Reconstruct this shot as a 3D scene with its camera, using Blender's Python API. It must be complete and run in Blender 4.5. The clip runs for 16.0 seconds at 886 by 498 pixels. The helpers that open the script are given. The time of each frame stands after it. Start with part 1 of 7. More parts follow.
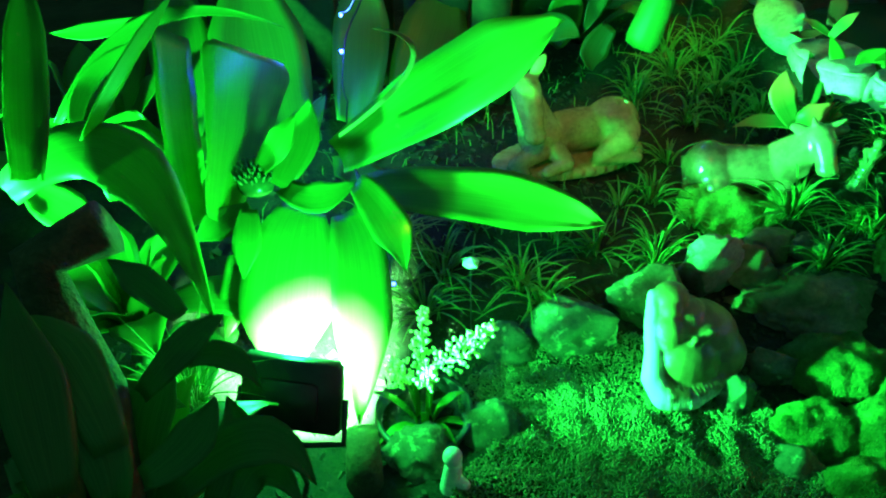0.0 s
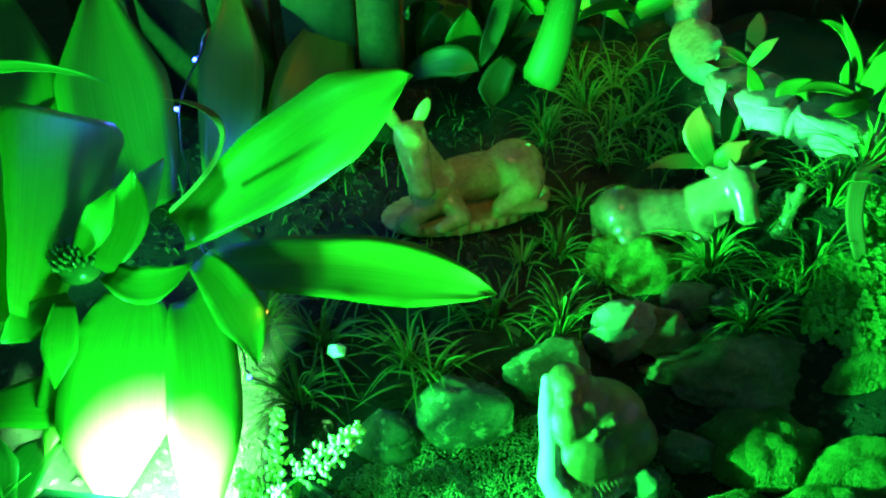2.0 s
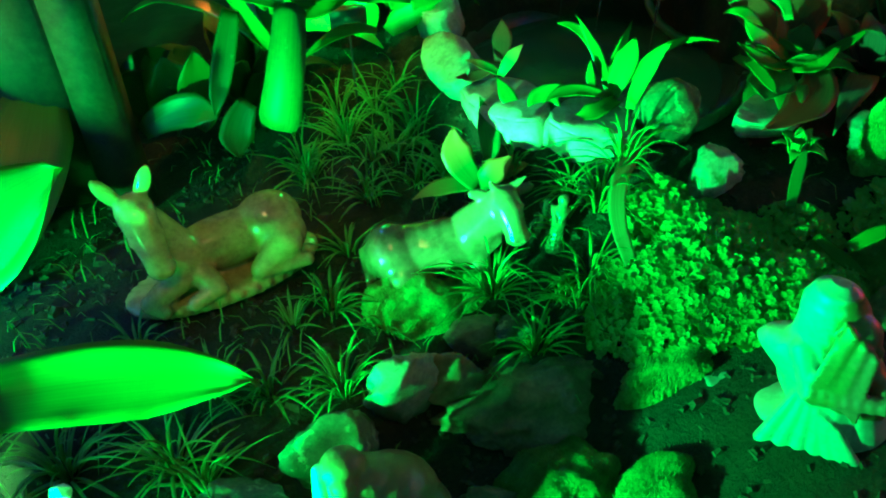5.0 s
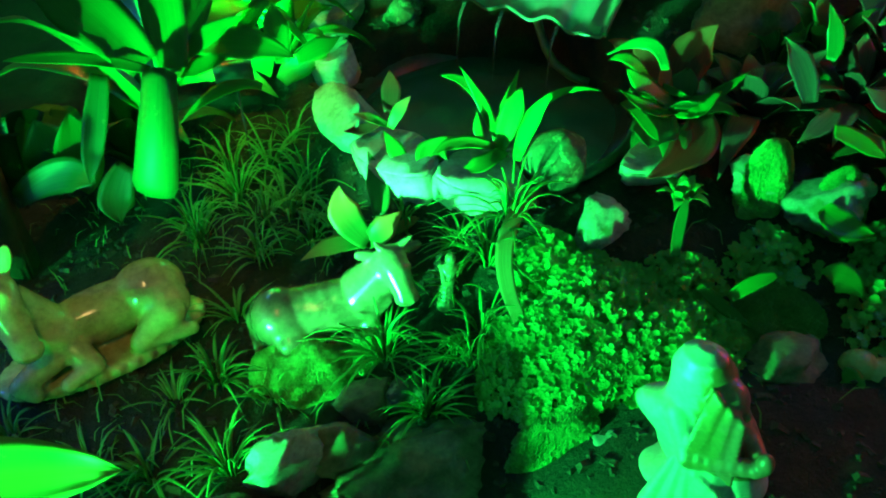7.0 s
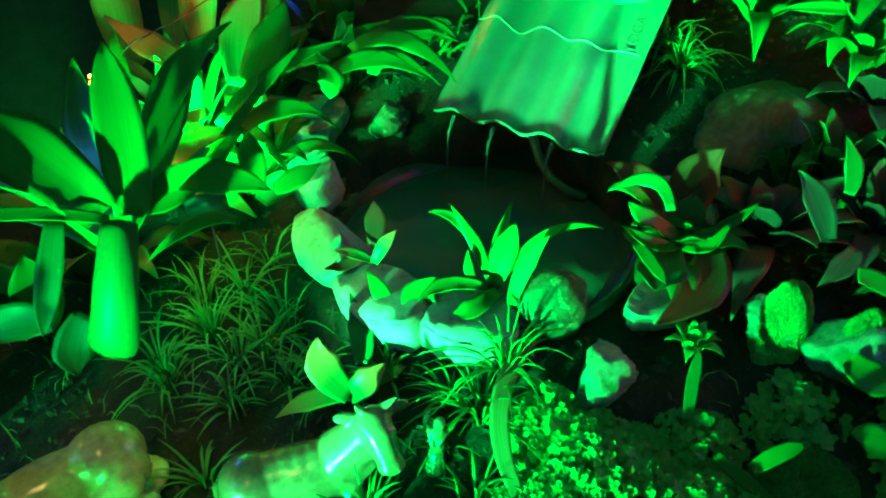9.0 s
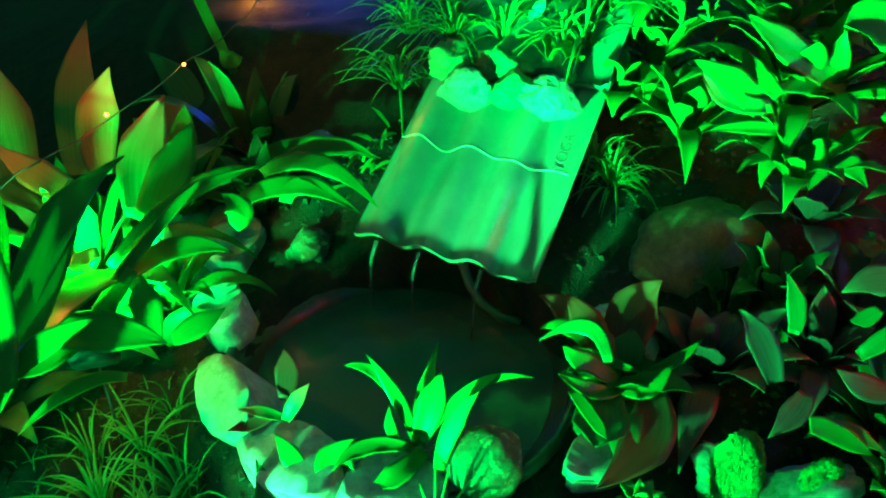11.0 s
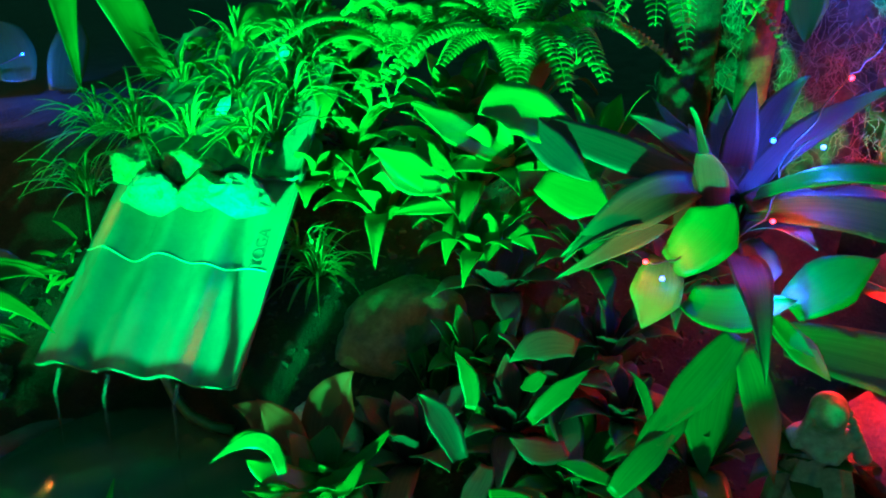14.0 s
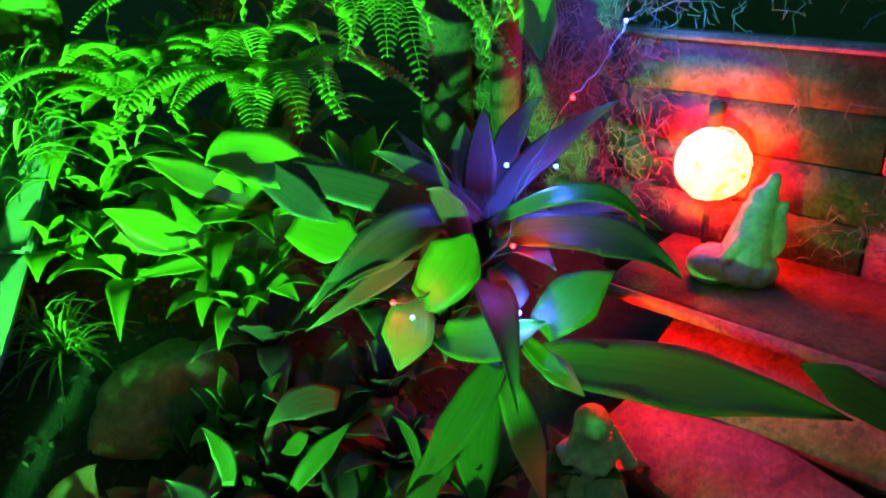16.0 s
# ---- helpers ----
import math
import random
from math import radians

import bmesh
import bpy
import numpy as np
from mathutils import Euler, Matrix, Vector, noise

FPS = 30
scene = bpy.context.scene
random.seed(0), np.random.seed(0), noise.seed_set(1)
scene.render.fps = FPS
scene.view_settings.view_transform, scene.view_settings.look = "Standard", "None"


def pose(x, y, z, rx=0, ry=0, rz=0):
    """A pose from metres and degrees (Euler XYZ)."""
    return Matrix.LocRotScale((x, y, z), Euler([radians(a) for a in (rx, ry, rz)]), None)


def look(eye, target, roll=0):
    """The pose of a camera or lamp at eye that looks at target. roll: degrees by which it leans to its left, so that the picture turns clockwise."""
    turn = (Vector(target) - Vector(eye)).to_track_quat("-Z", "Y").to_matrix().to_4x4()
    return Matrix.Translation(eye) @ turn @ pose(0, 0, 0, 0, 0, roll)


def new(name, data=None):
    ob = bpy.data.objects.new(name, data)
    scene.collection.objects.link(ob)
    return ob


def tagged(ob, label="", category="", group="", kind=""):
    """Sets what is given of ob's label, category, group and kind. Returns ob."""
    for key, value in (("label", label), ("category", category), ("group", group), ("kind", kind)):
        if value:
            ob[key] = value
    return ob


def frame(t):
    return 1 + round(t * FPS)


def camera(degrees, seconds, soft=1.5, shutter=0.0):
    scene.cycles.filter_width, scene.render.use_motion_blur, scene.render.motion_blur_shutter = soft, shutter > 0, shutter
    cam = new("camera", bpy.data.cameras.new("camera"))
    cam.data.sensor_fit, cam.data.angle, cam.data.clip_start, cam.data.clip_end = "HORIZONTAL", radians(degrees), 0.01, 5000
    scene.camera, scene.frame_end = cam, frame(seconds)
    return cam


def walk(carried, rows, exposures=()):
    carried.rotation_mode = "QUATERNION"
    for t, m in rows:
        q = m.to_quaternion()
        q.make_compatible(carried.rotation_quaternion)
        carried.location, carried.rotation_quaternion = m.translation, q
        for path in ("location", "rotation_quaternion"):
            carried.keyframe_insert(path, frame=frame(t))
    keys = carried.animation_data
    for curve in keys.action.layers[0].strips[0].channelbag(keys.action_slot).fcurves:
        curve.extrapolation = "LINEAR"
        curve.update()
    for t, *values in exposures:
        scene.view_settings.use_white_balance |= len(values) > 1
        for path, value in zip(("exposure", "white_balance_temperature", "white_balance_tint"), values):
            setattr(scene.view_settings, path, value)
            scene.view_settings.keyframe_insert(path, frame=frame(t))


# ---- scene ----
cam = camera(60.5, 16.0, soft=2.0)
PATH = [
    (0, (0.025, 0.056, 1.018), (-0.006, 1.587, -0.268), -0.6),
    (0.5, (0.09, 0.1, 1.005), (0.037, 1.636, -0.275), -1.1),
    (1, (0.119, 0.157, 0.993), (0.087, 1.693, -0.287), -1.1),
    (1.5, (0.14, 0.192, 0.993), (0.145, 1.734, -0.28), -0.9),
    (2, (0.155, 0.224, 0.994), (0.203, 1.764, -0.281), -0.9),
    (2.5, (0.165, 0.247, 0.99), (0.262, 1.784, -0.286), -1.0),
    (3, (0.188, 0.276, 0.985), (0.342, 1.806, -0.294), -1.1),
    (3.5, (0.218, 0.295, 0.988), (0.43, 1.816, -0.294), -1.7),
    (4, (0.242, 0.304, 0.984), (0.526, 1.818, -0.292), -1.8),
    (4.5, (0.27, 0.313, 0.984), (0.618, 1.812, -0.294), -2.0),
    (5, (0.296, 0.325, 0.982), (0.722, 1.806, -0.293), -1.8),
    (5.2, (0.314, 0.329, 0.986), (0.762, 1.8, -0.292), -2.0),
    (7.3, (0.41, 0.351, 1.023), (0.964, 1.816, -0.221), -1.3),
    (7.5, (0.419, 0.354, 1.027), (0.963, 1.828, -0.211), -1.5),
    (8, (0.434, 0.392, 1.045), (0.984, 1.88, -0.173), -1.6),
    (8.2, (0.441, 0.412, 1.053), (0.994, 1.91, -0.151), -1.8),
    (10.3, (0.523, 0.577, 1.089), (1.201, 2.125, 0.019), -0.7),
    (10.5, (0.535, 0.584, 1.094), (1.228, 2.138, 0.044), -0.8),
    (11, (0.55, 0.597, 1.105), (1.311, 2.148, 0.099), -0.5),
    (11.5, (0.572, 0.594, 1.116), (1.392, 2.138, 0.145), -0.5),
    (12, (0.589, 0.588, 1.124), (1.476, 2.112, 0.179), -0.4),
    (12.5, (0.624, 0.574, 1.13), (1.583, 2.064, 0.204), -0.3),
    (13, (0.658, 0.559, 1.136), (1.699, 2.006, 0.228), -0.4),
    (13.5, (0.688, 0.538, 1.142), (1.816, 1.931, 0.253), -0.3),
    (14, (0.716, 0.526, 1.142), (1.924, 1.866, 0.277), -0.3),
    (14.5, (0.747, 0.509, 1.153), (2.02, 1.793, 0.297), -0.5),
    (15, (0.78, 0.479, 1.159), (2.128, 1.697, 0.322), -0.8),
    (15.5, (0.805, 0.464, 1.159), (2.236, 1.59, 0.332), -1.1),
    (16, (0.836, 0.477, 1.15), (2.338, 1.512, 0.329), -1.6),
]
# the picture's tint drifts as the coloured lights take turns: seconds, stops, kelvin, tint
TINT = [(0, 0, 6500, 10), (1.0, -0.15, 6300, 10), (1.5, -0.3, 6700, 8), (2.5, -0.35, 6700, 8), (3.0, -0.35, 6300, 8), (3.5, -0.35, 7100, 4), (4.5, -0.35, 7100, 4), (5.0, -0.15, 6300, 6), (7.5, 0, 6400, 10),
        (8.0, 0, 7100, 10), (8.4, 0.05, 6100, 10), (10.5, 0.2, 6200, 9), (12.0, 0.2, 6100, 9), (12.5, 0.15, 6300, 10), (13.0, 0.1, 7100, 10), (13.5, 0.1, 7200, 10), (14.0, 0.05, 5700, 10), (14.5, 0, 6000, 4),
        (15.0, -0.1, 7400, 10), (15.5, -0.1, 7000, -40), (16.0, 0, 7400, 14)]
walk(cam, [(t, look(eye, target, roll)) for t, eye, target, roll in PATH], TINT)

# ---- world and lights ----
world = bpy.data.worlds.new("night")
scene.world = world
world.use_nodes = True
bg = world.node_tree.nodes["Background"]
bg.inputs["Color"].default_value = (0.06, 0.50, 0.28, 1)
bg.inputs["Strength"].default_value = 0.40


def lamp(name, kind, m, colour, energy, size=0.03, angle=None, blend=0.3):
    data = bpy.data.lights.new(name, kind)
    data.color, data.energy = colour, energy
    if kind == "AREA":
        data.size = size
    else:
        data.shadow_soft_size = size
    if kind == "SPOT":
        data.spot_size, data.spot_blend = radians(angle), blend
    ob = new(name, data)
    ob.matrix_world = m
    return ob


GREEN = (0.016, 1.0, 0.15)
LAMP_EYE = Vector((-0.155, 0.628, 0.332))
BEAM_EYE = LAMP_EYE + Vector((0.003, 0.018, 0.020))
BEAM = look(BEAM_EYE, (0.9, 1.37, 0.745))
FLOOD = look(LAMP_EYE, LAMP_EYE + Vector((0.15, 0.9, -0.40)))
lamp("green_flood", "SPOT", BEAM, GREEN, 480, 0.02, 52, 0.9)
lamp("green_flood_right", "SPOT", look(LAMP_EYE, (1.62, 1.04, 0.78)), GREEN, 540, 0.02, 28, 1.0)
lamp("green_spill", "SPOT", look(LAMP_EYE, (0.74, 0.90, 0.29)), GREEN, 320, 0.02, 52, 0.9)
GLOW_EYE = LAMP_EYE + Vector((0.004, 0.012, 0.003))
lamp("green_glow", "SPOT", look(GLOW_EYE, GLOW_EYE + Vector((-0.089, 0.726, -0.682))), (0.14, 1.0, 0.25), 620, 0.02, 76, 0.06)
lamp("green_flood_centre", "SPOT", look(LAMP_EYE, (0.68, 1.22, 0.40)), (0.10, 1.0, 0.42), 340, 0.02, 17, 1.0)
lamp("green_flood_pond", "SPOT", look(LAMP_EYE, (0.50, 1.55, 0.62)), GREEN, 280, 0.02, 22, 1.0)
# Unseen green fill, added off to the left to brighten the giant leaves
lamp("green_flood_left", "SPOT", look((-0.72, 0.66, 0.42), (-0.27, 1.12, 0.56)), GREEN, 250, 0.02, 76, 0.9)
# Unseen back floodlight, added and placed to brighten the pond-side leaves
BACK_EYE = Vector((0.49, 1.52, 0.50))
BACK = look(BACK_EYE, (0.53, 1.80, 0.66))
lamp("green_flood_back", "SPOT", BACK, GREEN, 130, 0.02, 150, 0.6)
# Bare fill point added to light the pond slabs and nearby grass
lamp("green_spill_back", "POINT", pose(0.45, 1.40, 0.45), GREEN, 0.5, 0.02)
# Unseen point fill before the lens, added in place of bounced light
lamp("green_halo", "POINT", pose(-0.160, 0.700, 0.400), GREEN, 12.5, 0.02)
lamp("green_flood_upper", "SPOT", look(LAMP_EYE, (1.70, 1.68, 1.02)), GREEN, 2800, 0.02, 27, 1.0)
lamp("green_flood_top", "SPOT", look(LAMP_EYE, (2.0, 1.22, 1.04)), GREEN, 1100, 0.02, 15, 1.0)
lamp("red_step_light", "SPOT", look((1.81, 0.86, 0.60), (1.73, 0.66, 0.45)), (1.0, 0.006, 0.010), 7.0, 0.01, 130, 0.6)
# Unseen warm spot, added and narrowed to brighten the donkey
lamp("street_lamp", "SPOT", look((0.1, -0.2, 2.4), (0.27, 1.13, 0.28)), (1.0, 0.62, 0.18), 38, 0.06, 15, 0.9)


# ---- materials ----
def material(name, build):
    m = bpy.data.materials.new(name)
    m.use_nodes = True
    nt = m.node_tree
    build(nt, nt.nodes["Principled BSDF"], nt.nodes["Material Output"])
    return m


def node(nt, kind, **sockets):
    n = nt.nodes.new(kind)
    for k, v in sockets.items():
        n.inputs[k.replace("_", " ")].default_value = v
    return n


def ramp(nt, src, stops):
    r = nt.nodes.new("ShaderNodeValToRGB")
    el = r.color_ramp.elements
    while len(el) < len(stops):
        el.new(0.5)
    for e, (p, c) in zip(el, stops):
        e.position, e.color = p, (*c, 1)
    nt.links.new(src, r.inputs[0])
    return r.outputs["Color"]


def mix(nt, a, b, fac, mode="MIX"):
    n = nt.nodes.new("ShaderNodeMix")
    n.data_type, n.blend_type = "RGBA", mode
    for sock, v in ((n.inputs[0], fac), (n.inputs[6], a), (n.inputs[7], b)):
        if hasattr(v, "links"):
            nt.links.new(v, sock)
        elif isinstance(v, tuple):
            sock.default_value = (*v, 1)
        else:
            sock.default_value = v
    return n.outputs[2]


def bump(nt, height, strength, distance, into):
    b = node(nt, "ShaderNodeBump", Strength=strength, Distance=distance)
    nt.links.new(height, b.inputs["Height"])
    nt.links.new(b.outputs["Normal"], into.inputs["Normal"])


def noise_out(nt, scale, detail=5.0, rough=0.6, coords="Object"):
    tc = nt.nodes.new("ShaderNodeTexCoord")
    n = node(nt, "ShaderNodeTexNoise", Scale=scale, Detail=detail, Roughness=rough)
    nt.links.new(tc.outputs[coords], n.inputs["Vector"])
    return n.outputs["Fac"]


def leaf_material(name, low, high, tip=None, tip_at=0.7, glow=0.45, rough=0.36):
    """low, high: blade colours; tip: colour towards the end of the blade."""
    def build(nt, bs, out):
        uv = nt.nodes.new("ShaderNodeUVMap")
        sep = nt.nodes.new("ShaderNodeSeparateXYZ")
        nt.links.new(uv.outputs[0], sep.inputs[0])
        mp = node(nt, "ShaderNodeMapping")
        mp.inputs["Scale"].default_value = (42, 1.3, 1)
        nt.links.new(uv.outputs[0], mp.inputs[0])
        veins = node(nt, "ShaderNodeTexNoise", Scale=1.0, Detail=3.0)
        nt.links.new(mp.outputs[0], veins.inputs["Vector"])
        spots = noise_out(nt, 38, 6, 0.65)
        col = ramp(nt, veins.outputs["Fac"], ((0.3, low), (0.7, high)))
        info = nt.nodes.new("ShaderNodeObjectInfo")
        tone = ramp(nt, info.outputs["Random"], ((0.0, (0.72, 0.78, 0.7)), (1.0, (1.18, 1.1, 1.0))))
        col = mix(nt, col, tone, 1.0, "MULTIPLY")
        wear = ramp(nt, spots, ((0.66, (0, 0, 0)), (0.76, (1, 1, 1))))
        wf = nt.nodes.new("ShaderNodeRGBToBW")
        nt.links.new(wear, wf.inputs[0])
        col = mix(nt, col, (0.22, 0.17, 0.06), wf.outputs[0])
        if tip:
            tf = nt.nodes.new("ShaderNodeMapRange")
            tf.inputs[1].default_value, tf.inputs[2].default_value = tip_at - 0.22, tip_at + 0.18
            nt.links.new(sep.outputs["Y"], tf.inputs[0])
            col = mix(nt, col, tip, tf.outputs[0])
        nt.links.new(col, bs.inputs["Base Color"])
        bs.inputs["Roughness"].default_value = rough
        bs.inputs["Specular IOR Level"].default_value = 0.25
        bump(nt, veins.outputs["Fac"], 0.12, 0.001, bs)
        tr = nt.nodes.new("ShaderNodeBsdfTranslucent")
        nt.links.new(col, tr.inputs[0])
        ms = nt.nodes.new("ShaderNodeMixShader")
        ms.inputs[0].default_value = glow
        nt.links.new(bs.outputs[0], ms.inputs[1])
        nt.links.new(tr.outputs[0], ms.inputs[2])
        nt.links.new(ms.outputs[0], out.inputs[0])
    return material(name, build)


def rough_material(name, low, high, scale, rough=0.85, relief=0.6, depth=0.004, fleck=None, spec=0.3, grain=0.6):
    def build(nt, bs, out):
        big = noise_out(nt, scale, 6, 0.65)
        fine = noise_out(nt, scale * 7, 5, 0.7)
        col = ramp(nt, big, ((0.32, low), (0.68, high)))
        col = mix(nt, col, ramp(nt, fine, ((0.3, (grain, grain, grain)), (0.7, (1.15, 1.15, 1.15)))), 1.0, "MULTIPLY")
        if fleck:
            m = ramp(nt, noise_out(nt, scale * 2.2, 4, 0.6), ((0.56, (0, 0, 0)), (0.64, (1, 1, 1))))
            w = nt.nodes.new("ShaderNodeRGBToBW")
            nt.links.new(m, w.inputs[0])
            col = mix(nt, col, fleck, w.outputs[0])
        nt.links.new(col, bs.inputs["Base Color"])
        bs.inputs["Roughness"].default_value = rough
        bs.inputs["Specular IOR Level"].default_value = spec
        bump(nt, fine, relief, depth, bs)
    return material(name, build)


def plain(name, colour, rough=0.5, metal=0.0, scale=60.0, vary=0.25):
    def build(nt, bs, out):
        n = noise_out(nt, scale, 4)
        col = ramp(nt, n, ((0.3, tuple(c * (1 - vary) for c in colour)), (0.7, tuple(min(1, c * (1 + vary)) for c in colour))))
        nt.links.new(col, bs.inputs["Base Color"])
        bs.inputs["Roughness"].default_value, bs.inputs["Metallic"].default_value = rough, metal
        bump(nt, n, 0.15, 0.001, bs)
    return material(name, build)


def glow(name, colour, strength):
    def build(nt, bs, out):
        bs.inputs["Base Color"].default_value = (*colour, 1)
        bs.inputs["Emission Color"].default_value = (*colour, 1)
        bs.inputs["Emission Strength"].default_value = strength
    return material(name, build)


MAT = {
    "leaf": leaf_material("bromeliad_green", (0.055, 0.215, 0.025), (0.075, 0.265, 0.035)),
    # Leaf green darkened, so shade on unlit plants sits in the colour
    "darkleaf": leaf_material("shaded_green_leaf", (0.03, 0.10, 0.025), (0.06, 0.15, 0.04), glow=0.3),
    "purple": leaf_material("wine_leaf", (0.06, 0.026, 0.034), (0.13, 0.055, 0.06), tip=(0.10, 0.16, 0.06), tip_at=0.95, glow=0.18, rough=0.5),
    "tip": leaf_material("orange_tipped_leaf", (0.07, 0.20, 0.04), (0.13, 0.30, 0.07), tip=(0.55, 0.20, 0.08), tip_at=0.62),
    "cup": leaf_material("orange_edged_leaf", (0.035, 0.115, 0.02), (0.06, 0.17, 0.035), tip=(0.45, 0.16, 0.05), tip_at=0.5),
    # Green tip paints the green light falling on the leaf ends
    "bronze": leaf_material("bronze_leaf_lit_tip", (0.12, 0.115, 0.04), (0.19, 0.175, 0.06), tip=(0.10, 0.24, 0.05), tip_at=0.7),
    # Much darker leaf green: shade on hanging blades painted into the colour
    "shadedleaf": leaf_material("shaded_hanging_leaf", (0.016, 0.060, 0.012), (0.032, 0.090, 0.020), glow=0.2, rough=0.5),
    "red": leaf_material("red_bract_leaf", (0.13, 0.045, 0.025), (0.22, 0.07, 0.04), tip=(0.36, 0.05, 0.03), tip_at=0.6),
    "dry": leaf_material("dry_leaf", (0.22, 0.16, 0.07), (0.36, 0.28, 0.12), glow=0.25, rough=0.6),
    "grass": leaf_material("grass_blade", (0.062, 0.205, 0.036), (0.145, 0.345, 0.082), glow=0.25, rough=0.42),
    "fern": leaf_material("fern_green", (0.09, 0.29, 0.04), (0.18, 0.42, 0.08), glow=0.35, rough=0.5),
    "clover": leaf_material("clover_green", (0.09, 0.27, 0.045), (0.18, 0.40, 0.09), glow=0.3, rough=0.45),
    "bud": plain("waxy_dark_bud", (0.035, 0.10, 0.03), 0.18),
    "flower": plain("pale_flower", (0.80, 0.70, 0.26), 0.6),
    "soil": rough_material("garden_soil", (0.014, 0.015, 0.009), (0.036, 0.033, 0.018), 22, 0.95, 0.9, 0.006),
    "mulch": rough_material("bark_crumbs", (0.022, 0.020, 0.012), (0.075, 0.064, 0.038), 60, 0.9, 0.5, 0.002),
    "moss": rough_material("moss", (0.08, 0.20, 0.04), (0.20, 0.38, 0.09), 40, 0.95, 0.8, 0.004),
    "grit": rough_material("mossy_crumbs", (0.10, 0.16, 0.06), (0.26, 0.33, 0.14), 55, 0.9, 0.5, 0.002),
    "stone": rough_material("river_stone", (0.18, 0.16, 0.13), (0.36, 0.32, 0.26), 16, 0.8, 0.5, 0.003, fleck=(0.10, 0.13, 0.05)),
    "mossstone": rough_material("moss_grown_stone", (0.045, 0.06, 0.028), (0.13, 0.13, 0.08), 22, 0.85, 0.6, 0.003, fleck=(0.20, 0.25, 0.13)),
    "brownstone": rough_material("brown_stone", (0.11, 0.085, 0.045), (0.26, 0.19, 0.10), 14, 0.85, 0.6, 0.004),
    "slab": rough_material("pale_slab", (0.27, 0.23, 0.18), (0.44, 0.38, 0.31), 12, 0.75, 0.35, 0.002),
    "tile": rough_material("wet_clay_tile", (0.115, 0.125, 0.10), (0.16, 0.175, 0.14), 7, 0.3, 0.10, 0.001, spec=0.5, grain=0.95),
    # Lettering in a darker tone than the tile
    "stamp": rough_material("dark_lettering", (0.12, 0.11, 0.09), (0.18, 0.16, 0.14), 20, 0.6, 0.2, 0.001),
    "plaster": rough_material("glazed_plaster", (0.31, 0.255, 0.08), (0.47, 0.39, 0.14), 10, 0.18, 0.15, 0.001, spec=0.55),
    "cow": rough_material("pale_ivory_plaster", (0.09, 0.065, 0.03), (0.20, 0.155, 0.08), 9, 0.22, 0.10, 0.001, spec=0.7),
    "white": rough_material("white_plaster", (0.62, 0.58, 0.52), (0.80, 0.76, 0.70), 14, 0.42, 0.25, 0.001, spec=0.45),
    "tan": rough_material("pinkish_tan_plaster", (0.40, 0.29, 0.21), (0.58, 0.44, 0.32), 14, 0.45, 0.25, 0.001, fleck=(0.30, 0.26, 0.14), spec=0.4),
    "liner": plain("black_plastic", (0.035, 0.045, 0.038), 0.3),
    "bark": rough_material("bark", (0.05, 0.03, 0.018), (0.15, 0.09, 0.05), 18, 0.9, 1.0, 0.008),
    "plank": rough_material("weathered_plank", (0.11, 0.075, 0.045), (0.27, 0.20, 0.125), 17, 0.75, 0.6, 0.003, fleck=(0.075, 0.085, 0.05), grain=0.5),
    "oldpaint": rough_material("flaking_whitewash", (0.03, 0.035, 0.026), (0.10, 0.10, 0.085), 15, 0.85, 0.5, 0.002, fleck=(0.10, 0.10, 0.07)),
    "board": rough_material("grey_weathered_board", (0.028, 0.030, 0.010), (0.068, 0.062, 0.022), 8, 0.75, 0.5, 0.003),
    "metal": plain("black_housing", (0.02, 0.02, 0.02), 0.45),
    "hose": plain("green_hose_rubber", (0.06, 0.14, 0.05), 0.45),
    "beard": rough_material("grey_green_wiry_moss", (0.10, 0.12, 0.09), (0.24, 0.27, 0.21), 60, 0.9, 0.3, 0.001),
    "wire": plain("black_wire", (0.012, 0.012, 0.012), 0.5),
    "globe": rough_material("pale_globe", (0.62, 0.52, 0.36), (0.82, 0.74, 0.56), 20, 0.5, 0.3, 0.001),
    "led_red": glow("red_led", (1.0, 0.03, 0.05), 6),
    "led_blue": glow("blue_led", (0.08, 0.16, 1.0), 7),
    "led_amber": glow("amber_led", (1.0, 0.34, 0.06), 6),
    "lens_dim": glow("small_green_led_panel", (0.03, 0.6, 0.10), 0.5),
    "lens_green": glow("green_led_panel", (0.05, 1.0, 0.15), 12),
}


def water_build(nt, bs, out):
    n = noise_out(nt, 26, 3)
    bs.inputs["Base Color"].default_value = (0.09, 0.20, 0.14, 1)
    bs.inputs["Roughness"].default_value = 0.08
    bs.inputs["IOR"].default_value = 1.33
    bs.inputs["Transmission Weight"].default_value = 0.5
    bump(nt, n, 0.3, 0.004, bs)


def globe_build(nt, bs, out):
    n = noise_out(nt, 34, 5, 0.7)
    col = ramp(nt, n, ((0.36, (1.0, 0.004, 0.002)), (0.50, (1.0, 0.015, 0.010))))
    bs.inputs["Base Color"].default_value = (0.6, 0.5, 0.4, 1)
    nt.links.new(col, bs.inputs["Emission Color"])
    bs.inputs["Emission Strength"].default_value = 110.0
    bump(nt, n, 0.6, 0.006, bs)


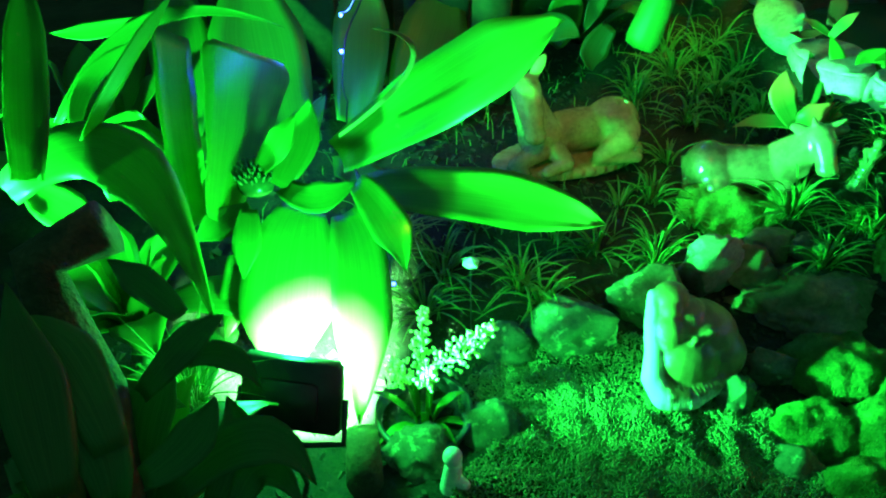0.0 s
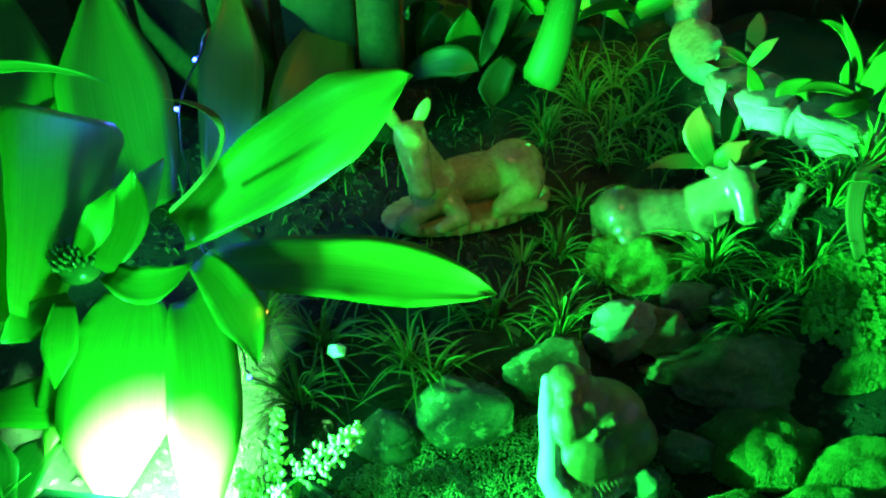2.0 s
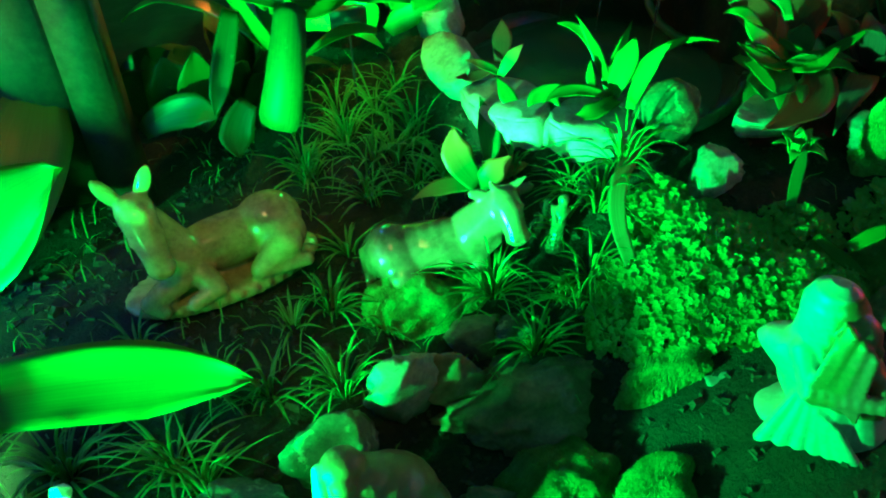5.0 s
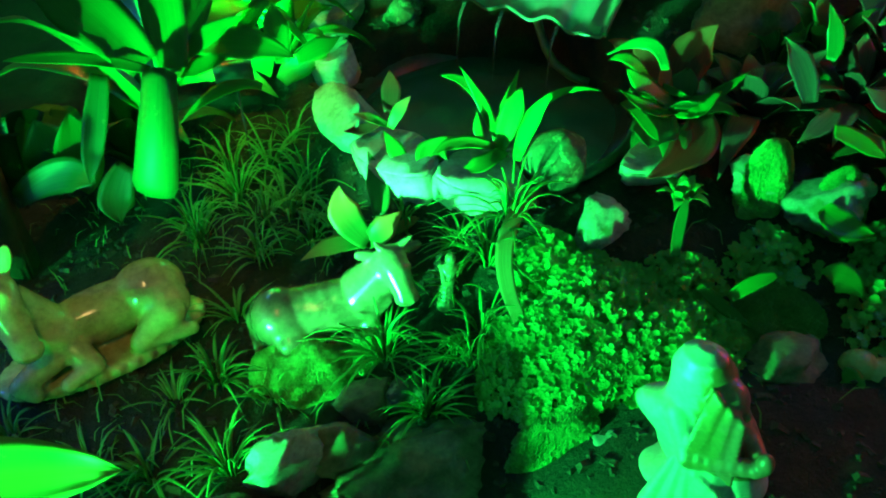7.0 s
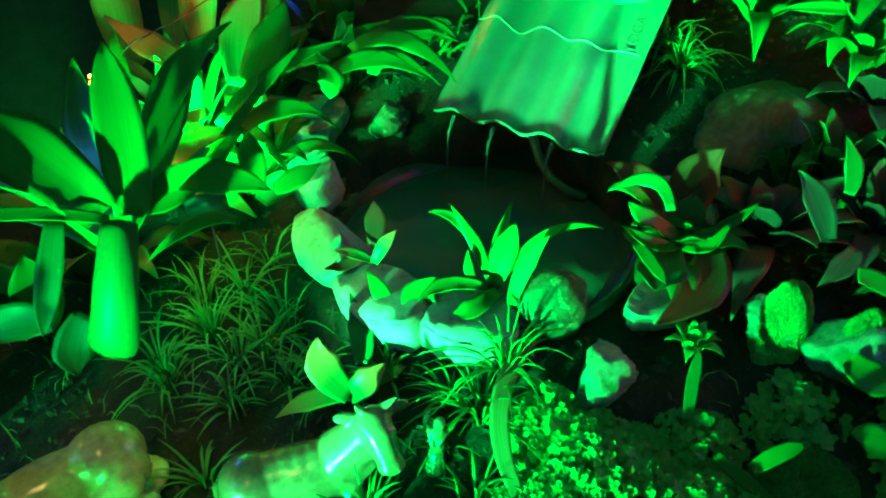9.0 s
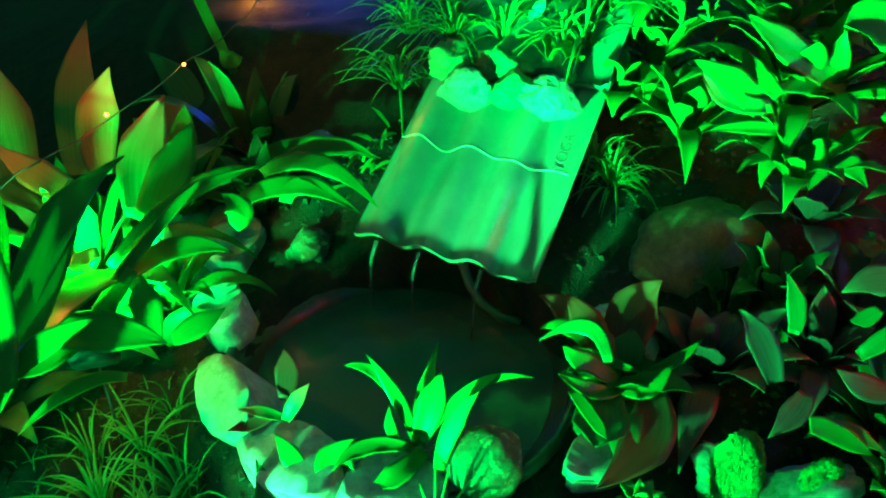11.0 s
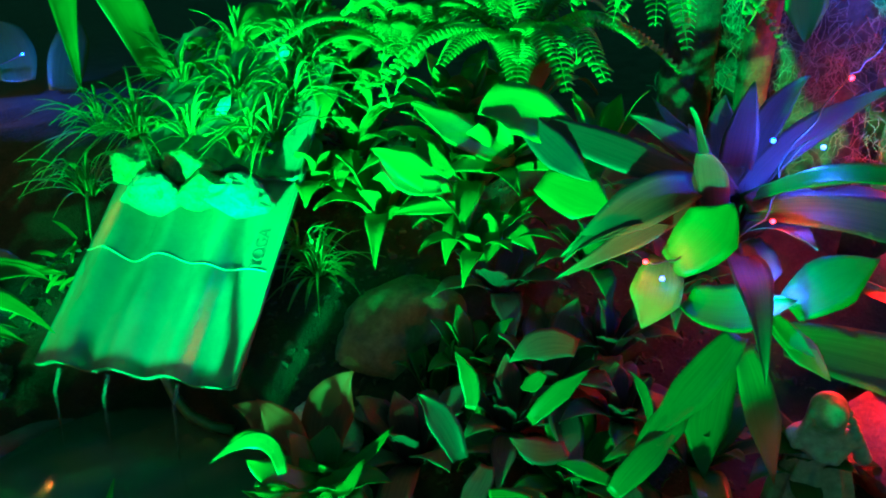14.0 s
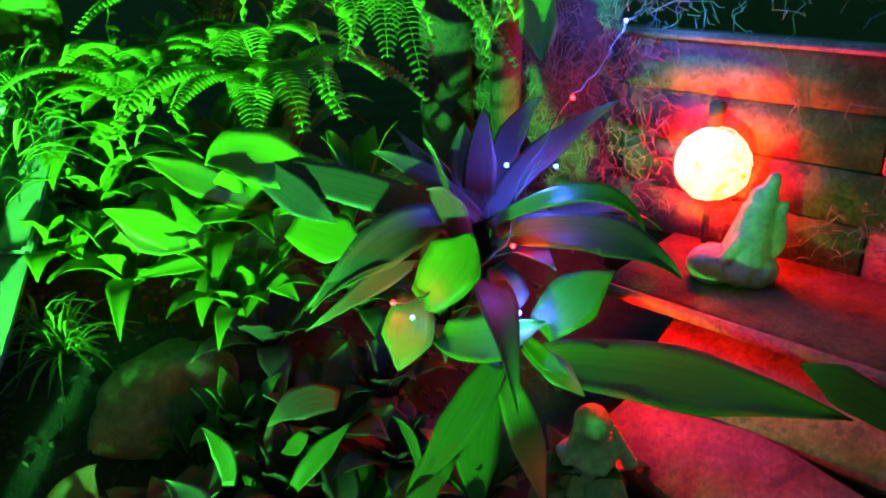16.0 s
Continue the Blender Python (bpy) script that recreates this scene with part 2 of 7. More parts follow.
def painted_build(nt, bs, out):
    """White mantle, ochre veil and rose-brown robe side by side on one statue."""
    tc = nt.nodes.new("ShaderNodeTexCoord")
    sep = nt.nodes.new("ShaderNodeSeparateXYZ")
    nt.links.new(tc.outputs["Object"], sep.inputs[0])
    ad = nt.nodes.new("ShaderNodeMath")
    ad.operation = "MULTIPLY_ADD"
    ad.inputs[1].default_value, ad.inputs[2].default_value = 6.0, 0.42
    nt.links.new(sep.outputs["X"], ad.inputs[0])
    sm = nt.nodes.new("ShaderNodeMath")
    sm.operation = "MULTIPLY_ADD"
    nt.links.new(noise_out(nt, 26, 3), sm.inputs[0])
    sm.inputs[1].default_value = 0.3
    nt.links.new(ad.outputs[0], sm.inputs[2])
    up = nt.nodes.new("ShaderNodeMapRange")
    up.inputs[1].default_value, up.inputs[2].default_value, up.inputs[3].default_value, up.inputs[4].default_value = 0.100, 0.125, -0.6, 0.0
    nt.links.new(sep.outputs["Z"], up.inputs[0])
    tot = nt.nodes.new("ShaderNodeMath")
    nt.links.new(sm.outputs[0], tot.inputs[0])
    nt.links.new(up.outputs[0], tot.inputs[1])
    col = ramp(nt, tot.outputs[0], ((0.50, (0.38, 0.355, 0.31)), (0.54, (0.17, 0.12, 0.035)), (0.68, (0.20, 0.14, 0.05)), (0.72, (0.26, 0.12, 0.08))))
    fine = noise_out(nt, 120, 5)
    col = mix(nt, col, ramp(nt, fine, ((0.3, (0.75, 0.75, 0.75)), (0.7, (1.1, 1.1, 1.1)))), 1.0, "MULTIPLY")
    nt.links.new(col, bs.inputs["Base Color"])
    bs.inputs["Roughness"].default_value = 0.38
    bump(nt, fine, 0.25, 0.001, bs)


def stream_build(nt, bs, out):
    bs.inputs["Base Color"].default_value = (0.72, 0.78, 0.74, 1)
    bs.inputs["Roughness"].default_value = 0.06
    bs.inputs["IOR"].default_value = 1.33
    bs.inputs["Transmission Weight"].default_value = 0.95
    bump(nt, noise_out(nt, 180, 3), 0.5, 0.002, bs)


def lamb_build(nt, bs, out):
    """Brown back; lamp glare on neck, legs and rim is painted white."""
    tc = nt.nodes.new("ShaderNodeTexCoord")
    sep = nt.nodes.new("ShaderNodeSeparateXYZ")
    nt.links.new(tc.outputs["Object"], sep.inputs[0])
    n = noise_out(nt, 30, 4)
    flags = []
    for axis, lo, hi in (("X", -0.040, -0.050), ("Z", 0.036, 0.028)):
        sm = nt.nodes.new("ShaderNodeMath")
        sm.operation = "MULTIPLY_ADD"
        nt.links.new(n, sm.inputs[0])
        sm.inputs[1].default_value = 0.03
        nt.links.new(sep.outputs[axis], sm.inputs[2])
        mr = nt.nodes.new("ShaderNodeMapRange")
        mr.inputs[1].default_value, mr.inputs[2].default_value = lo + 0.015, hi + 0.015
        nt.links.new(sm.outputs[0], mr.inputs[0])
        flags.append(mr.outputs[0])
    top = nt.nodes.new("ShaderNodeMath")
    top.operation = "MAXIMUM"
    nt.links.new(flags[0], top.inputs[0])
    nt.links.new(flags[1], top.inputs[1])
    brown = ramp(nt, noise_out(nt, 18, 6, 0.7), ((0.3, (0.10, 0.045, 0.018)), (0.7, (0.26, 0.14, 0.06))))
    col = mix(nt, brown, (0.66, 0.62, 0.52), top.outputs[0])
    nt.links.new(col, bs.inputs["Base Color"])
    bs.inputs["Roughness"].default_value = 0.45
    bump(nt, noise_out(nt, 60, 5), 0.6, 0.003, bs)


MAT["lamb"] = material("brown_lamb_painted_glare", lamb_build)
MAT["stream"] = material("falling_water", stream_build)
MAT["painted"] = material("painted_plaster", painted_build)
MAT["lens_red"] = material("lit_red_globe", globe_build)
MAT["water"] = material("pond_water", water_build)


# ---- mesh helpers ----
def mesh_of(name, verts, faces, mat, smooth=True, uvs=None):
    me = bpy.data.meshes.new(name)
    me.from_pydata([tuple(v) for v in verts], [], faces)
    if uvs is not None:
        layer = me.uv_layers.new(name="UVMap")
        loops = np.zeros(len(me.loops), dtype=np.int32)
        me.loops.foreach_get("vertex_index", loops)
        layer.data.foreach_set("uv", np.asarray(uvs, dtype=np.float32)[loops].ravel())
    if smooth:
        me.polygons.foreach_set("use_smooth", [True] * len(me.polygons))
    me.materials.append(MAT[mat])
    me.update()
    return me


def piece(name, verts, faces, mat, parent=None, label="", smooth=True, uvs=None):
    ob = new(name, mesh_of(name, verts, faces, mat, smooth, uvs))
    if parent is not None:
        ob.parent = parent
    if label:
        ob["label"] = label
    return ob


def part(name, bm, mat, parent=None, label="", smooth=True):
    me = bpy.data.meshes.new(name)
    bm.to_mesh(me)
    bm.free()
    if smooth:
        me.polygons.foreach_set("use_smooth", [True] * len(me.polygons))
    me.materials.append(MAT[mat])
    ob = new(name, me)
    if parent is not None:
        ob.parent = parent
    if label:
        ob["label"] = label
    return ob


def thing(name, label, category, group="", kind=""):
    return tagged(new(name), label, category, group, kind)


def box(w, d, h, m=Matrix(), bevel=0.004):
    bm = bmesh.new()
    bmesh.ops.create_cube(bm, size=1, matrix=Matrix.Diagonal((w, d, h, 1)))
    if bevel:
        bmesh.ops.bevel(bm, geom=bm.edges[:], offset=bevel, segments=2, affect="EDGES")
    bm.transform(m)
    return bm


def tube(points, radii, sides=10):
    verts, faces = [], []
    n = len(points)
    pts = [Vector(p) for p in points]
    for i, p in enumerate(pts):
        d = (pts[min(i + 1, n - 1)] - pts[max(i - 1, 0)]).normalized()
        a = d.orthogonal().normalized() if i == 0 else (a - d * a.dot(d)).normalized()
        b = d.cross(a)
        for k in range(sides):
            q = 2 * math.pi * k / sides
            verts.append(p + (a * math.cos(q) + b * math.sin(q)) * radii[i])
    for i in range(n - 1):
        for k in range(sides):
            j = (k + 1) % sides
            faces.append((i * sides + k, i * sides + j, (i + 1) * sides + j, (i + 1) * sides + k))
    faces += [tuple(range(sides))[::-1], tuple(range((n - 1) * sides, n * sides))]
    return verts, faces


def bezier(b, m, t, s):
    c = 2 * m - (b + t) / 2
    return b * (1 - s) ** 2 + c * (2 * s * (1 - s)) + t * s * s


def blade(b, m, t, width, face, profile="lance", rows=13, cols=6, cup=0.16, wave=0.0, thick=0.0005, seed=0):
    """A blade from b through m to t: closed, cupped along its midrib, wavy at the rim."""
    b, m, t, face = Vector(b), Vector(m), Vector(t), Vector(face)
    verts, uvs, faces = [], [], []
    for side in (0, 1):
        for i in range(rows):
            s = i / (rows - 1)
            p = bezier(b, m, t, s)
            d = (bezier(b, m, t, min(1, s + 0.02)) - bezier(b, m, t, max(0, s - 0.02))).normalized()
            x = d.cross(face)
            x = (x if x.length > 1e-3 else d.orthogonal()).normalized()
            z = x.cross(d)
            if profile == "strap":
                w = (0.72 + 0.28 * math.sin(math.pi * min(1, s * 1.1))) * min(1, ((1 - s) / 0.22) ** 0.6 if s > 0.78 else 1)
            elif profile == "blunt":
                w = (0.70 + 0.30 * s) * min(1, 0.82 + 0.18 * math.sqrt(max(0.0, (1 - s) / 0.06)))
            elif profile == "fan":
                w = (0.34 + 0.66 * s ** 0.8) * min(1, 0.75 + 0.25 * math.sqrt(max(0.0, (1 - s) / 0.08)))
            elif profile == "broad":
                w = (0.30 + 0.70 * math.sin(math.pi * min(1.0, 0.06 + s * 0.80)) ** 0.8) * min(1, ((1 - s) / 0.30) ** 0.55 if s > 0.70 else 1)
            else:
                w = (0.42 + 0.58 * math.sin(math.pi * min(1.0, s / 1.16 + 0.06)) ** 0.9) * min(1, ((1 - s) / 0.42) ** 0.7 if s > 0.58 else 1)
            w = max(w, 0.02) * width / 2
            for k in range(cols + 1):
                u = 2 * k / cols - 1
                lift = cup * width * (u * u - 0.45) * (1 - 0.5 * s)
                lift += 0.012 * width * math.sin(u * 7 + s * 2 + seed) * min(1, cols / 6)
                lift += wave * width * abs(u) ** 3 * math.sin(s * 17 + seed + (2 if u > 0 else 0))
                verts.append(p + x * (u * w) + z * (lift - side * thick))
                uvs.append((0.5 + u / 2, s))
    n = rows * (cols + 1)
    at = lambda side, i, k: side * n + i * (cols + 1) + k
    for i in range(rows - 1):
        for k in range(cols):
            faces.append((at(0, i, k), at(0, i, k + 1), at(0, i + 1, k + 1), at(0, i + 1, k)))
            faces.append((at(1, i, k), at(1, i + 1, k), at(1, i + 1, k + 1), at(1, i, k + 1)))
        for k in (0, cols):
            q = (at(0, i, k), at(0, i + 1, k), at(1, i + 1, k), at(1, i, k))
            faces.append(q if k == 0 else q[::-1])
    for i in (0, rows - 1):
        for k in range(cols):
            q = (at(0, i, k), at(1, i, k), at(1, i, k + 1), at(0, i, k + 1))
            faces.append(q if i == 0 else q[::-1])
    return verts, faces, uvs


LEAVES = [0]


def leaf(plant, b, m, t, width, face, profile, mat, cup=None):
    LEAVES[0] += 1
    cup = 0.06 + 0.07 * math.sin(LEAVES[0] * 2.3) if cup is None else cup
    rows = 25 if width > 0.09 else 13
    v, f, uv = blade(b, m, t, width, face, profile, rows, cup=cup, wave=0.03 if width < 0.12 else 0.008, seed=LEAVES[0] * 1.7)
    return piece("leaf", v, f, mat, plant, uvs=uv)


def rosette(plant, at, count, length, width, low, high, seed, mat, turn=(0, 360), droop=0.35):
    """count leaves round at; low, high: degrees of rise of the outer and the inner ones."""
    r = random.Random(seed)
    at = Vector(at)
    for i in range(count):
        k = i / max(1, count - 1)
        yaw = radians(turn[0] + (turn[1] - turn[0]) * ((i * 0.618) % 1) + r.uniform(-12, 12))
        rise = radians(low + (high - low) * k + r.uniform(-8, 8))
        ln = length * r.uniform(0.75, 1.1) * (1 - 0.25 * k)
        out = Vector((math.cos(yaw), math.sin(yaw), 0))
        b = at + out * 0.012
        t = at + out * ln * math.cos(rise) + Vector((0, 0, ln * math.sin(rise) - droop * ln * (1 - k)))
        m = at + out * ln * 0.55 * math.cos(rise) + Vector((0, 0, ln * 0.55 * math.sin(rise) + droop * ln * 0.18))
        leaf(plant, b, m, t, width * r.uniform(0.8, 1.1), Vector((0, 0, 1)) - out * math.sin(rise) * 0.9, "lance", mat)


def ease(v):
    v = min(1.0, max(0.0, v))
    return v * v * (3 - 2 * v)


def ground_height(x, y):
    h = 0.185 + 0.075 * ease((y - 0.82) / 0.35) + 0.13 * ease((x - 0.5) / 0.4)
    h += 0.07 * ease((y - 1.15) / 0.3) * ease((x - 0.25) / 0.3) + 0.09 * ease((x + y - 2.45) / 0.5) + 0.13 * ease((x + y - 2.95) / 0.4)
    return h - 0.22 * ease((0.5 - y) / 0.5)


def ground_at(x, y):
    h = ground_height(x, y) + 0.012 * noise.noise((x * 9, y * 9, 0)) + 0.005 * noise.noise((x * 34, y * 34, 3))
    d = math.hypot((x - 0.9) / 0.27, (y - 1.43) / 0.29)
    h += max(0.0, 0.388 - h) * ease((1.30 - d) / 0.24)
    inner = math.hypot((x - 0.9) / 0.238, (y - 1.43) / 0.258)
    return h - 0.2 * ease((1.0 - inner) / 0.16)

# ---- ground ----
def build_ground():
    xs = np.concatenate([[-60, -12, -4, -2, -1.2], np.arange(-0.8, 2.6, 0.022), [2.8, 3.4, 5, 14, 60]])
    ys = np.concatenate([[-60, -12, -4, -1.5, -0.5], np.arange(0.0, 2.5, 0.022), [2.7, 3.2, 5, 14, 60]])
    nx = len(xs)
    verts = [(x, y, ground_at(x, y)) for y in ys for x in xs]
    faces = [(j * nx + i, j * nx + i + 1, (j + 1) * nx + i + 1, (j + 1) * nx + i) for j in range(len(ys) - 1) for i in range(nx - 1)]
    tagged(piece("ground", verts, faces, "soil"), "dark damp garden soil rising away in a bank", "ground", kind="structure")


build_ground()


# ---- pond ----
def build_pond():
    pond = thing("pond", "small black plastic pond with dark still water", "pond")
    cx, cy, n = 0.9, 1.43, 48
    verts, faces = [], []
    prof = [(1.02, 0.395), (1.0, 0.408), (0.965, 0.405), (0.95, 0.395), (0.93, 0.39), (0.90, 0.385), (0.86, 0.37), (0.82, 0.32), (0.6, 0.27), (0.02, 0.265)]
    for r, z in prof:
        for k in range(n):
            a = 2 * math.pi * k / n
            w = 1 + 0.05 * math.sin(2 * a + 0.6) + 0.03 * math.sin(3 * a)
            verts.append((cx + 0.262 * r * w * math.cos(a), cy + 0.285 * r * w * math.sin(a), z))
    for i in range(len(prof) - 1):
        for k in range(n):
            j = (k + 1) % n
            faces.append((i * n + k, i * n + j, (i + 1) * n + j, (i + 1) * n + k))
    piece("liner", verts, faces, "liner", pond)
    wv, wf = [(cx, cy, 0.365)], []
    for k in range(n):
        a = 2 * math.pi * k / n
        w = 1 + 0.05 * math.sin(2 * a + 0.6) + 0.03 * math.sin(3 * a)
        wv.append((cx + 0.225 * w * math.cos(a), cy + 0.245 * w * math.sin(a), 0.365))
        wf.append((0, k + 1, (k + 1) % n + 1))
    water = piece("water", wv, wf, "water", pond, "dark green water with faint ripples")
    water.visible_shadow = False


build_pond()


# ---- stones ----
def stone(name, at, size, mat, seed, label, category="stone", group="", turn=(0, 0, 0), rough=0.22, cuts=4, flat=1.0, parent=None):
    """A boulder: a lumpy ball with random planes cut off it, then fine pitting."""
    r = random.Random(seed * 17)
    planes = [(Vector((r.gauss(0, 1), r.gauss(0, 1), r.gauss(0, 1))).normalized(), r.uniform(0.60, 0.88)) for k in range(9 if rough > 0.15 else 3)]
    q = Vector((seed * 3.7, seed * 1.3, seed))
    bm = bmesh.new()
    bmesh.ops.create_icosphere(bm, subdivisions=cuts, radius=0.5)
    for v in bm.verts:
        p = v.co.normalized()
        p = p * (1 + rough * noise.noise(p * 1.4 + q) + rough * 0.35 * noise.noise(p * 3.4 + q))
        for n, d in planes:
            over = p.dot(n) - d
            if over > 0:
                p = p - n * over * 0.9
        p = p * (1 + rough * 0.26 * noise.noise(p * 6 + q) + rough * 0.20 * noise.noise(p * 15 + q) + rough * 0.12 * noise.noise(p * 34 + q))
        v.co = p * 0.5
        if flat < 1:
            v.co.z = max(-0.5 * flat, min(0.5 * flat, v.co.z)) + 0.01 * noise.noise(p * 9 + q)
    bm.transform(pose(*at, *turn) @ Matrix.Diagonal((*size, 1)))
    ob = part(name, bm, mat, parent)
    return tagged(ob, label, category, group) if parent is None else ob


ST = "stones round the planting"
MOSSY = "dark moss-grown river stone beside the grass"
GREY, BROWN = "grey-brown river stone among the moss and grass", "dark brown stone bedded in the soil"
stone("stone", (0.195, 0.84, 0.21), (0.15, 0.10, 0.10), "mossstone", 1, MOSSY, group=ST, rough=0.3)
stone("stone", (0.10, 0.815, 0.19), (0.10, 0.08, 0.08), "mossstone", 2, MOSSY, group=ST)
stone("stone", (0.315, 0.885, 0.235), (0.125, 0.09, 0.12), "mossstone", 3, MOSSY, group=ST, rough=0.34)
stone("stone", (0.415, 0.925, 0.255), (0.105, 0.055, 0.18), "stone", 4, "pointed pale slab of stone standing on edge", group=ST, turn=(12, -14, 20), rough=0.42, flat=0.75)
stone("stone", (0.475, 0.945, 0.235), (0.10, 0.07, 0.10), "brownstone", 5, BROWN, group=ST, rough=0.35)
stone("stone", (0.59, 0.905, 0.185), (0.33, 0.17, 0.11), "brownstone", 6, "low crumbling brown earth-coloured rock", group=ST, rough=0.42, cuts=5)
stone("stone", (0.53, 1.0, 0.235), (0.10, 0.06, 0.07), "brownstone", 7, BROWN, group=ST)
stone("stone", (0.475, 0.775, 0.195), (0.09, 0.07, 0.07), "mossstone", 8, MOSSY, group=ST, rough=0.35)
stone("stone", (0.405, 0.72, 0.19), (0.06, 0.05, 0.09), "mossstone", 9, MOSSY, group=ST, turn=(0, 15, 0), rough=0.35)
stone("stone", (0.455, 0.625, 0.165), (0.09, 0.08, 0.09), "mossstone", 10, MOSSY, group=ST)
stone("stone", (-0.015, 0.63, 0.19), (0.10, 0.08, 0.08), "mossstone", 11, MOSSY, group=ST, rough=0.35)
stone("stone", (0.075, 0.675, 0.185), (0.09, 0.08, 0.08), "mossstone", 12, MOSSY, group=ST, rough=0.35)
stone("stone", (0.03, 0.545, 0.165), (0.08, 0.08, 0.07), "mossstone", 13, MOSSY, group=ST)
stone("stone", (0.18, 0.60, 0.155), (0.09, 0.07, 0.07), "mossstone", 14, MOSSY, group=ST)
stone("stone", (0.685, 0.95, 0.245), (0.036, 0.036, 0.036), "slab", 15, "small round pale pebble beside the clover", group=ST, rough=0.08, cuts=3)
stone("stone", (0.885, 1.165, 0.42), (0.105, 0.085, 0.105), "mossstone", 16, "rounded pale stone veined with dark roots", group=ST, rough=0.12)
stone("stone", (0.90, 1.06, 0.375), (0.105, 0.07, 0.10), "stone", 27, "angular stone overgrown with fine roots", group=ST, rough=0.36, turn=(0, 20, 40), flat=0.8)
stone("stone", (0.836, 1.700, 0.462), (0.085, 0.07, 0.06), "mossstone", 18, GREY, group=ST, rough=0.4)
stone("stone", (1.40, 1.38, 0.46), (0.27, 0.20, 0.18), "brownstone", 19, "large brown boulder in shade beside the tile", group=ST, cuts=4, rough=0.14)
stone("stone", (1.15, 1.04, 0.40), (0.08, 0.07, 0.07), "stone", 20, "rough pale stone with moss on its crown", group=ST, rough=0.4)
stone("stone", (1.23, 0.98, 0.38), (0.14, 0.10, 0.09), "stone", 21, "rough pale stone with moss on its crown", group=ST, rough=0.4)
stone("stone", (1.01, 0.80, 0.315), (0.12, 0.08, 0.06), "brownstone", 22, BROWN, group=ST, rough=0.3)
stone("stone", (0.80, 0.80, 0.26), (0.11, 0.08, 0.05), "stone", 23, GREY, group=ST, rough=0.4)
stone("stone", (0.585, 0.985, 0.245), (0.07, 0.05, 0.05), "mossstone", 25, MOSSY, group=ST)

RIM = "slabs round the pond"
SLAB = "flat pale pinkish slab laid on the pond rim"


def rim_slab(at, sx, sy, h, turn, seed):
    """A half-round stone slab with a broken upright front and a worn top edge."""
    r = random.Random(seed)
    bm = bmesh.new()
    n = 18
    ring = []
    for k in range(n):
        a = math.pi * k / (n - 1)
        ring.append((sx / 2 * math.cos(a) * r.uniform(0.94, 1.05), sy * math.sin(a) ** 0.8 * r.uniform(0.93, 1.05)))
    ring += [(sx / 2 * (2 * q / 5 - 1), -0.022 * math.sin(math.pi * q / 5) - 0.006 * r.random()) for q in range(1, 5)]
    lo = [bm.verts.new((x, y, -h)) for x, y in ring]
    up = [bm.verts.new((x, y, 0)) for x, y in ring]
    m = len(ring)
    bm.faces.new(up), bm.faces.new(lo[::-1])
    for k in range(m):
        q = (k + 1) % m
        bm.faces.new((lo[k], lo[q], up[q], up[k]))
    bmesh.ops.bevel(bm, geom=[e for e in bm.edges if e.verts[0] in up and e.verts[1] in up], offset=0.004, segments=2, affect="EDGES")
    bmesh.ops.triangulate(bm, faces=bm.faces[:])
    bmesh.ops.subdivide_edges(bm, edges=[e for e in bm.edges if e.calc_length() > 0.012], cuts=2, use_grid_fill=True)
    q = Vector((seed, seed * 2.3, 0))
    for v in bm.verts:
        v.co += v.co.normalized() * (0.0008 * noise.noise(v.co * 40 + q) + 0.0004 * noise.noise(v.co * 130 + q)) + Vector((0, 0, 0.0025 * noise.noise(v.co * 12 + q)))
    bm.transform(pose(*at, *turn))
    ob = part("rim_slab", bm, "slab")
    tagged(ob, SLAB, "stone slab", RIM)


for i, (x, y, z, sx, sy, h, tilt, rz) in enumerate((
        (0.700, 1.790, 0.455, 0.12, 0.09, 0.05, 12, -62), (0.650, 1.620, 0.448, 0.13, 0.055, 0.06, 14, -88), (0.612, 1.425, 0.428, 0.165, 0.058, 0.10, 34, -88),
        (0.655, 1.272, 0.424, 0.165, 0.075, 0.08, 8, -66), (0.760, 1.164, 0.424, 0.125, 0.075, 0.08, 6, -32),
        (1.020, 1.100, 0.432, 0.12, 0.050, 0.022, 4, 8), (1.120, 1.150, 0.430, 0.12, 0.070, 0.03, 10, 40), (1.200, 1.270, 0.450, 0.12, 0.080, 0.06, 16, 70))):
    rim_slab((x, y, z), sx, sy, h, (tilt, 4 * math.cos(i * 3), rz), 30 + i)


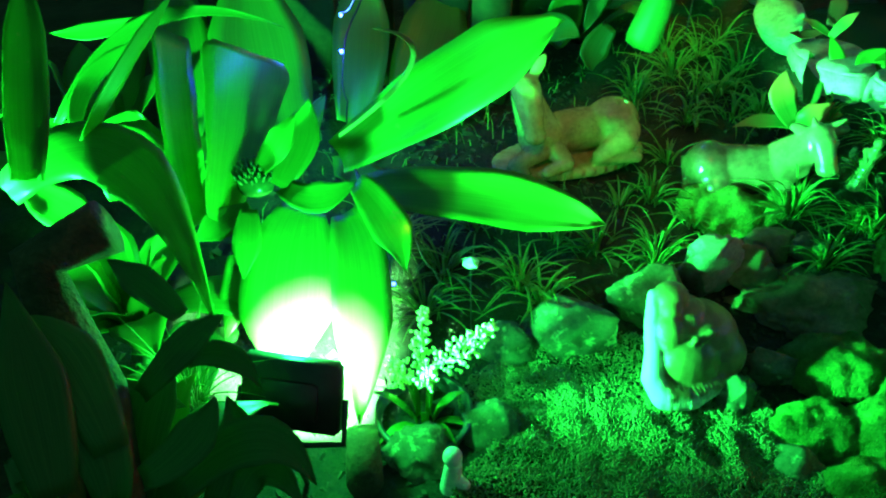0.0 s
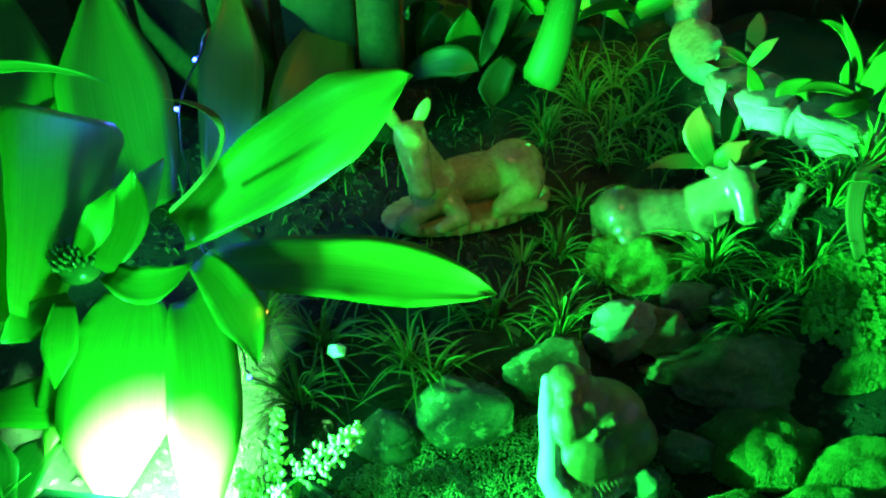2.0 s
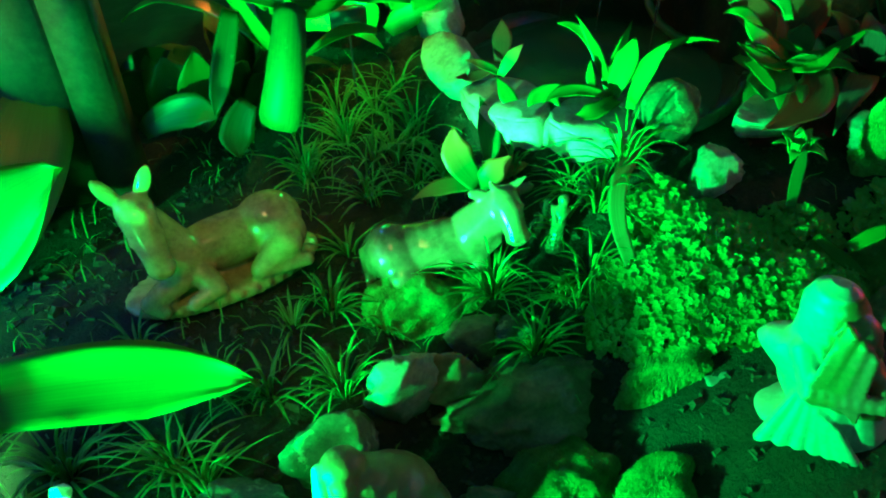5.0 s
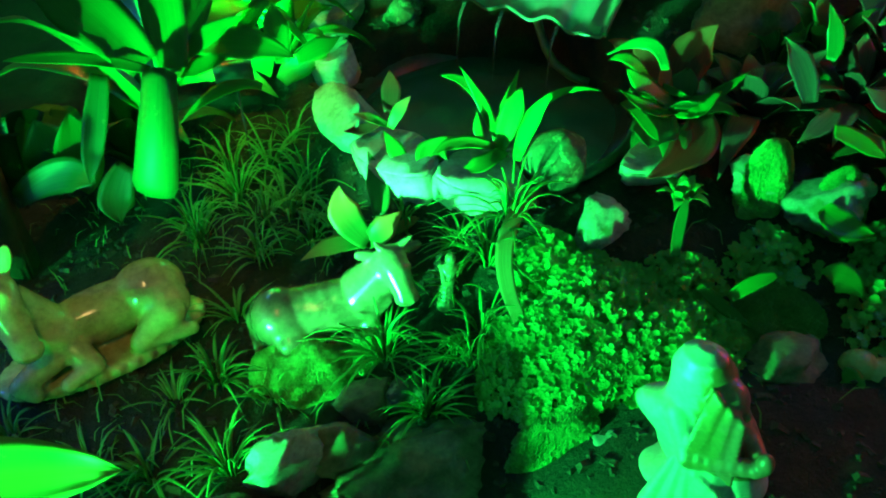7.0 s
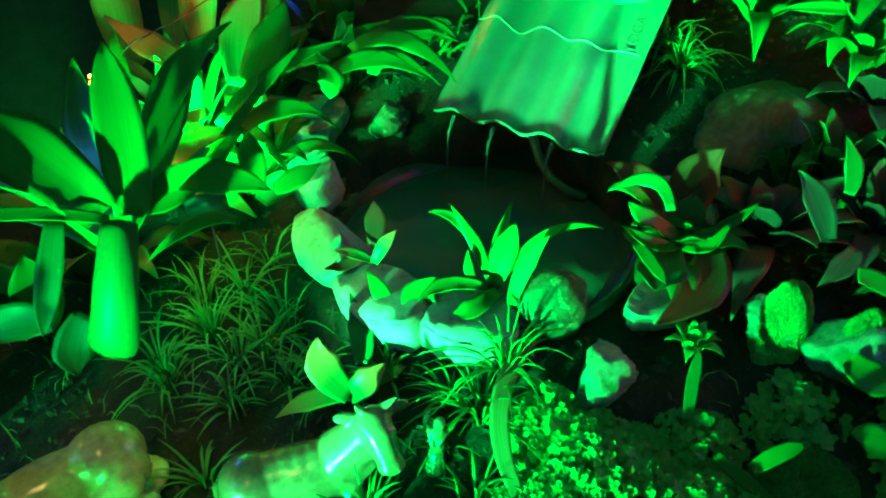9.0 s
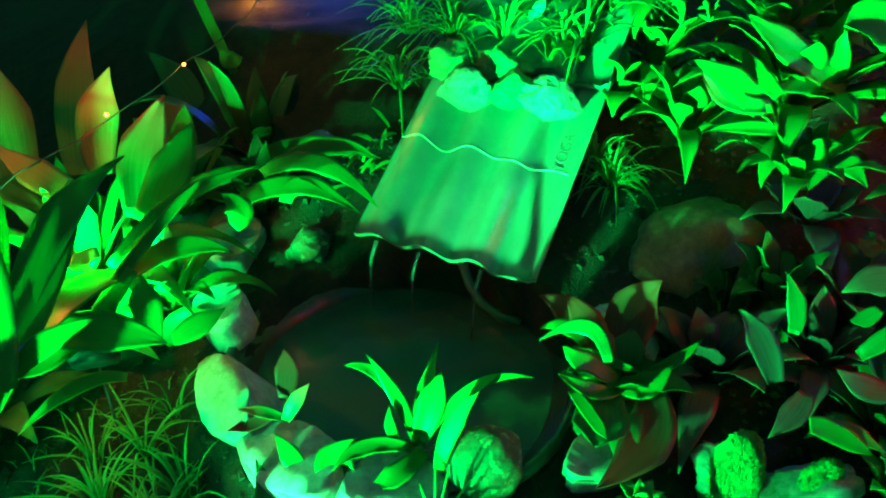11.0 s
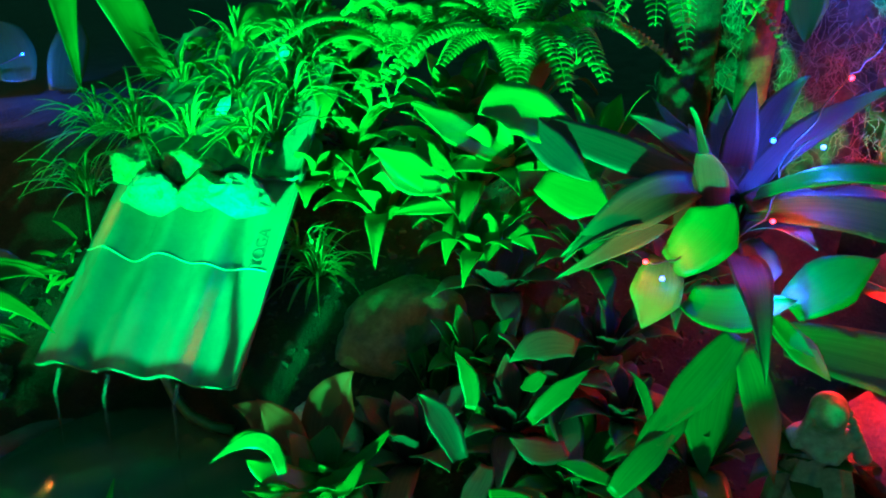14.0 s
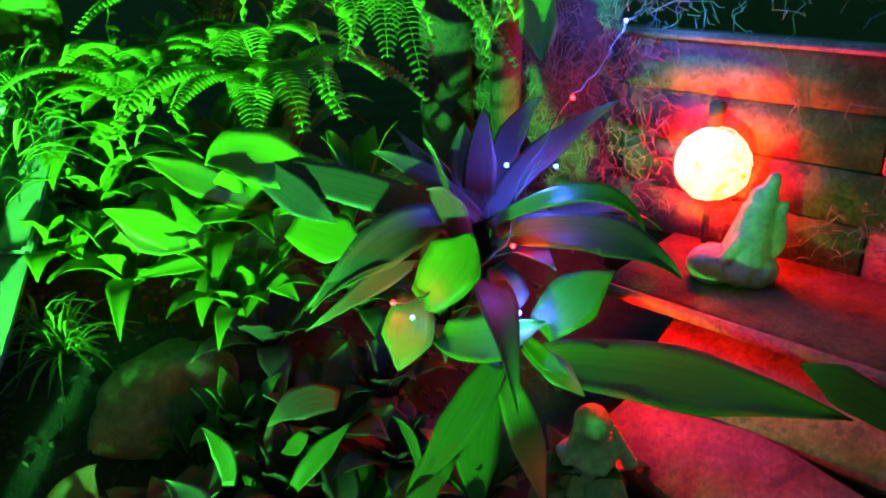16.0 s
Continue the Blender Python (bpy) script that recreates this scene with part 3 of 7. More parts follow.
# ---- water tile ----
def build_tile(name, corner, along, down, width, length, label, writing):
    """corner: the lower right; along: towards the left edge; down: the way the water runs."""
    ob = thing(name, label, "roof tile")
    c, a, d = Vector(corner), Vector(along).normalized(), Vector(down).normalized()
    up = a.cross(d)
    up = (up if up.z > 0 else -up).normalized()
    nu, nv, verts, faces = 64, 14, [], []
    for side in (0, 1):
        for j in range(nv + 1):
            for i in range(nu + 1):
                u = i / nu
                wave = 0.0 if u < 0.2 else 0.011 * (1 - math.cos((u - 0.2) / 0.8 * 2 * math.pi * 3)) * ease((u - 0.2) / 0.1)
                lip = 0.011 * ease((0.035 - u) / 0.012) - 0.006 * ease((0.06 - abs(u - 0.215)) / 0.04)
                verts.append(c + a * (u * width) - d * (j / nv * length) + up * (wave + lip - side * 0.011 + 0.001 * math.sin(j * 1.3 + i * 0.4)))
    n = (nu + 1) * (nv + 1)
    for j in range(nv):
        for i in range(nu):
            k = j * (nu + 1) + i
            q = (k, k + 1, k + nu + 2, k + nu + 1)
            faces += [q, tuple(n + v for v in q[::-1])]
    rim = [i for i in range(nu + 1)] + [j * (nu + 1) + nu for j in range(1, nv + 1)] + [nv * (nu + 1) + i for i in range(nu - 1, -1, -1)] + [j * (nu + 1) for j in range(nv - 1, 0, -1)]
    faces += [(rim[i], rim[(i + 1) % len(rim)], n + rim[(i + 1) % len(rim)], n + rim[i]) for i in range(len(rim))]
    piece("tile_body", verts, faces, "tile", ob)
    if writing:
        m = Matrix((-d, a, up)).transposed().to_4x4()
        curve = bpy.data.curves.new("writing", "FONT")
        curve.body, curve.size, curve.extrude, curve.align_x = "YOGA", 0.027, 0.0012, "CENTER"
        text = new("writing", curve)
        text.parent = ob
        text.data.materials.append(MAT["stamp"])
        text.matrix_world = Matrix.Translation(c + a * (0.085 * width) - d * (length * 0.565) + up * 0.001) @ m
        # edge of the water film across the tile; its glint is a pale tube
        pts, w = [], []
        for i in range(41):
            u = i / 40
            z = 0.0 if u < 0.2 else 0.011 * (1 - math.cos((u - 0.2) / 0.8 * 2 * math.pi * 3)) * ease((u - 0.2) / 0.1)
            pts.append(c + a * (u * width) - d * (length * 0.46 + 0.006 * math.sin(u * 15)) + up * (z + 0.0004))
            w.append(0.0011)
        v, f = tube(pts, w, 6)
        piece("water_edge", v, f, "globe", ob, "pale rippled line for the glint at the water film edge")
    return ob


A, B = Vector((1.101, 1.402, 0.482)), Vector((0.896, 1.630, 0.508))
DOWN = Vector((-0.383, -0.285, -0.304)).normalized()
build_tile("roof_tile", A, B - A, DOWN, 0.308, 0.42, "wet corrugated clay roof tile sloping over the pond, stamped YOGA", True)
build_tile("roof_tile", A - DOWN * 0.36 + Vector((0, 0, 0.020)), B - A, DOWN, 0.308, 0.31, "upper roof tile half buried under stones and plants", False)
TS = "stones on the tile"
for i, (k, q, sx, sz) in enumerate(((0.25, 0.292, 0.125, 0.085), (0.46, 0.295, 0.11, 0.075), (0.72, 0.28, 0.11, 0.085), (0.60, 0.345, 0.10, 0.06), (0.90, 0.335, 0.09, 0.06))):
    p = A + (B - A) * k - DOWN * q + Vector((0, 0, 0.035))
    stone("stone", p, (sx, 0.075, sz), "stone" if i in (0, 2) else "grit", 50 + i, "wet moss-grown stone lying on the roof tile", group=TS, turn=(25, 0, -45), rough=0.30, cuts=5)
for k in (0.28, 0.62, 0.86):
    p = A + (B - A) * k
    v, f = tube([p + Vector((-0.004, -0.003, 0.0)), p + Vector((-0.02, -0.015, -0.025)), p + Vector((-0.028, -0.021, -0.115))], [0.0032, 0.0024, 0.0014], 8)
    tagged(piece("water_stream", v, f, "stream"), "thin stream of water falling into the pond", "water", "streams off the tile").visible_shadow = False

v, f = tube([(1.050, 1.570, 0.480), (1.053, 1.550, 0.451), (1.054, 1.524, 0.422), (1.062, 1.500, 0.400), (1.082, 1.472, 0.383), (1.107, 1.449, 0.376)], [0.008] * 6, 10)
tagged(piece("hose", v, f, "hose"), "dull green garden hose curving out from under the roof tile", "hose")


# ---- plaster figures ----
def unit_ball(nu=18, nv=11):
    verts = [Vector((0, 0, 1))]
    for j in range(1, nv):
        a = math.pi * j / nv
        verts += [Vector((math.sin(a) * math.cos(2 * math.pi * i / nu), math.sin(a) * math.sin(2 * math.pi * i / nu), math.cos(a))) for i in range(nu)]
    verts.append(Vector((0, 0, -1)))
    end, faces = len(verts) - 1, []
    for i in range(nu):
        k = (i + 1) % nu
        faces.append((0, 1 + i, 1 + k))
        faces += [(1 + j * nu + i, 1 + (j + 1) * nu + i, 1 + (j + 1) * nu + k, 1 + j * nu + k) for j in range(nv - 2)]
        faces.append((end, 1 + (nv - 2) * nu + k, 1 + (nv - 2) * nu + i))
    return verts, faces


BALL = unit_ball()


def ball(bm, at, r, turn=(0, 0, 0)):
    m = pose(*at, *turn) @ Matrix.Diagonal((*r, 1))
    vs = [bm.verts.new(m @ v) for v in BALL[0]]
    for f in BALL[1]:
        bm.faces.new([vs[k] for k in f])


def limb(bm, a, b, ra, rb, steps=7):
    a, b = Vector(a), Vector(b)
    for i in range(steps):
        k = i / (steps - 1)
        r = ra + (rb - ra) * k
        ball(bm, a.lerp(b, k), (r, r, r))


def figure(name, bm, m, mat, label, voxel=0.0028, smooth=6):
    ob = tagged(part(name, bm, mat), label, "statue")
    ob.matrix_world = m
    mod = ob.modifiers.new("join", "REMESH")
    mod.mode, mod.voxel_size, mod.use_smooth_shade = "VOXEL", voxel, True
    mod = ob.modifiers.new("soften", "SMOOTH")
    mod.factor, mod.iterations = 0.5, smooth
    return ob


def oval_base(bm, rx, ry, h):
    bmesh.ops.create_cone(bm, cap_ends=True, segments=40, radius1=1, radius2=0.94, depth=1, matrix=Matrix.Translation((0, 0, h / 2)) @ Matrix.Diagonal((rx, ry, h, 1)))


def donkey():
    bm = bmesh.new()
    oval_base(bm, 0.128, 0.058, 0.018)
    for i in range(40):
        a = -math.pi + i * math.pi / 20
        ball(bm, (0.126 * math.cos(a), 0.056 * math.sin(a), 0.010), (0.007, 0.006, 0.007))
    ball(bm, (0.015, 0.008, 0.054), (0.090, 0.036, 0.036))
    ball(bm, (0.072, 0.006, 0.062), (0.046, 0.040, 0.042))
    ball(bm, (0.080, -0.018, 0.052), (0.034, 0.026, 0.034))
    ball(bm, (-0.052, 0.000, 0.056), (0.038, 0.037, 0.040))
    limb(bm, (-0.056, 0.004, 0.066), (-0.080, 0.004, 0.128), 0.034, 0.024)
    ball(bm, (-0.084, -0.004, 0.146), (0.024, 0.024, 0.023))
    limb(bm, (-0.084, -0.012, 0.142), (-0.080, -0.044, 0.094), 0.023, 0.0165)
    ball(bm, (-0.079, -0.048, 0.088), (0.018, 0.016, 0.015))
    ball(bm, (-0.082, -0.030, 0.122), (0.023, 0.018, 0.005), (34, 0, 0))
    for s in (-1, 1):
        ball(bm, (-0.086 + s * 0.021, 0.002, 0.176), (0.0105, 0.0055, 0.026), (0, s * 26, 0))
        ball(bm, (-0.083 + s * 0.017, -0.024, 0.138), (0.004, 0.004, 0.004))
        ball(bm, (-0.079 + s * 0.008, -0.062, 0.090), (0.003, 0.003, 0.003))
    for i in range(14):
        ball(bm, (-0.066 - 0.0014 * i, 0.024 - 0.001 * i, 0.090 + 0.0052 * i), (0.006, 0.009, 0.006))
    limb(bm, (-0.062, -0.026, 0.044), (-0.104, -0.036, 0.030), 0.018, 0.013)
    limb(bm, (-0.104, -0.036, 0.030), (-0.092, -0.048, 0.020), 0.013, 0.010)
    limb(bm, (-0.034, -0.030, 0.042), (-0.022, -0.050, 0.030), 0.018, 0.013)
    limb(bm, (-0.022, -0.050, 0.030), (-0.056, -0.056, 0.022), 0.012, 0.010)
    limb(bm, (0.078, -0.034, 0.050), (0.036, -0.046, 0.030), 0.024, 0.014)
    limb(bm, (0.036, -0.046, 0.028), (0.098, -0.052, 0.024), 0.012, 0.010)
    return bm


figure("donkey_statue", donkey(), pose(0.225, 1.195, 0.268, 0, 0, 14) @ Matrix.Scale(1.06, 4), "plaster", "glossy tan plaster donkey lying on an oval base")


def cow():
    """A cow lying with its legs folded, neck raised and banded, ears out and short horns."""
    bm = bmesh.new()
    oval_base(bm, 0.105, 0.05, 0.010)
    ball(bm, (-0.008, 0, 0.046), (0.086, 0.041, 0.040))
    limb(bm, (-0.056, 0, 0.054), (0.046, 0, 0.058), 0.033, 0.032)
    ball(bm, (-0.066, 0, 0.048), (0.040, 0.043, 0.044))
    ball(bm, (-0.058, -0.026, 0.036), (0.030, 0.024, 0.032))
    ball(bm, (0.046, 0, 0.056), (0.038, 0.038, 0.044))
    limb(bm, (0.048, 0, 0.066), (0.082, -0.008, 0.106), 0.036, 0.026)
    ball(bm, (0.086, -0.012, 0.118), (0.024, 0.024, 0.023))
    limb(bm, (0.089, -0.022, 0.114), (0.096, -0.046, 0.090), 0.021, 0.0155)
    ball(bm, (0.097, -0.050, 0.086), (0.018, 0.013, 0.013))
    for s in (-1, 1):
        limb(bm, (0.088 + s * 0.012, -0.006, 0.136), (0.091 + s * 0.024, -0.010, 0.152), 0.0065, 0.003, 6)
        ball(bm, (0.086 + s * 0.031, 0.0, 0.126), (0.016, 0.006, 0.009), (0, -s * 14, 0))
        ball(bm, (0.094 + s * 0.013, -0.030, 0.121), (0.004, 0.004, 0.004))
        ball(bm, (0.097 + s * 0.007, -0.062, 0.088), (0.003, 0.003, 0.003))
    for i in range(8):
        q = i / 7
        limb(bm, (0.030 + q * 0.050, -0.036 + q * 0.008, 0.024 + q * 0.040), (0.036 + q * 0.042, -0.016, 0.090 + q * 0.026), 0.0042, 0.003, 10)
    limb(bm, (-0.058, -0.038, 0.034), (-0.010, -0.050, 0.014), 0.021, 0.011)
    limb(bm, (-0.012, -0.048, 0.014), (-0.050, -0.056, 0.012), 0.010, 0.009)
    limb(bm, (0.05, -0.03, 0.03), (0.064, -0.050, 0.016), 0.016, 0.011)
    limb(bm, (0.064, -0.050, 0.016), (0.026, -0.054, 0.012), 0.010, 0.009)
    limb(bm, (-0.104, 0.004, 0.055), (-0.100, -0.034, 0.012), 0.007, 0.006)
    return bm


figure("cow_statue", cow(), pose(0.522, 1.132, 0.244, 0, 0, -6) @ Matrix.Scale(1.04, 4), "cow", "pale glossy plaster cow lying among the grass")


def sheep():
    """A curled lamb: round brown back, neck and a ribbed rim sweeping round the front."""
    bm = bmesh.new()
    ball(bm, (0.012, 0.004, 0.052), (0.062, 0.052, 0.054))
    ball(bm, (-0.006, 0.010, 0.074), (0.044, 0.042, 0.040))
    ball(bm, (-0.006, -0.024, 0.044), (0.048, 0.040, 0.044))
    ball(bm, (-0.030, -0.004, 0.074), (0.024, 0.032, 0.036))
    ball(bm, (0.036, -0.014, 0.040), (0.044, 0.042, 0.038))
    ball(bm, (-0.020, 0.022, 0.112), (0.024, 0.023, 0.021))
    ball(bm, (-0.026, 0.004, 0.110), (0.014, 0.014, 0.012))
    path = [Vector(p) for p in ((-0.042, 0.026, 0.116), (-0.049, 0.0, 0.092), (-0.052, -0.025, 0.064), (-0.057, -0.045, 0.040), (-0.046, -0.062, 0.024), (-0.014, -0.066, 0.020), (0.028, -0.052, 0.028), (0.064, -0.028, 0.044))]
    wide = (0.008, 0.011, 0.012, 0.015, 0.018, 0.017, 0.015, 0.009)
    for i in range(len(path) - 1):
        limb(bm, path[i], path[i + 1], wide[i], wide[i + 1], 9)
    for i in range(4, 7):
        d = (path[i + 1] - path[i])
        for k in range(8):
            p = path[i] + d * ((k + 0.5) / 8)
            w = wide[i] + (wide[i + 1] - wide[i]) * k / 8
            ball(bm, p + Vector((0, -0.001, 0.001)), (0.0019, w * 1.08, w * 1.08), (0, 0, math.degrees(math.atan2(d.y, d.x))))
    ball(bm, (0.034, -0.044, 0.052), (0.007, 0.007, 0.010))
    rr = random.Random(3)
    for i in range(70):
        a, e = rr.uniform(-2.4, 0.2), rr.uniform(0.0, 1.0)
        ball(bm, (-0.006 + 0.046 * math.cos(a), 0.008 + 0.044 * math.sin(a), 0.050 + 0.045 * e), (0.005, 0.005, 0.005))
    return bm


figure("sheep_statue", sheep(), pose(0.342, 0.785, 0.186, 0, 0, 10) @ Matrix.Scale(1.06, 4), "lamb", "brown plaster lamb with lamp glare painted white, lying on mossy ground", 0.0020, 3)


def robed(height, kneel, seed):
    """A draped standing or kneeling form with deep folds."""
    bm = bmesh.new()
    n, rows = 56, 26
    ring = []
    for j in range(rows):
        k = j / (rows - 1)
        z = height * 0.84 * k
        r = height * (0.30 - 0.20 * ease(k) + 0.05 * math.sin(math.pi * k)) * (1.25 if kneel else 0.72)
        row = []
        for i in range(n):
            a = 2 * math.pi * i / n
            fold = 1 + (0.11 * math.sin(9 * a + 2.5 * k + seed) + 0.05 * math.sin(17 * a + seed * 2)) * (1 - k) ** 0.5
            row.append(bm.verts.new((r * fold * math.cos(a), r * 0.78 * fold * math.sin(a), z)))
        ring.append(row)
    for j in range(rows - 1):
        for i in range(n):
            q = (i + 1) % n
            bm.faces.new((ring[j][i], ring[j][q], ring[j + 1][q], ring[j + 1][i]))
    bm.faces.new(ring[0][::-1]), bm.faces.new(ring[-1])
    ball(bm, (0, 0, height * 0.68), (height * 0.20, height * 0.12, height * 0.09))
    ball(bm, (0, -height * 0.03, height * 0.885), (height * 0.085, height * 0.09, height * 0.105))
    ball(bm, (0, -height * 0.115, height * 0.875), (height * 0.018, height * 0.02, height * 0.03))
    limb(bm, (0, height * 0.03, height * 0.70), (0, height * 0.02, height * 0.90), height * 0.105, height * 0.098)
    limb(bm, (-height * 0.095, -height * 0.02, height * 0.90), (-height * 0.15, -height * 0.06, height * 0.66), height * 0.02, height * 0.035)
    limb(bm, (height * 0.095, -height * 0.02, height * 0.90), (height * 0.21, -height * 0.04, height * 0.58), height * 0.02, height * 0.05)
    for s in (-1, 1):
        limb(bm, (s * height * 0.12, 0, height * 0.69), (s * height * 0.03, -height * 0.13, height * 0.62), height * 0.065, height * 0.04)
    return bm


def kneeler():
    """A kneeling form under a wide mantle whose edge falls in scallops."""
    # height, left and right edge, half depth
    rings = [(0.0, -0.050, 0.100, 0.060), (0.015, -0.058, 0.104, 0.060), (0.032, -0.043, 0.096, 0.055), (0.056, -0.062, 0.086, 0.052), (0.082, -0.031, 0.074, 0.046), (0.115, -0.050, 0.062, 0.038), (0.148, -0.080, 0.052, 0.028),
             (0.158, -0.074, 0.046, 0.026), (0.172, -0.050, 0.032, 0.026), (0.195, -0.049, 0.022, 0.028), (0.220, -0.051, 0.014, 0.027), (0.238, -0.045, 0.002, 0.020), (0.247, -0.031, -0.012, 0.006)]
    bm = bmesh.new()
    n, rows, grid = 80, 60, []
    for j in range(rows):
        z = 0.247 * j / (rows - 1)
        i = next(q for q in range(len(rings) - 1) if z <= rings[q + 1][0] + 1e-9)
        a, b = rings[i], rings[i + 1]
        k = ease((z - a[0]) / (b[0] - a[0]))
        le, ri, dp = (a[q] + (b[q] - a[q]) * k for q in (1, 2, 3))
        row = []
        for i in range(n):
            t = 2 * math.pi * i / n
            low = max(0.0, 1 - z / 0.19)
            fold = 1 + (0.10 * math.sin(9 * t + 14 * z) + 0.06 * math.sin(17 * t - 22 * z)) * low ** 0.5 * abs(math.sin(t))
            row.append(bm.verts.new(((le + ri) / 2 + (ri - le) / 2 * math.cos(t), dp * fold * math.sin(t), z)))
        grid.append(row)
    for j in range(rows - 1):
        for i in range(n):
            q = (i + 1) % n
            bm.faces.new((grid[j][i], grid[j][q], grid[j + 1][q], grid[j + 1][i]))
    bm.faces.new(grid[0][::-1]), bm.faces.new(grid[-1])
    ball(bm, (0.010, -0.012, 0.200), (0.022, 0.023, 0.026))
    ball(bm, (0.031, -0.016, 0.194), (0.006, 0.006, 0.008))
    limb(bm, (-0.030, -0.016, 0.165), (-0.006, -0.036, 0.128), 0.016, 0.013)
    limb(bm, (-0.006, -0.036, 0.128), (0.056, -0.034, 0.146), 0.014, 0.009)
    limb(bm, (0.03, 0.010, 0.150), (0.060, -0.026, 0.146), 0.015, 0.009)
    ball(bm, (0.062, -0.032, 0.156), (0.009, 0.009, 0.015))
    for i in range(9):
        limb(bm, (0.000 + 0.004 * i, -0.030 - 0.002 * (i % 3), 0.222 - 0.003 * i), (-0.010 + 0.006 * i, -0.040, 0.150 - 0.004 * i), 0.0042, 0.0036, 12)
    for i in range(7):
        a, b = Vector((-0.020 + 0.008 * i, -0.034 - 0.002 * i, 0.118 - 0.003 * i)), Vector((-0.046 + 0.026 * i, -0.064 + 0.002 * i, 0.0))
        limb(bm, a, b, 0.0045, 0.0125, 26)
    return bm


figure("kneeling_statue", kneeler(), pose(0.83, 0.72, 0.23, 0, 0, -53), "painted", "painted white and ochre plaster robed figure kneeling beside the clover", 0.0022, 2)
figure("robed_statue", robed(0.20, False, 3.0), pose(1.595, 0.775, 0.365, 0, 0, -50) @ Matrix.Diagonal((1.18, 1.1, 1, 1)), "tan", "small painted plaster robed figure under the leaves", 0.0022, 2)


def small_figure():
    bm = bmesh.new()
    limb(bm, (0, 0, 0.0), (0.004, 0, 0.05), 0.014, 0.011)
    ball(bm, (0.003, 0, 0.068), (0.012, 0.012, 0.014))
    limb(bm, (0.0, 0, 0.03), (0.018, -0.008, 0.022), 0.010, 0.007)
    return bm


def statuette():
    """A tiny standing robed form on a low foot."""
    bm = bmesh.new()
    limb(bm, (0, 0, 0.0), (0, 0, 0.016), 0.016, 0.012)
    limb(bm, (0, 0, 0.010), (0.001, 0, 0.052), 0.013, 0.010)
    limb(bm, (0.001, 0, 0.050), (0.003, -0.002, 0.080), 0.012, 0.0085)
    ball(bm, (0.003, -0.003, 0.092), (0.0085, 0.0085, 0.0105))
    for q in (-1, 1):
        limb(bm, (0.010 * q, 0, 0.074), (0.004 * q, -0.012, 0.060), 0.0055, 0.004)
    for k in range(5):
        a = -2.6 + k * 0.5
        limb(bm, (0.008 * math.cos(a), 0.008 * math.sin(a), 0.056), (0.0135 * math.cos(a), 0.0135 * math.sin(a), 0.006), 0.002, 0.003)
    return bm


figure("statuette", statuette(), pose(0.674, 1.072, ground_at(0.674, 1.072) - 0.006, 0, 3, -30) @ Matrix.Scale(0.92, 4), "cow", "tiny pale standing plaster statuette beside the cow", 0.0016, 2)
figure("lamb_statue", small_figure(), pose(0.02, 0.585, 0.185), "white", "small white plaster lamb standing by the stones", 0.002, 3)

def lying_figure():
    bm = bmesh.new()
    ball(bm, (0, 0, 0.034), (0.024, 0.022, 0.026))
    limb(bm, (0.026, 0, 0.028), (0.10, 0.01, 0.030), 0.024, 0.034)
    limb(bm, (0.04, -0.02, 0.035), (0.085, -0.032, 0.052), 0.013, 0.010)
    limb(bm, (0.10, 0.01, 0.03), (0.16, 0.0, 0.018), 0.033, 0.018)
    return bm


figure("lying_statue", lying_figure(), pose(1.095, 0.76, 0.275, 0, 0, -42), "plaster", "small tan plaster figure lying among the stones", 0.0026, 4)

# ---- floodlight that lights the garden ----
flood = thing("floodlight", "black floodlight on a ground spike, seen from behind", "floodlight")
mf = FLOOD @ Matrix.Translation((0, 0, 0.022))
part("housing", box(0.115, 0.085, 0.026, mf), "metal", flood)
part("ballast_box", box(0.07, 0.045, 0.012, mf @ Matrix.Translation((0, 0, 0.018)), 0.003), "metal", flood)
part("lens", box(0.10, 0.07, 0.003, mf @ Matrix.Translation((0, 0, -0.0146)), 0.001), "lens_green", flood, "glowing green light panel")
v, f = tube([mf @ Vector((-0.062, 0, 0)), mf @ Vector((-0.064, -0.05, 0.01)), mf @ Vector((0, -0.06, 0.012)), mf @ Vector((0.064, -0.05, 0.01)), mf @ Vector((0.062, 0, 0))], [0.004] * 5, 8)
piece("bracket", v, f, "metal", flood)
v, f = tube([mf @ Vector((0, -0.058, 0.012)), Vector((LAMP_EYE.x, LAMP_EYE.y - 0.03, 0.14))], [0.004, 0.003], 8)
piece("spike", v, f, "metal", flood)

# Housing added for the unseen back floodlight
for eye, m in ((BACK_EYE, BACK),):
    flood = thing("floodlight", "small black floodlight added among the back plants", "floodlight")
    mb = m @ Matrix.Translation((0, 0, 0.018))
    part("housing", box(0.06, 0.045, 0.02, mb), "metal", flood)
    part("lens", box(0.05, 0.036, 0.003, mb @ Matrix.Translation((0, 0, -0.0116)), 0.001), "lens_dim", flood, "green light panel")
    v, f = tube([mb @ Vector((0, -0.02, 0.0)), Vector((eye.x, eye.y - 0.01, 0.2))], [0.002, 0.002], 8)
    piece("spike", v, f, "metal", flood)


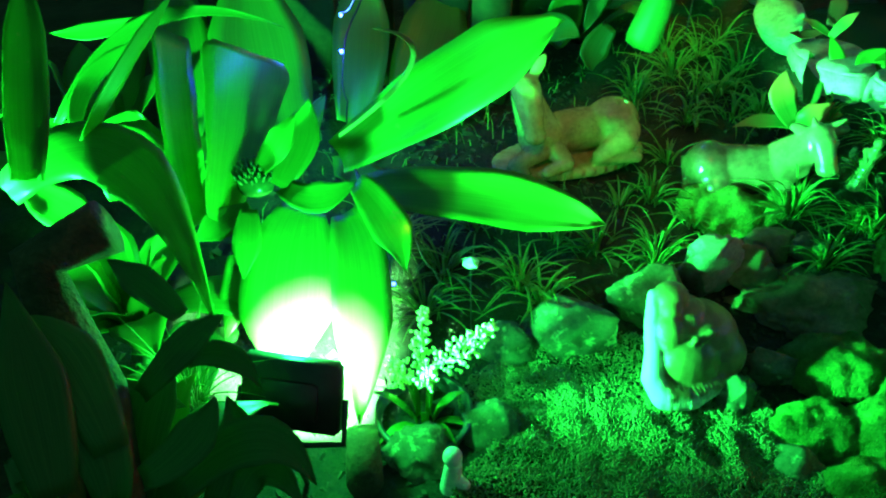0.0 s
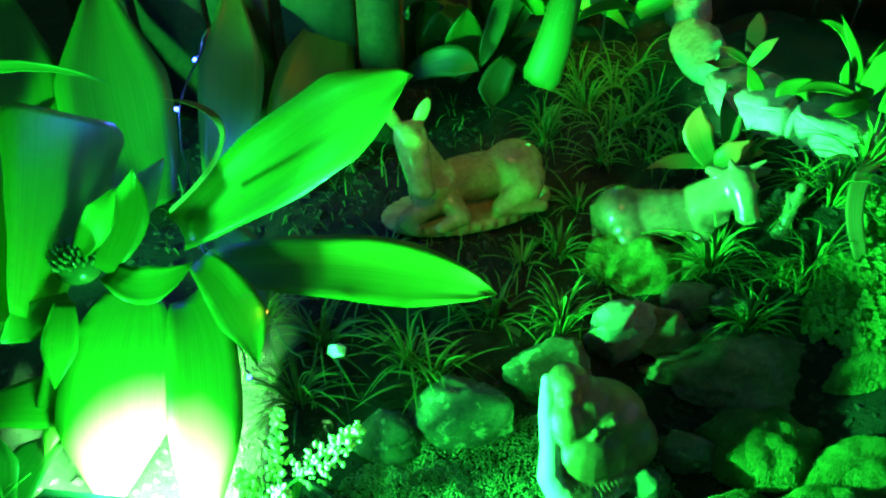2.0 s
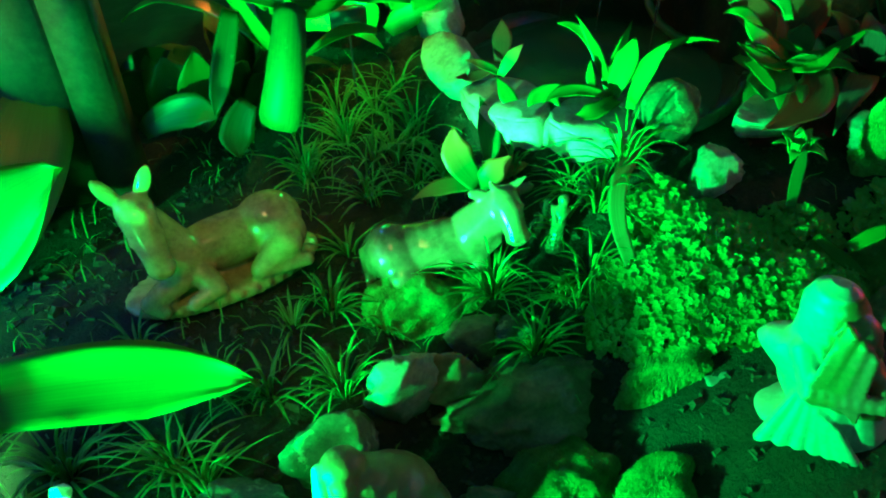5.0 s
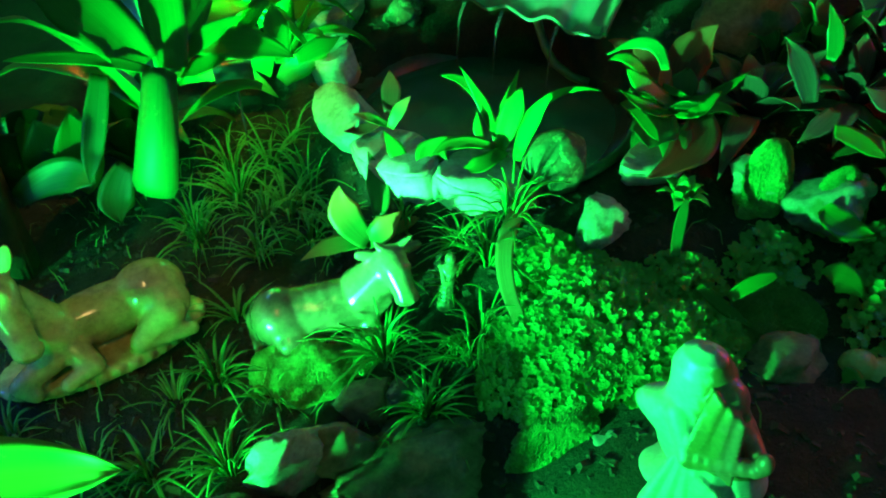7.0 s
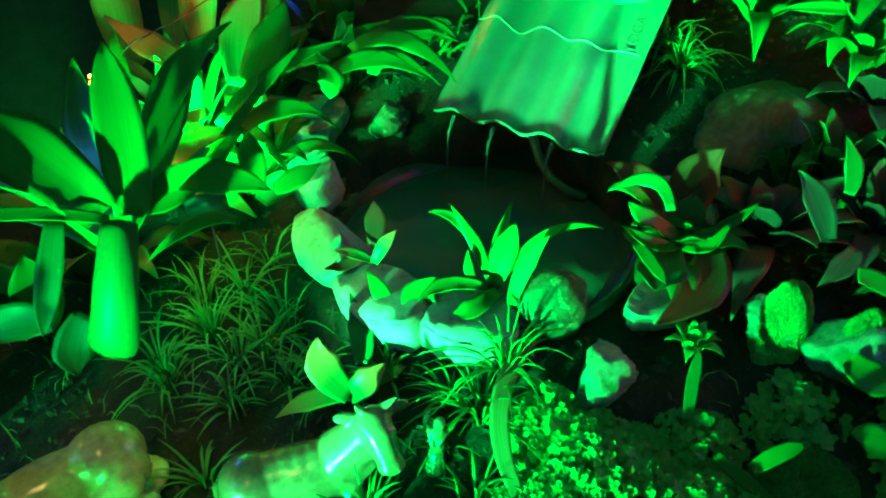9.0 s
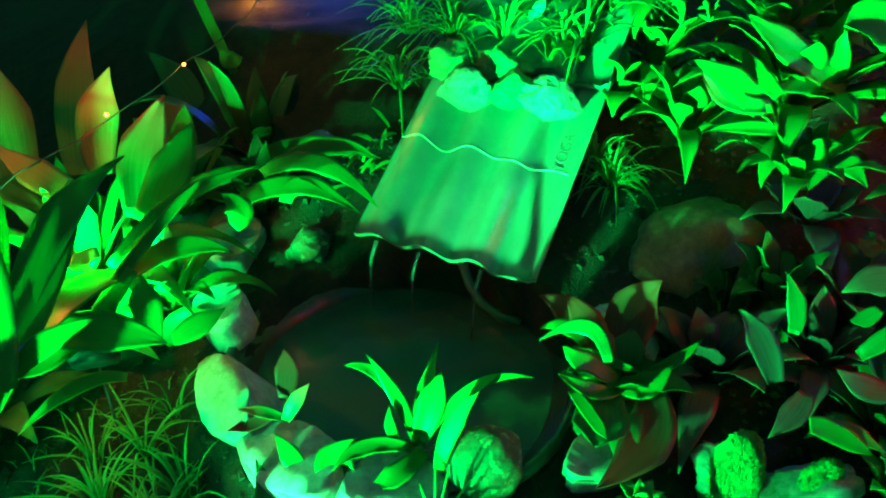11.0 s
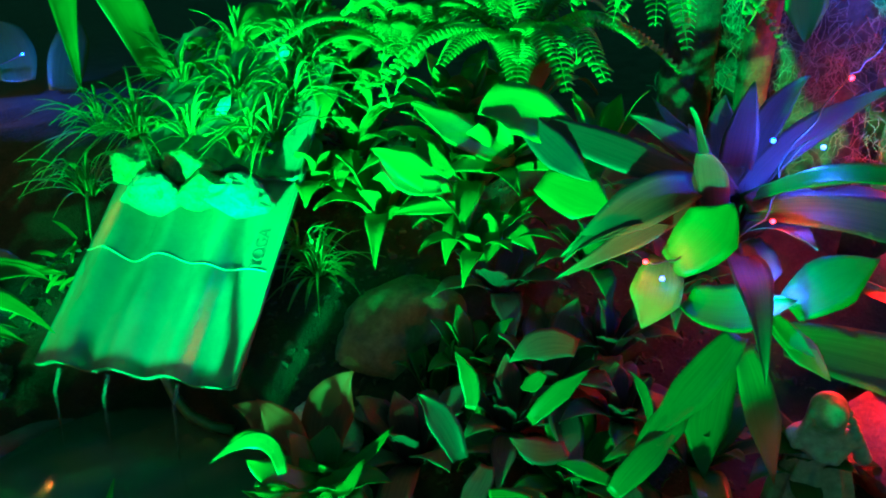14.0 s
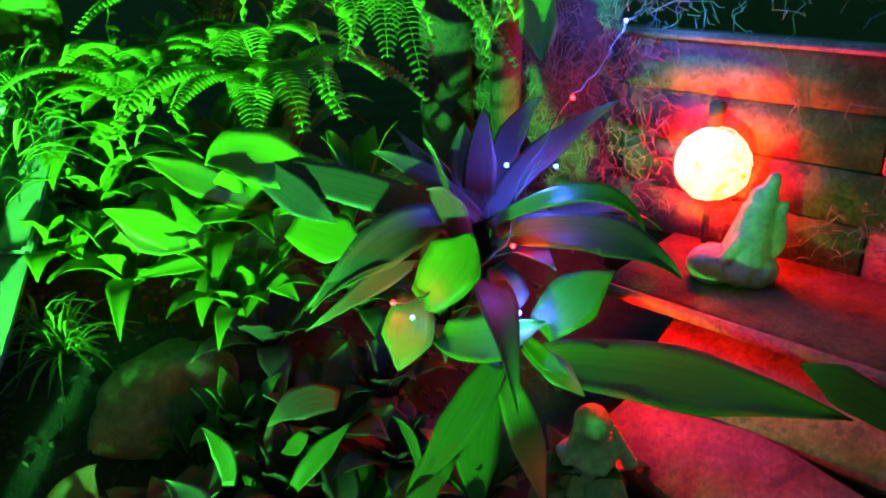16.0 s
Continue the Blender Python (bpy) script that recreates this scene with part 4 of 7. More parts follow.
# ---- bromeliads: the leaves that stand out, one by one ----
BR = "bromeliads"
giant = thing("bromeliad", "giant green bromeliad with broad floodlit strap leaves", "plant", BR)
front = thing("bromeliad", "dark unlit broad-leaved plant in front of the floodlight", "plant", BR)
cane = thing("bromeliad", "tall green bromeliad with arching and hanging strap leaves", "plant", BR)
sunset = thing("bromeliad", "dense green bromeliad clump with orange-tipped leaves by the pond", "plant", BR)
ember = thing("bromeliad", "small red and orange bromeliad on the pond rim", "plant", BR)
rosette_plant = thing("bromeliad", "bright upright rosette growing at the pond edge", "plant", BR)
blush = thing("bromeliad", "cup-shaped bromeliad with reddish upper leaves beside the pond", "plant", BR)
cowside = thing("bromeliad", "small bromeliad with orange-tipped pointed leaves behind the cow", "plant", BR)
emerald = thing("bromeliad", "bright green bromeliad clump with many pointed leaves", "plant", BR)
violet = thing("bromeliad", "large wine-dark bromeliad with long arching leaves", "plant", BR)
wayside = thing("bromeliad", "scattered narrow green leaves beside the path of stones", "plant", BR)
shade = thing("bromeliad", "shaded green leafy plant with scattered lit blades", "plant", BR)
leaf(giant, (-0.137, 0.947, 0.435), (0.021, 0.934, 0.555), (0.149, 0.893, 0.659), 0.101, (0.003, -0.638, 0.770), "broad", "leaf")
leaf(giant, (-0.128, 0.916, 0.490), (-0.023, 0.820, 0.639), (-0.061, 0.808, 0.686), 0.007, (0.041, -0.650, 0.759), "strap", "dry")
leaf(giant, (-0.108, 0.936, 0.390), (0.078, 0.947, 0.367), (0.245, 0.932, 0.329), 0.088, (-0.033, -0.561, 0.827), "broad", "leaf")
leaf(giant, (-0.325, 0.857, 0.386), (-0.351, 0.952, 0.485), (-0.374, 1.062, 0.570), 0.070, (0.638, -0.761, -0.119), "blunt", "leaf")
leaf(giant, (-0.288, 0.844, 0.401), (-0.272, 0.943, 0.472), (-0.257, 1.027, 0.556), 0.163, (0.587, -0.786, -0.195), "fan", "leaf")
leaf(giant, (-0.233, 0.928, 0.437), (-0.192, 0.976, 0.462), (-0.161, 1.027, 0.490), 0.047, (0.028, -0.969, 0.244), "lance", "leaf")
leaf(giant, (-0.352, 0.911, 0.373), (-0.420, 0.967, 0.411), (-0.478, 1.020, 0.446), 0.080, (0.401, -0.760, 0.512), "strap", "leaf")
leaf(giant, (-0.183, 0.889, 0.389), (-0.196, 0.803, 0.334), (-0.193, 0.694, 0.258), 0.128, (0.100, -0.781, 0.616), "broad", "leaf")
leaf(giant, (-0.127, 0.888, 0.386), (-0.101, 0.805, 0.333), (-0.097, 0.654, 0.223), 0.083, (0.356, -0.732, 0.580), "broad", "leaf")
leaf(giant, (-0.409, 0.816, 0.543), (-0.361, 0.850, 0.613), (-0.291, 0.894, 0.694), 0.023, (0.789, -0.610, -0.071), "strap", "leaf")
leaf(giant, (-0.505, 0.933, 0.498), (-0.389, 1.043, 0.595), (-0.210, 1.058, 0.576), 0.021, (0.385, -0.848, 0.366), "lance", "leaf")
leaf(giant, (-0.402, 1.042, 0.594), (-0.470, 1.032, 0.584), (-0.528, 1.029, 0.582), 0.024, (0.408, -0.751, 0.520), "lance", "leaf")
leaf(giant, (-0.466, 0.904, 0.509), (-0.453, 0.953, 0.552), (-0.388, 0.997, 0.587), 0.025, (0.453, -0.790, 0.414), "strap", "leaf")
leaf(giant, (-0.112, 0.919, 0.416), (-0.064, 0.872, 0.374), (-0.041, 0.817, 0.340), 0.058, (0.059, -0.540, 0.840), "lance", "leaf")
leaf(giant, (-0.209, 0.896, 0.422), (-0.154, 0.863, 0.428), (-0.104, 0.879, 0.446), 0.045, (0.123, -0.554, 0.823), "lance", "leaf")
leaf(giant, (-0.216, 0.896, 0.423), (-0.184, 0.928, 0.475), (-0.167, 0.947, 0.528), 0.053, (0.142, -0.591, 0.794), "lance", "leaf")
leaf(giant, (-0.237, 0.902, 0.446), (-0.206, 0.910, 0.485), (-0.186, 0.934, 0.514), 0.037, (0.159, -0.588, 0.793), "lance", "leaf")
leaf(giant, (-0.246, 0.852, 0.417), (-0.243, 0.808, 0.396), (-0.245, 0.770, 0.366), 0.038, (0.183, -0.513, 0.839), "lance", "leaf")
leaf(giant, (-0.248, 0.868, 0.405), (-0.287, 0.837, 0.401), (-0.317, 0.823, 0.385), 0.041, (0.208, -0.520, 0.828), "lance", "leaf")
leaf(giant, (-0.464, 0.766, 0.522), (-0.461, 0.828, 0.611), (-0.459, 0.904, 0.718), 0.048, (0.358, -0.568, 0.741), "strap", "leaf")
leaf(giant, (-0.507, 0.782, 0.495), (-0.365, 0.792, 0.536), (-0.248, 0.660, 0.406), 0.079, (0.289, -0.546, 0.786), "lance", "leaf")
leaf(giant, (-0.446, 0.956, 0.359), (-0.453, 0.999, 0.411), (-0.446, 1.039, 0.458), 0.100, (0.280, -0.553, 0.785), "strap", "leaf")
leaf(giant, (-0.546, 0.892, 0.425), (-0.502, 0.865, 0.407), (-0.425, 0.832, 0.397), 0.061, (0.326, -0.500, 0.802), "lance", "leaf")
leaf(giant, (-0.273, 0.844, 0.346), (-0.270, 0.802, 0.311), (-0.282, 0.755, 0.272), 0.046, (0.188, -0.476, 0.859), "lance", "leaf")
leaf(giant, (-0.270, 1.180, 0.304), (-0.330, 1.335, 0.412), (-0.374, 1.516, 0.553), 0.172, (0.252, -0.612, 0.750), "lance", "leaf")
leaf(giant, (-0.153, 1.207, 0.337), (-0.145, 1.350, 0.431), (-0.152, 1.513, 0.550), 0.102, (0.158, -0.642, 0.750), "lance", "leaf")
leaf(giant, (-0.062, 1.266, 0.329), (-0.019, 1.394, 0.407), (0.029, 1.599, 0.497), 0.126, (0.086, -0.651, 0.755), "lance", "leaf")
leaf(giant, (-0.448, 1.194, 0.320), (-0.478, 1.354, 0.435), (-0.548, 1.518, 0.555), 0.112, (0.320, -0.601, 0.732), "lance", "leaf")
leaf(giant, (-0.171, 1.076, 0.335), (-0.098, 1.049, 0.303), (-0.071, 0.891, 0.268), 0.065, (0.146, -0.526, 0.838), "lance", "leaf")

# Unlit look of these blades comes from the darkened leaf colour
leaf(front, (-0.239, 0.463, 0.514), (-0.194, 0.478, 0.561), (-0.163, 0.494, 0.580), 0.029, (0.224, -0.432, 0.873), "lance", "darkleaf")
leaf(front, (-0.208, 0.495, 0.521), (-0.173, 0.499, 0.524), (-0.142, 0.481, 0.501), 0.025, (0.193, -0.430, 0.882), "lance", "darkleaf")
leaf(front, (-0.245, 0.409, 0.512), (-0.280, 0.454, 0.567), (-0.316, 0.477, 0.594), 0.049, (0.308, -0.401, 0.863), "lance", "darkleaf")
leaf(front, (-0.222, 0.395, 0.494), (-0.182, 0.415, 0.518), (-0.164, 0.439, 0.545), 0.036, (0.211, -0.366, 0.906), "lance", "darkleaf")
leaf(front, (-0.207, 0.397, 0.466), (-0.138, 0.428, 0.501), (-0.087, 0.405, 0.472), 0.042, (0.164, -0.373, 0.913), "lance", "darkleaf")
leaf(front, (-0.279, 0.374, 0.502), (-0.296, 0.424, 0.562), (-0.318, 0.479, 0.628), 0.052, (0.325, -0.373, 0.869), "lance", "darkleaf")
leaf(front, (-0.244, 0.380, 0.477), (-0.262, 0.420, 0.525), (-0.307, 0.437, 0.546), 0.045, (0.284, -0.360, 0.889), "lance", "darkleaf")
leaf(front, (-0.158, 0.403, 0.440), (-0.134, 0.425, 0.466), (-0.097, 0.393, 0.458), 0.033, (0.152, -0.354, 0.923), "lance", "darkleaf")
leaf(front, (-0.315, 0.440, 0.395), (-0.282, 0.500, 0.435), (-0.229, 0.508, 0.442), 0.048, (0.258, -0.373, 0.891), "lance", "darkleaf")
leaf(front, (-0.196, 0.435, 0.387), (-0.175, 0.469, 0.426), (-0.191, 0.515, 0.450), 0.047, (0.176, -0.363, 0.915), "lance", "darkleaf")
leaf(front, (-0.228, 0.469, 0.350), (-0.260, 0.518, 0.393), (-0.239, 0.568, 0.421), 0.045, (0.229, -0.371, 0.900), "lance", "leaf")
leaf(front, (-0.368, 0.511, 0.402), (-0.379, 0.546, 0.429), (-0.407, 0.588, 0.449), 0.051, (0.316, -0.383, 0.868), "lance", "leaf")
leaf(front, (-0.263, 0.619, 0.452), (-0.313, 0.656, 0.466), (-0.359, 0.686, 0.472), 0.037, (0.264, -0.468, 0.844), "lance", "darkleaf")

# Three hanging blades, their shade put into the dark material
leaf(cane, (0.383, 1.320, 0.596), (0.361, 1.276, 0.531), (0.336, 1.268, 0.446), 0.060, (0.051, -0.616, 0.786), "blunt", "shadedleaf", -0.3)
leaf(cane, (0.307, 1.395, 0.571), (0.281, 1.366, 0.507), (0.255, 1.348, 0.440), 0.032, (0.098, -0.623, 0.776), "strap", "shadedleaf")
leaf(cane, (0.306, 1.370, 0.442), (0.279, 1.358, 0.398), (0.278, 1.345, 0.365), 0.052, (0.093, -0.579, 0.810), "lance", "shadedleaf")
leaf(cane, (0.375, 1.366, 0.566), (0.398, 1.509, 0.620), (0.422, 1.666, 0.708), 0.050, (0.022, -0.699, 0.715), "strap", "leaf")
leaf(cane, (0.395, 1.366, 0.575), (0.466, 1.494, 0.632), (0.514, 1.620, 0.692), 0.044, (-0.020, -0.701, 0.713), "strap", "leaf")
leaf(cane, (0.391, 1.365, 0.572), (0.451, 1.373, 0.609), (0.507, 1.368, 0.629), 0.028, (-0.012, -0.672, 0.740), "lance", "leaf")
leaf(cane, (0.372, 1.343, 0.587), (0.295, 1.334, 0.622), (0.215, 1.323, 0.638), 0.018, (0.098, -0.665, 0.740), "strap", "leaf")
leaf(cane, (0.367, 1.350, 0.592), (0.311, 1.371, 0.675), (0.245, 1.395, 0.739), 0.082, (0.087, -0.696, 0.713), "lance", "leaf")
leaf(cane, (0.212, 1.519, 0.433), (0.196, 1.525, 0.434), (0.152, 1.487, 0.366), 0.094, (0.131, -0.625, 0.770), "lance", "leaf")
leaf(cane, (0.202, 1.540, 0.454), (0.224, 1.526, 0.447), (0.259, 1.501, 0.432), 0.060, (0.117, -0.631, 0.767), "lance", "leaf")
leaf(cane, (0.399, 1.353, 0.581), (0.408, 1.405, 0.664), (0.413, 1.466, 0.758), 0.058, (0.098, -0.635, 0.766), "strap", "leaf")
leaf(cane, (0.427, 1.428, 0.596), (0.484, 1.541, 0.667), (0.582, 1.596, 0.718), 0.048, (0.036, -0.671, 0.741), "lance", "leaf")

leaf(sunset, (0.428, 1.938, 0.552), (0.423, 2.060, 0.634), (0.424, 2.173, 0.707), 0.085, (0.055, -0.727, 0.685), "lance", "tip")
leaf(sunset, (0.513, 1.967, 0.555), (0.540, 2.089, 0.659), (0.592, 2.201, 0.763), 0.065, (-0.002, -0.738, 0.674), "lance", "tip")
leaf(sunset, (0.552, 1.847, 0.595), (0.566, 1.948, 0.657), (0.604, 1.979, 0.729), 0.068, (-0.017, -0.725, 0.689), "lance", "tip")
leaf(sunset, (0.588, 1.695, 0.583), (0.617, 1.788, 0.644), (0.672, 1.867, 0.703), 0.073, (-0.048, -0.701, 0.712), "lance", "tip")
leaf(sunset, (0.591, 1.639, 0.598), (0.646, 1.708, 0.641), (0.695, 1.779, 0.683), 0.064, (-0.068, -0.687, 0.723), "lance", "leaf")
leaf(sunset, (0.509, 1.695, 0.627), (0.469, 1.783, 0.636), (0.405, 1.894, 0.662), 0.051, (0.038, -0.698, 0.715), "lance", "tip")
leaf(sunset, (0.533, 1.583, 0.571), (0.643, 1.634, 0.625), (0.772, 1.653, 0.643), 0.025, (-0.069, -0.669, 0.740), "lance", "leaf")
leaf(sunset, (0.775, 1.695, 0.612), (0.860, 1.666, 0.624), (0.927, 1.594, 0.562), 0.034, (-0.197, -0.655, 0.729), "lance", "leaf")
leaf(sunset, (0.789, 1.714, 0.611), (0.888, 1.690, 0.641), (0.948, 1.649, 0.620), 0.027, (-0.212, -0.662, 0.719), "lance", "leaf")
leaf(sunset, (0.547, 1.567, 0.558), (0.624, 1.556, 0.592), (0.691, 1.548, 0.568), 0.033, (-0.059, -0.641, 0.765), "lance", "leaf")
leaf(sunset, (0.503, 1.517, 0.549), (0.591, 1.552, 0.621), (0.675, 1.587, 0.672), 0.017, (-0.038, -0.653, 0.756), "strap", "leaf")
leaf(sunset, (0.561, 1.465, 0.510), (0.563, 1.494, 0.555), (0.566, 1.515, 0.588), 0.039, (-0.019, -0.612, 0.790), "lance", "leaf")
leaf(sunset, (0.418, 1.493, 0.553), (0.509, 1.454, 0.555), (0.576, 1.432, 0.529), 0.053, (0.018, -0.602, 0.798), "lance", "leaf")
leaf(sunset, (0.583, 1.458, 0.515), (0.617, 1.453, 0.530), (0.657, 1.466, 0.537), 0.033, (-0.056, -0.589, 0.806), "lance", "leaf")
leaf(sunset, (0.521, 1.442, 0.488), (0.462, 1.437, 0.498), (0.391, 1.420, 0.465), 0.021, (0.049, -0.572, 0.819), "lance", "leaf")
leaf(sunset, (0.523, 1.599, 0.588), (0.498, 1.601, 0.575), (0.514, 1.579, 0.572), 0.031, (0.023, -0.645, 0.764), "lance", "leaf")
leaf(sunset, (0.724, 1.643, 0.596), (0.792, 1.626, 0.617), (0.851, 1.590, 0.601), 0.034, (-0.161, -0.653, 0.740), "lance", "leaf")
leaf(sunset, (0.787, 1.614, 0.595), (0.823, 1.612, 0.616), (0.884, 1.560, 0.579), 0.033, (-0.181, -0.646, 0.741), "lance", "leaf")
leaf(sunset, (0.704, 1.603, 0.581), (0.717, 1.611, 0.602), (0.700, 1.633, 0.623), 0.042, (-0.116, -0.651, 0.750), "lance", "leaf")
leaf(sunset, (0.559, 1.521, 0.593), (0.444, 1.465, 0.529), (0.360, 1.477, 0.548), 0.028, (0.061, -0.592, 0.804), "lance", "leaf")

leaf(sunset, (0.571, 1.874, 0.469), (0.637, 1.933, 0.524), (0.694, 2.007, 0.572), 0.081, (-0.009, -0.913, 0.408), "lance", "leaf")
leaf(sunset, (0.651, 1.910, 0.502), (0.744, 1.875, 0.542), (0.834, 1.822, 0.550), 0.033, (-0.073, -0.786, 0.615), "lance", "leaf")
leaf(sunset, (0.814, 1.914, 0.547), (0.910, 1.866, 0.569), (1.001, 1.765, 0.566), 0.040, (-0.173, -0.781, 0.600), "lance", "leaf")
leaf(sunset, (0.567, 1.742, 0.469), (0.640, 1.712, 0.495), (0.699, 1.687, 0.494), 0.034, (-0.012, -0.873, 0.487), "lance", "leaf")
leaf(sunset, (0.575, 1.608, 0.411), (0.613, 1.601, 0.439), (0.658, 1.582, 0.455), 0.043, (0.009, -0.830, 0.558), "lance", "leaf")
leaf(sunset, (0.624, 2.170, 0.460), (0.699, 2.232, 0.529), (0.734, 2.291, 0.552), 0.081, (-0.043, -0.939, 0.340), "strap", "tip")
leaf(sunset, (0.401, 1.712, 0.402), (0.489, 1.688, 0.416), (0.565, 1.611, 0.380), 0.053, (0.054, -0.707, 0.705), "lance", "leaf")
leaf(sunset, (0.523, 1.773, 0.437), (0.554, 1.716, 0.413), (0.562, 1.662, 0.397), 0.054, (0.014, -0.847, 0.531), "lance", "leaf")
leaf(sunset, (0.584, 1.625, 0.417), (0.614, 1.627, 0.426), (0.655, 1.621, 0.430), 0.043, (-0.033, -0.831, 0.555), "lance", "leaf")
leaf(sunset, (0.430, 1.783, 0.414), (0.482, 1.872, 0.477), (0.577, 1.929, 0.524), 0.066, (-0.362, -0.879, 0.311), "lance", "leaf")
backing = thing("bromeliad", "dim tall leaves standing in the dark behind the pond", "plant", BR)
leaf(backing, (0.863, 2.266, 0.603), (0.839, 2.379, 0.716), (0.810, 2.513, 0.859), 0.024, (-0.115, -0.968, 0.222), "strap", "leaf")
leaf(backing, (0.879, 2.279, 0.640), (0.857, 2.274, 0.631), (0.844, 2.285, 0.657), 0.041, (-0.130, -0.951, 0.279), "lance", "leaf")
leaf(backing, (0.982, 2.388, 0.641), (1.015, 2.359, 0.649), (1.056, 2.346, 0.672), 0.039, (-0.207, -0.945, 0.254), "lance", "leaf")
# Darker leaf colour paints the gloom behind the pond
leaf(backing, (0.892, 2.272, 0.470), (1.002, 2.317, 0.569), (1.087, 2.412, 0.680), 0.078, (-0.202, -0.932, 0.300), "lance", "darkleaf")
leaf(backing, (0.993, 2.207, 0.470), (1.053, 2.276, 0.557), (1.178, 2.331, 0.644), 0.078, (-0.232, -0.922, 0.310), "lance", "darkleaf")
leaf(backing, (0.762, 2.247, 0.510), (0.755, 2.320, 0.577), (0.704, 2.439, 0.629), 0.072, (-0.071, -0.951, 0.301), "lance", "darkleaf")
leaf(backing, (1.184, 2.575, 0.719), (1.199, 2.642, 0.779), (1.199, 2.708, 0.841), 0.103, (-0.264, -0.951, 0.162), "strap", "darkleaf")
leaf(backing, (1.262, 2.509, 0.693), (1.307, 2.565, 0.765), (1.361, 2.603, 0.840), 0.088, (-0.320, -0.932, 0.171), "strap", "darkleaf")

leaf(ember, (0.685, 1.336, 0.439), (0.662, 1.343, 0.454), (0.634, 1.349, 0.464), 0.017, (-0.087, -0.520, 0.850), "lance", "tip")
leaf(ember, (0.687, 1.332, 0.436), (0.703, 1.331, 0.464), (0.724, 1.334, 0.482), 0.020, (-0.117, -0.517, 0.848), "lance", "tip")
leaf(ember, (0.696, 1.360, 0.445), (0.706, 1.377, 0.476), (0.710, 1.392, 0.501), 0.031, (-0.116, -0.538, 0.835), "lance", "red")
leaf(ember, (0.676, 1.342, 0.443), (0.647, 1.349, 0.434), (0.617, 1.342, 0.441), 0.019, (-0.075, -0.514, 0.854), "lance", "red")

leaf(rosette_plant, (0.823, 1.227, 0.426), (0.803, 1.273, 0.500), (0.759, 1.296, 0.525), 0.017, (-0.194, -0.500, 0.844), "strap", "leaf")
leaf(rosette_plant, (0.823, 1.227, 0.426), (0.811, 1.257, 0.482), (0.786, 1.292, 0.536), 0.018, (-0.199, -0.485, 0.852), "lance", "leaf")
leaf(rosette_plant, (0.823, 1.227, 0.426), (0.846, 1.237, 0.476), (0.870, 1.257, 0.502), 0.034, (-0.223, -0.469, 0.854), "lance", "leaf")
leaf(rosette_plant, (0.823, 1.170, 0.438), (0.846, 1.180, 0.486), (0.880, 1.179, 0.527), 0.023, (-0.233, -0.447, 0.864), "lance", "leaf")
leaf(rosette_plant, (0.831, 1.226, 0.430), (0.896, 1.218, 0.499), (0.961, 1.185, 0.512), 0.014, (-0.264, -0.463, 0.846), "lance", "leaf")
leaf(rosette_plant, (0.826, 1.234, 0.420), (0.852, 1.272, 0.456), (0.893, 1.312, 0.503), 0.022, (-0.219, -0.476, 0.852), "lance", "leaf")
leaf(rosette_plant, (0.801, 1.229, 0.435), (0.792, 1.237, 0.459), (0.797, 1.251, 0.483), 0.014, (-0.184, -0.469, 0.864), "lance", "leaf")
leaf(rosette_plant, (0.810, 1.215, 0.438), (0.758, 1.232, 0.449), (0.711, 1.222, 0.441), 0.022, (-0.161, -0.466, 0.870), "lance", "leaf")
leaf(rosette_plant, (0.822, 1.207, 0.435), (0.776, 1.189, 0.434), (0.743, 1.196, 0.423), 0.028, (-0.175, -0.438, 0.882), "lance", "leaf")

leaf(blush, (1.039, 1.239, 0.453), (1.066, 1.178, 0.458), (1.158, 1.168, 0.466), 0.025, (-0.359, -0.401, 0.843), "lance", "leaf")
leaf(blush, (1.060, 1.247, 0.479), (1.080, 1.203, 0.484), (1.118, 1.166, 0.473), 0.016, (-0.470, -0.534, 0.703), "lance", "leaf")
leaf(blush, (1.062, 1.194, 0.440), (1.037, 1.167, 0.422), (1.033, 1.140, 0.399), 0.044, (-0.557, -0.648, 0.519), "lance", "darkleaf")
leaf(blush, (1.094, 1.179, 0.459), (1.043, 1.189, 0.497), (1.014, 1.209, 0.526), 0.037, (-0.355, -0.423, 0.833), "lance", "leaf")
leaf(blush, (1.087, 1.172, 0.462), (1.037, 1.166, 0.478), (0.995, 1.189, 0.504), 0.025, (-0.351, -0.407, 0.844), "lance", "leaf")
leaf(blush, (1.087, 1.182, 0.459), (1.102, 1.148, 0.475), (1.140, 1.145, 0.495), 0.036, (-0.387, -0.385, 0.838), "lance", "leaf")
leaf(blush, (1.116, 1.208, 0.459), (1.163, 1.253, 0.500), (1.199, 1.244, 0.548), 0.070, (-0.405, -0.432, 0.806), "lance", "red")
leaf(blush, (1.090, 1.251, 0.467), (1.090, 1.296, 0.495), (1.061, 1.333, 0.512), 0.046, (-0.360, -0.462, 0.810), "lance", "red")
leaf(blush, (1.090, 1.224, 0.466), (1.097, 1.265, 0.493), (1.084, 1.306, 0.526), 0.048, (-0.369, -0.447, 0.815), "lance", "red")
leaf(blush, (1.059, 1.170, 0.460), (1.018, 1.126, 0.463), (0.996, 1.104, 0.454), 0.068, (-0.343, -0.385, 0.857), "lance", "darkleaf")
leaf(blush, (1.112, 1.146, 0.459), (1.064, 1.094, 0.445), (0.975, 1.071, 0.429), 0.062, (-0.367, -0.354, 0.860), "lance", "red")
leaf(blush, (1.079, 1.238, 0.479), (1.048, 1.251, 0.516), (1.017, 1.264, 0.514), 0.021, (-0.352, -0.458, 0.816), "lance", "leaf")
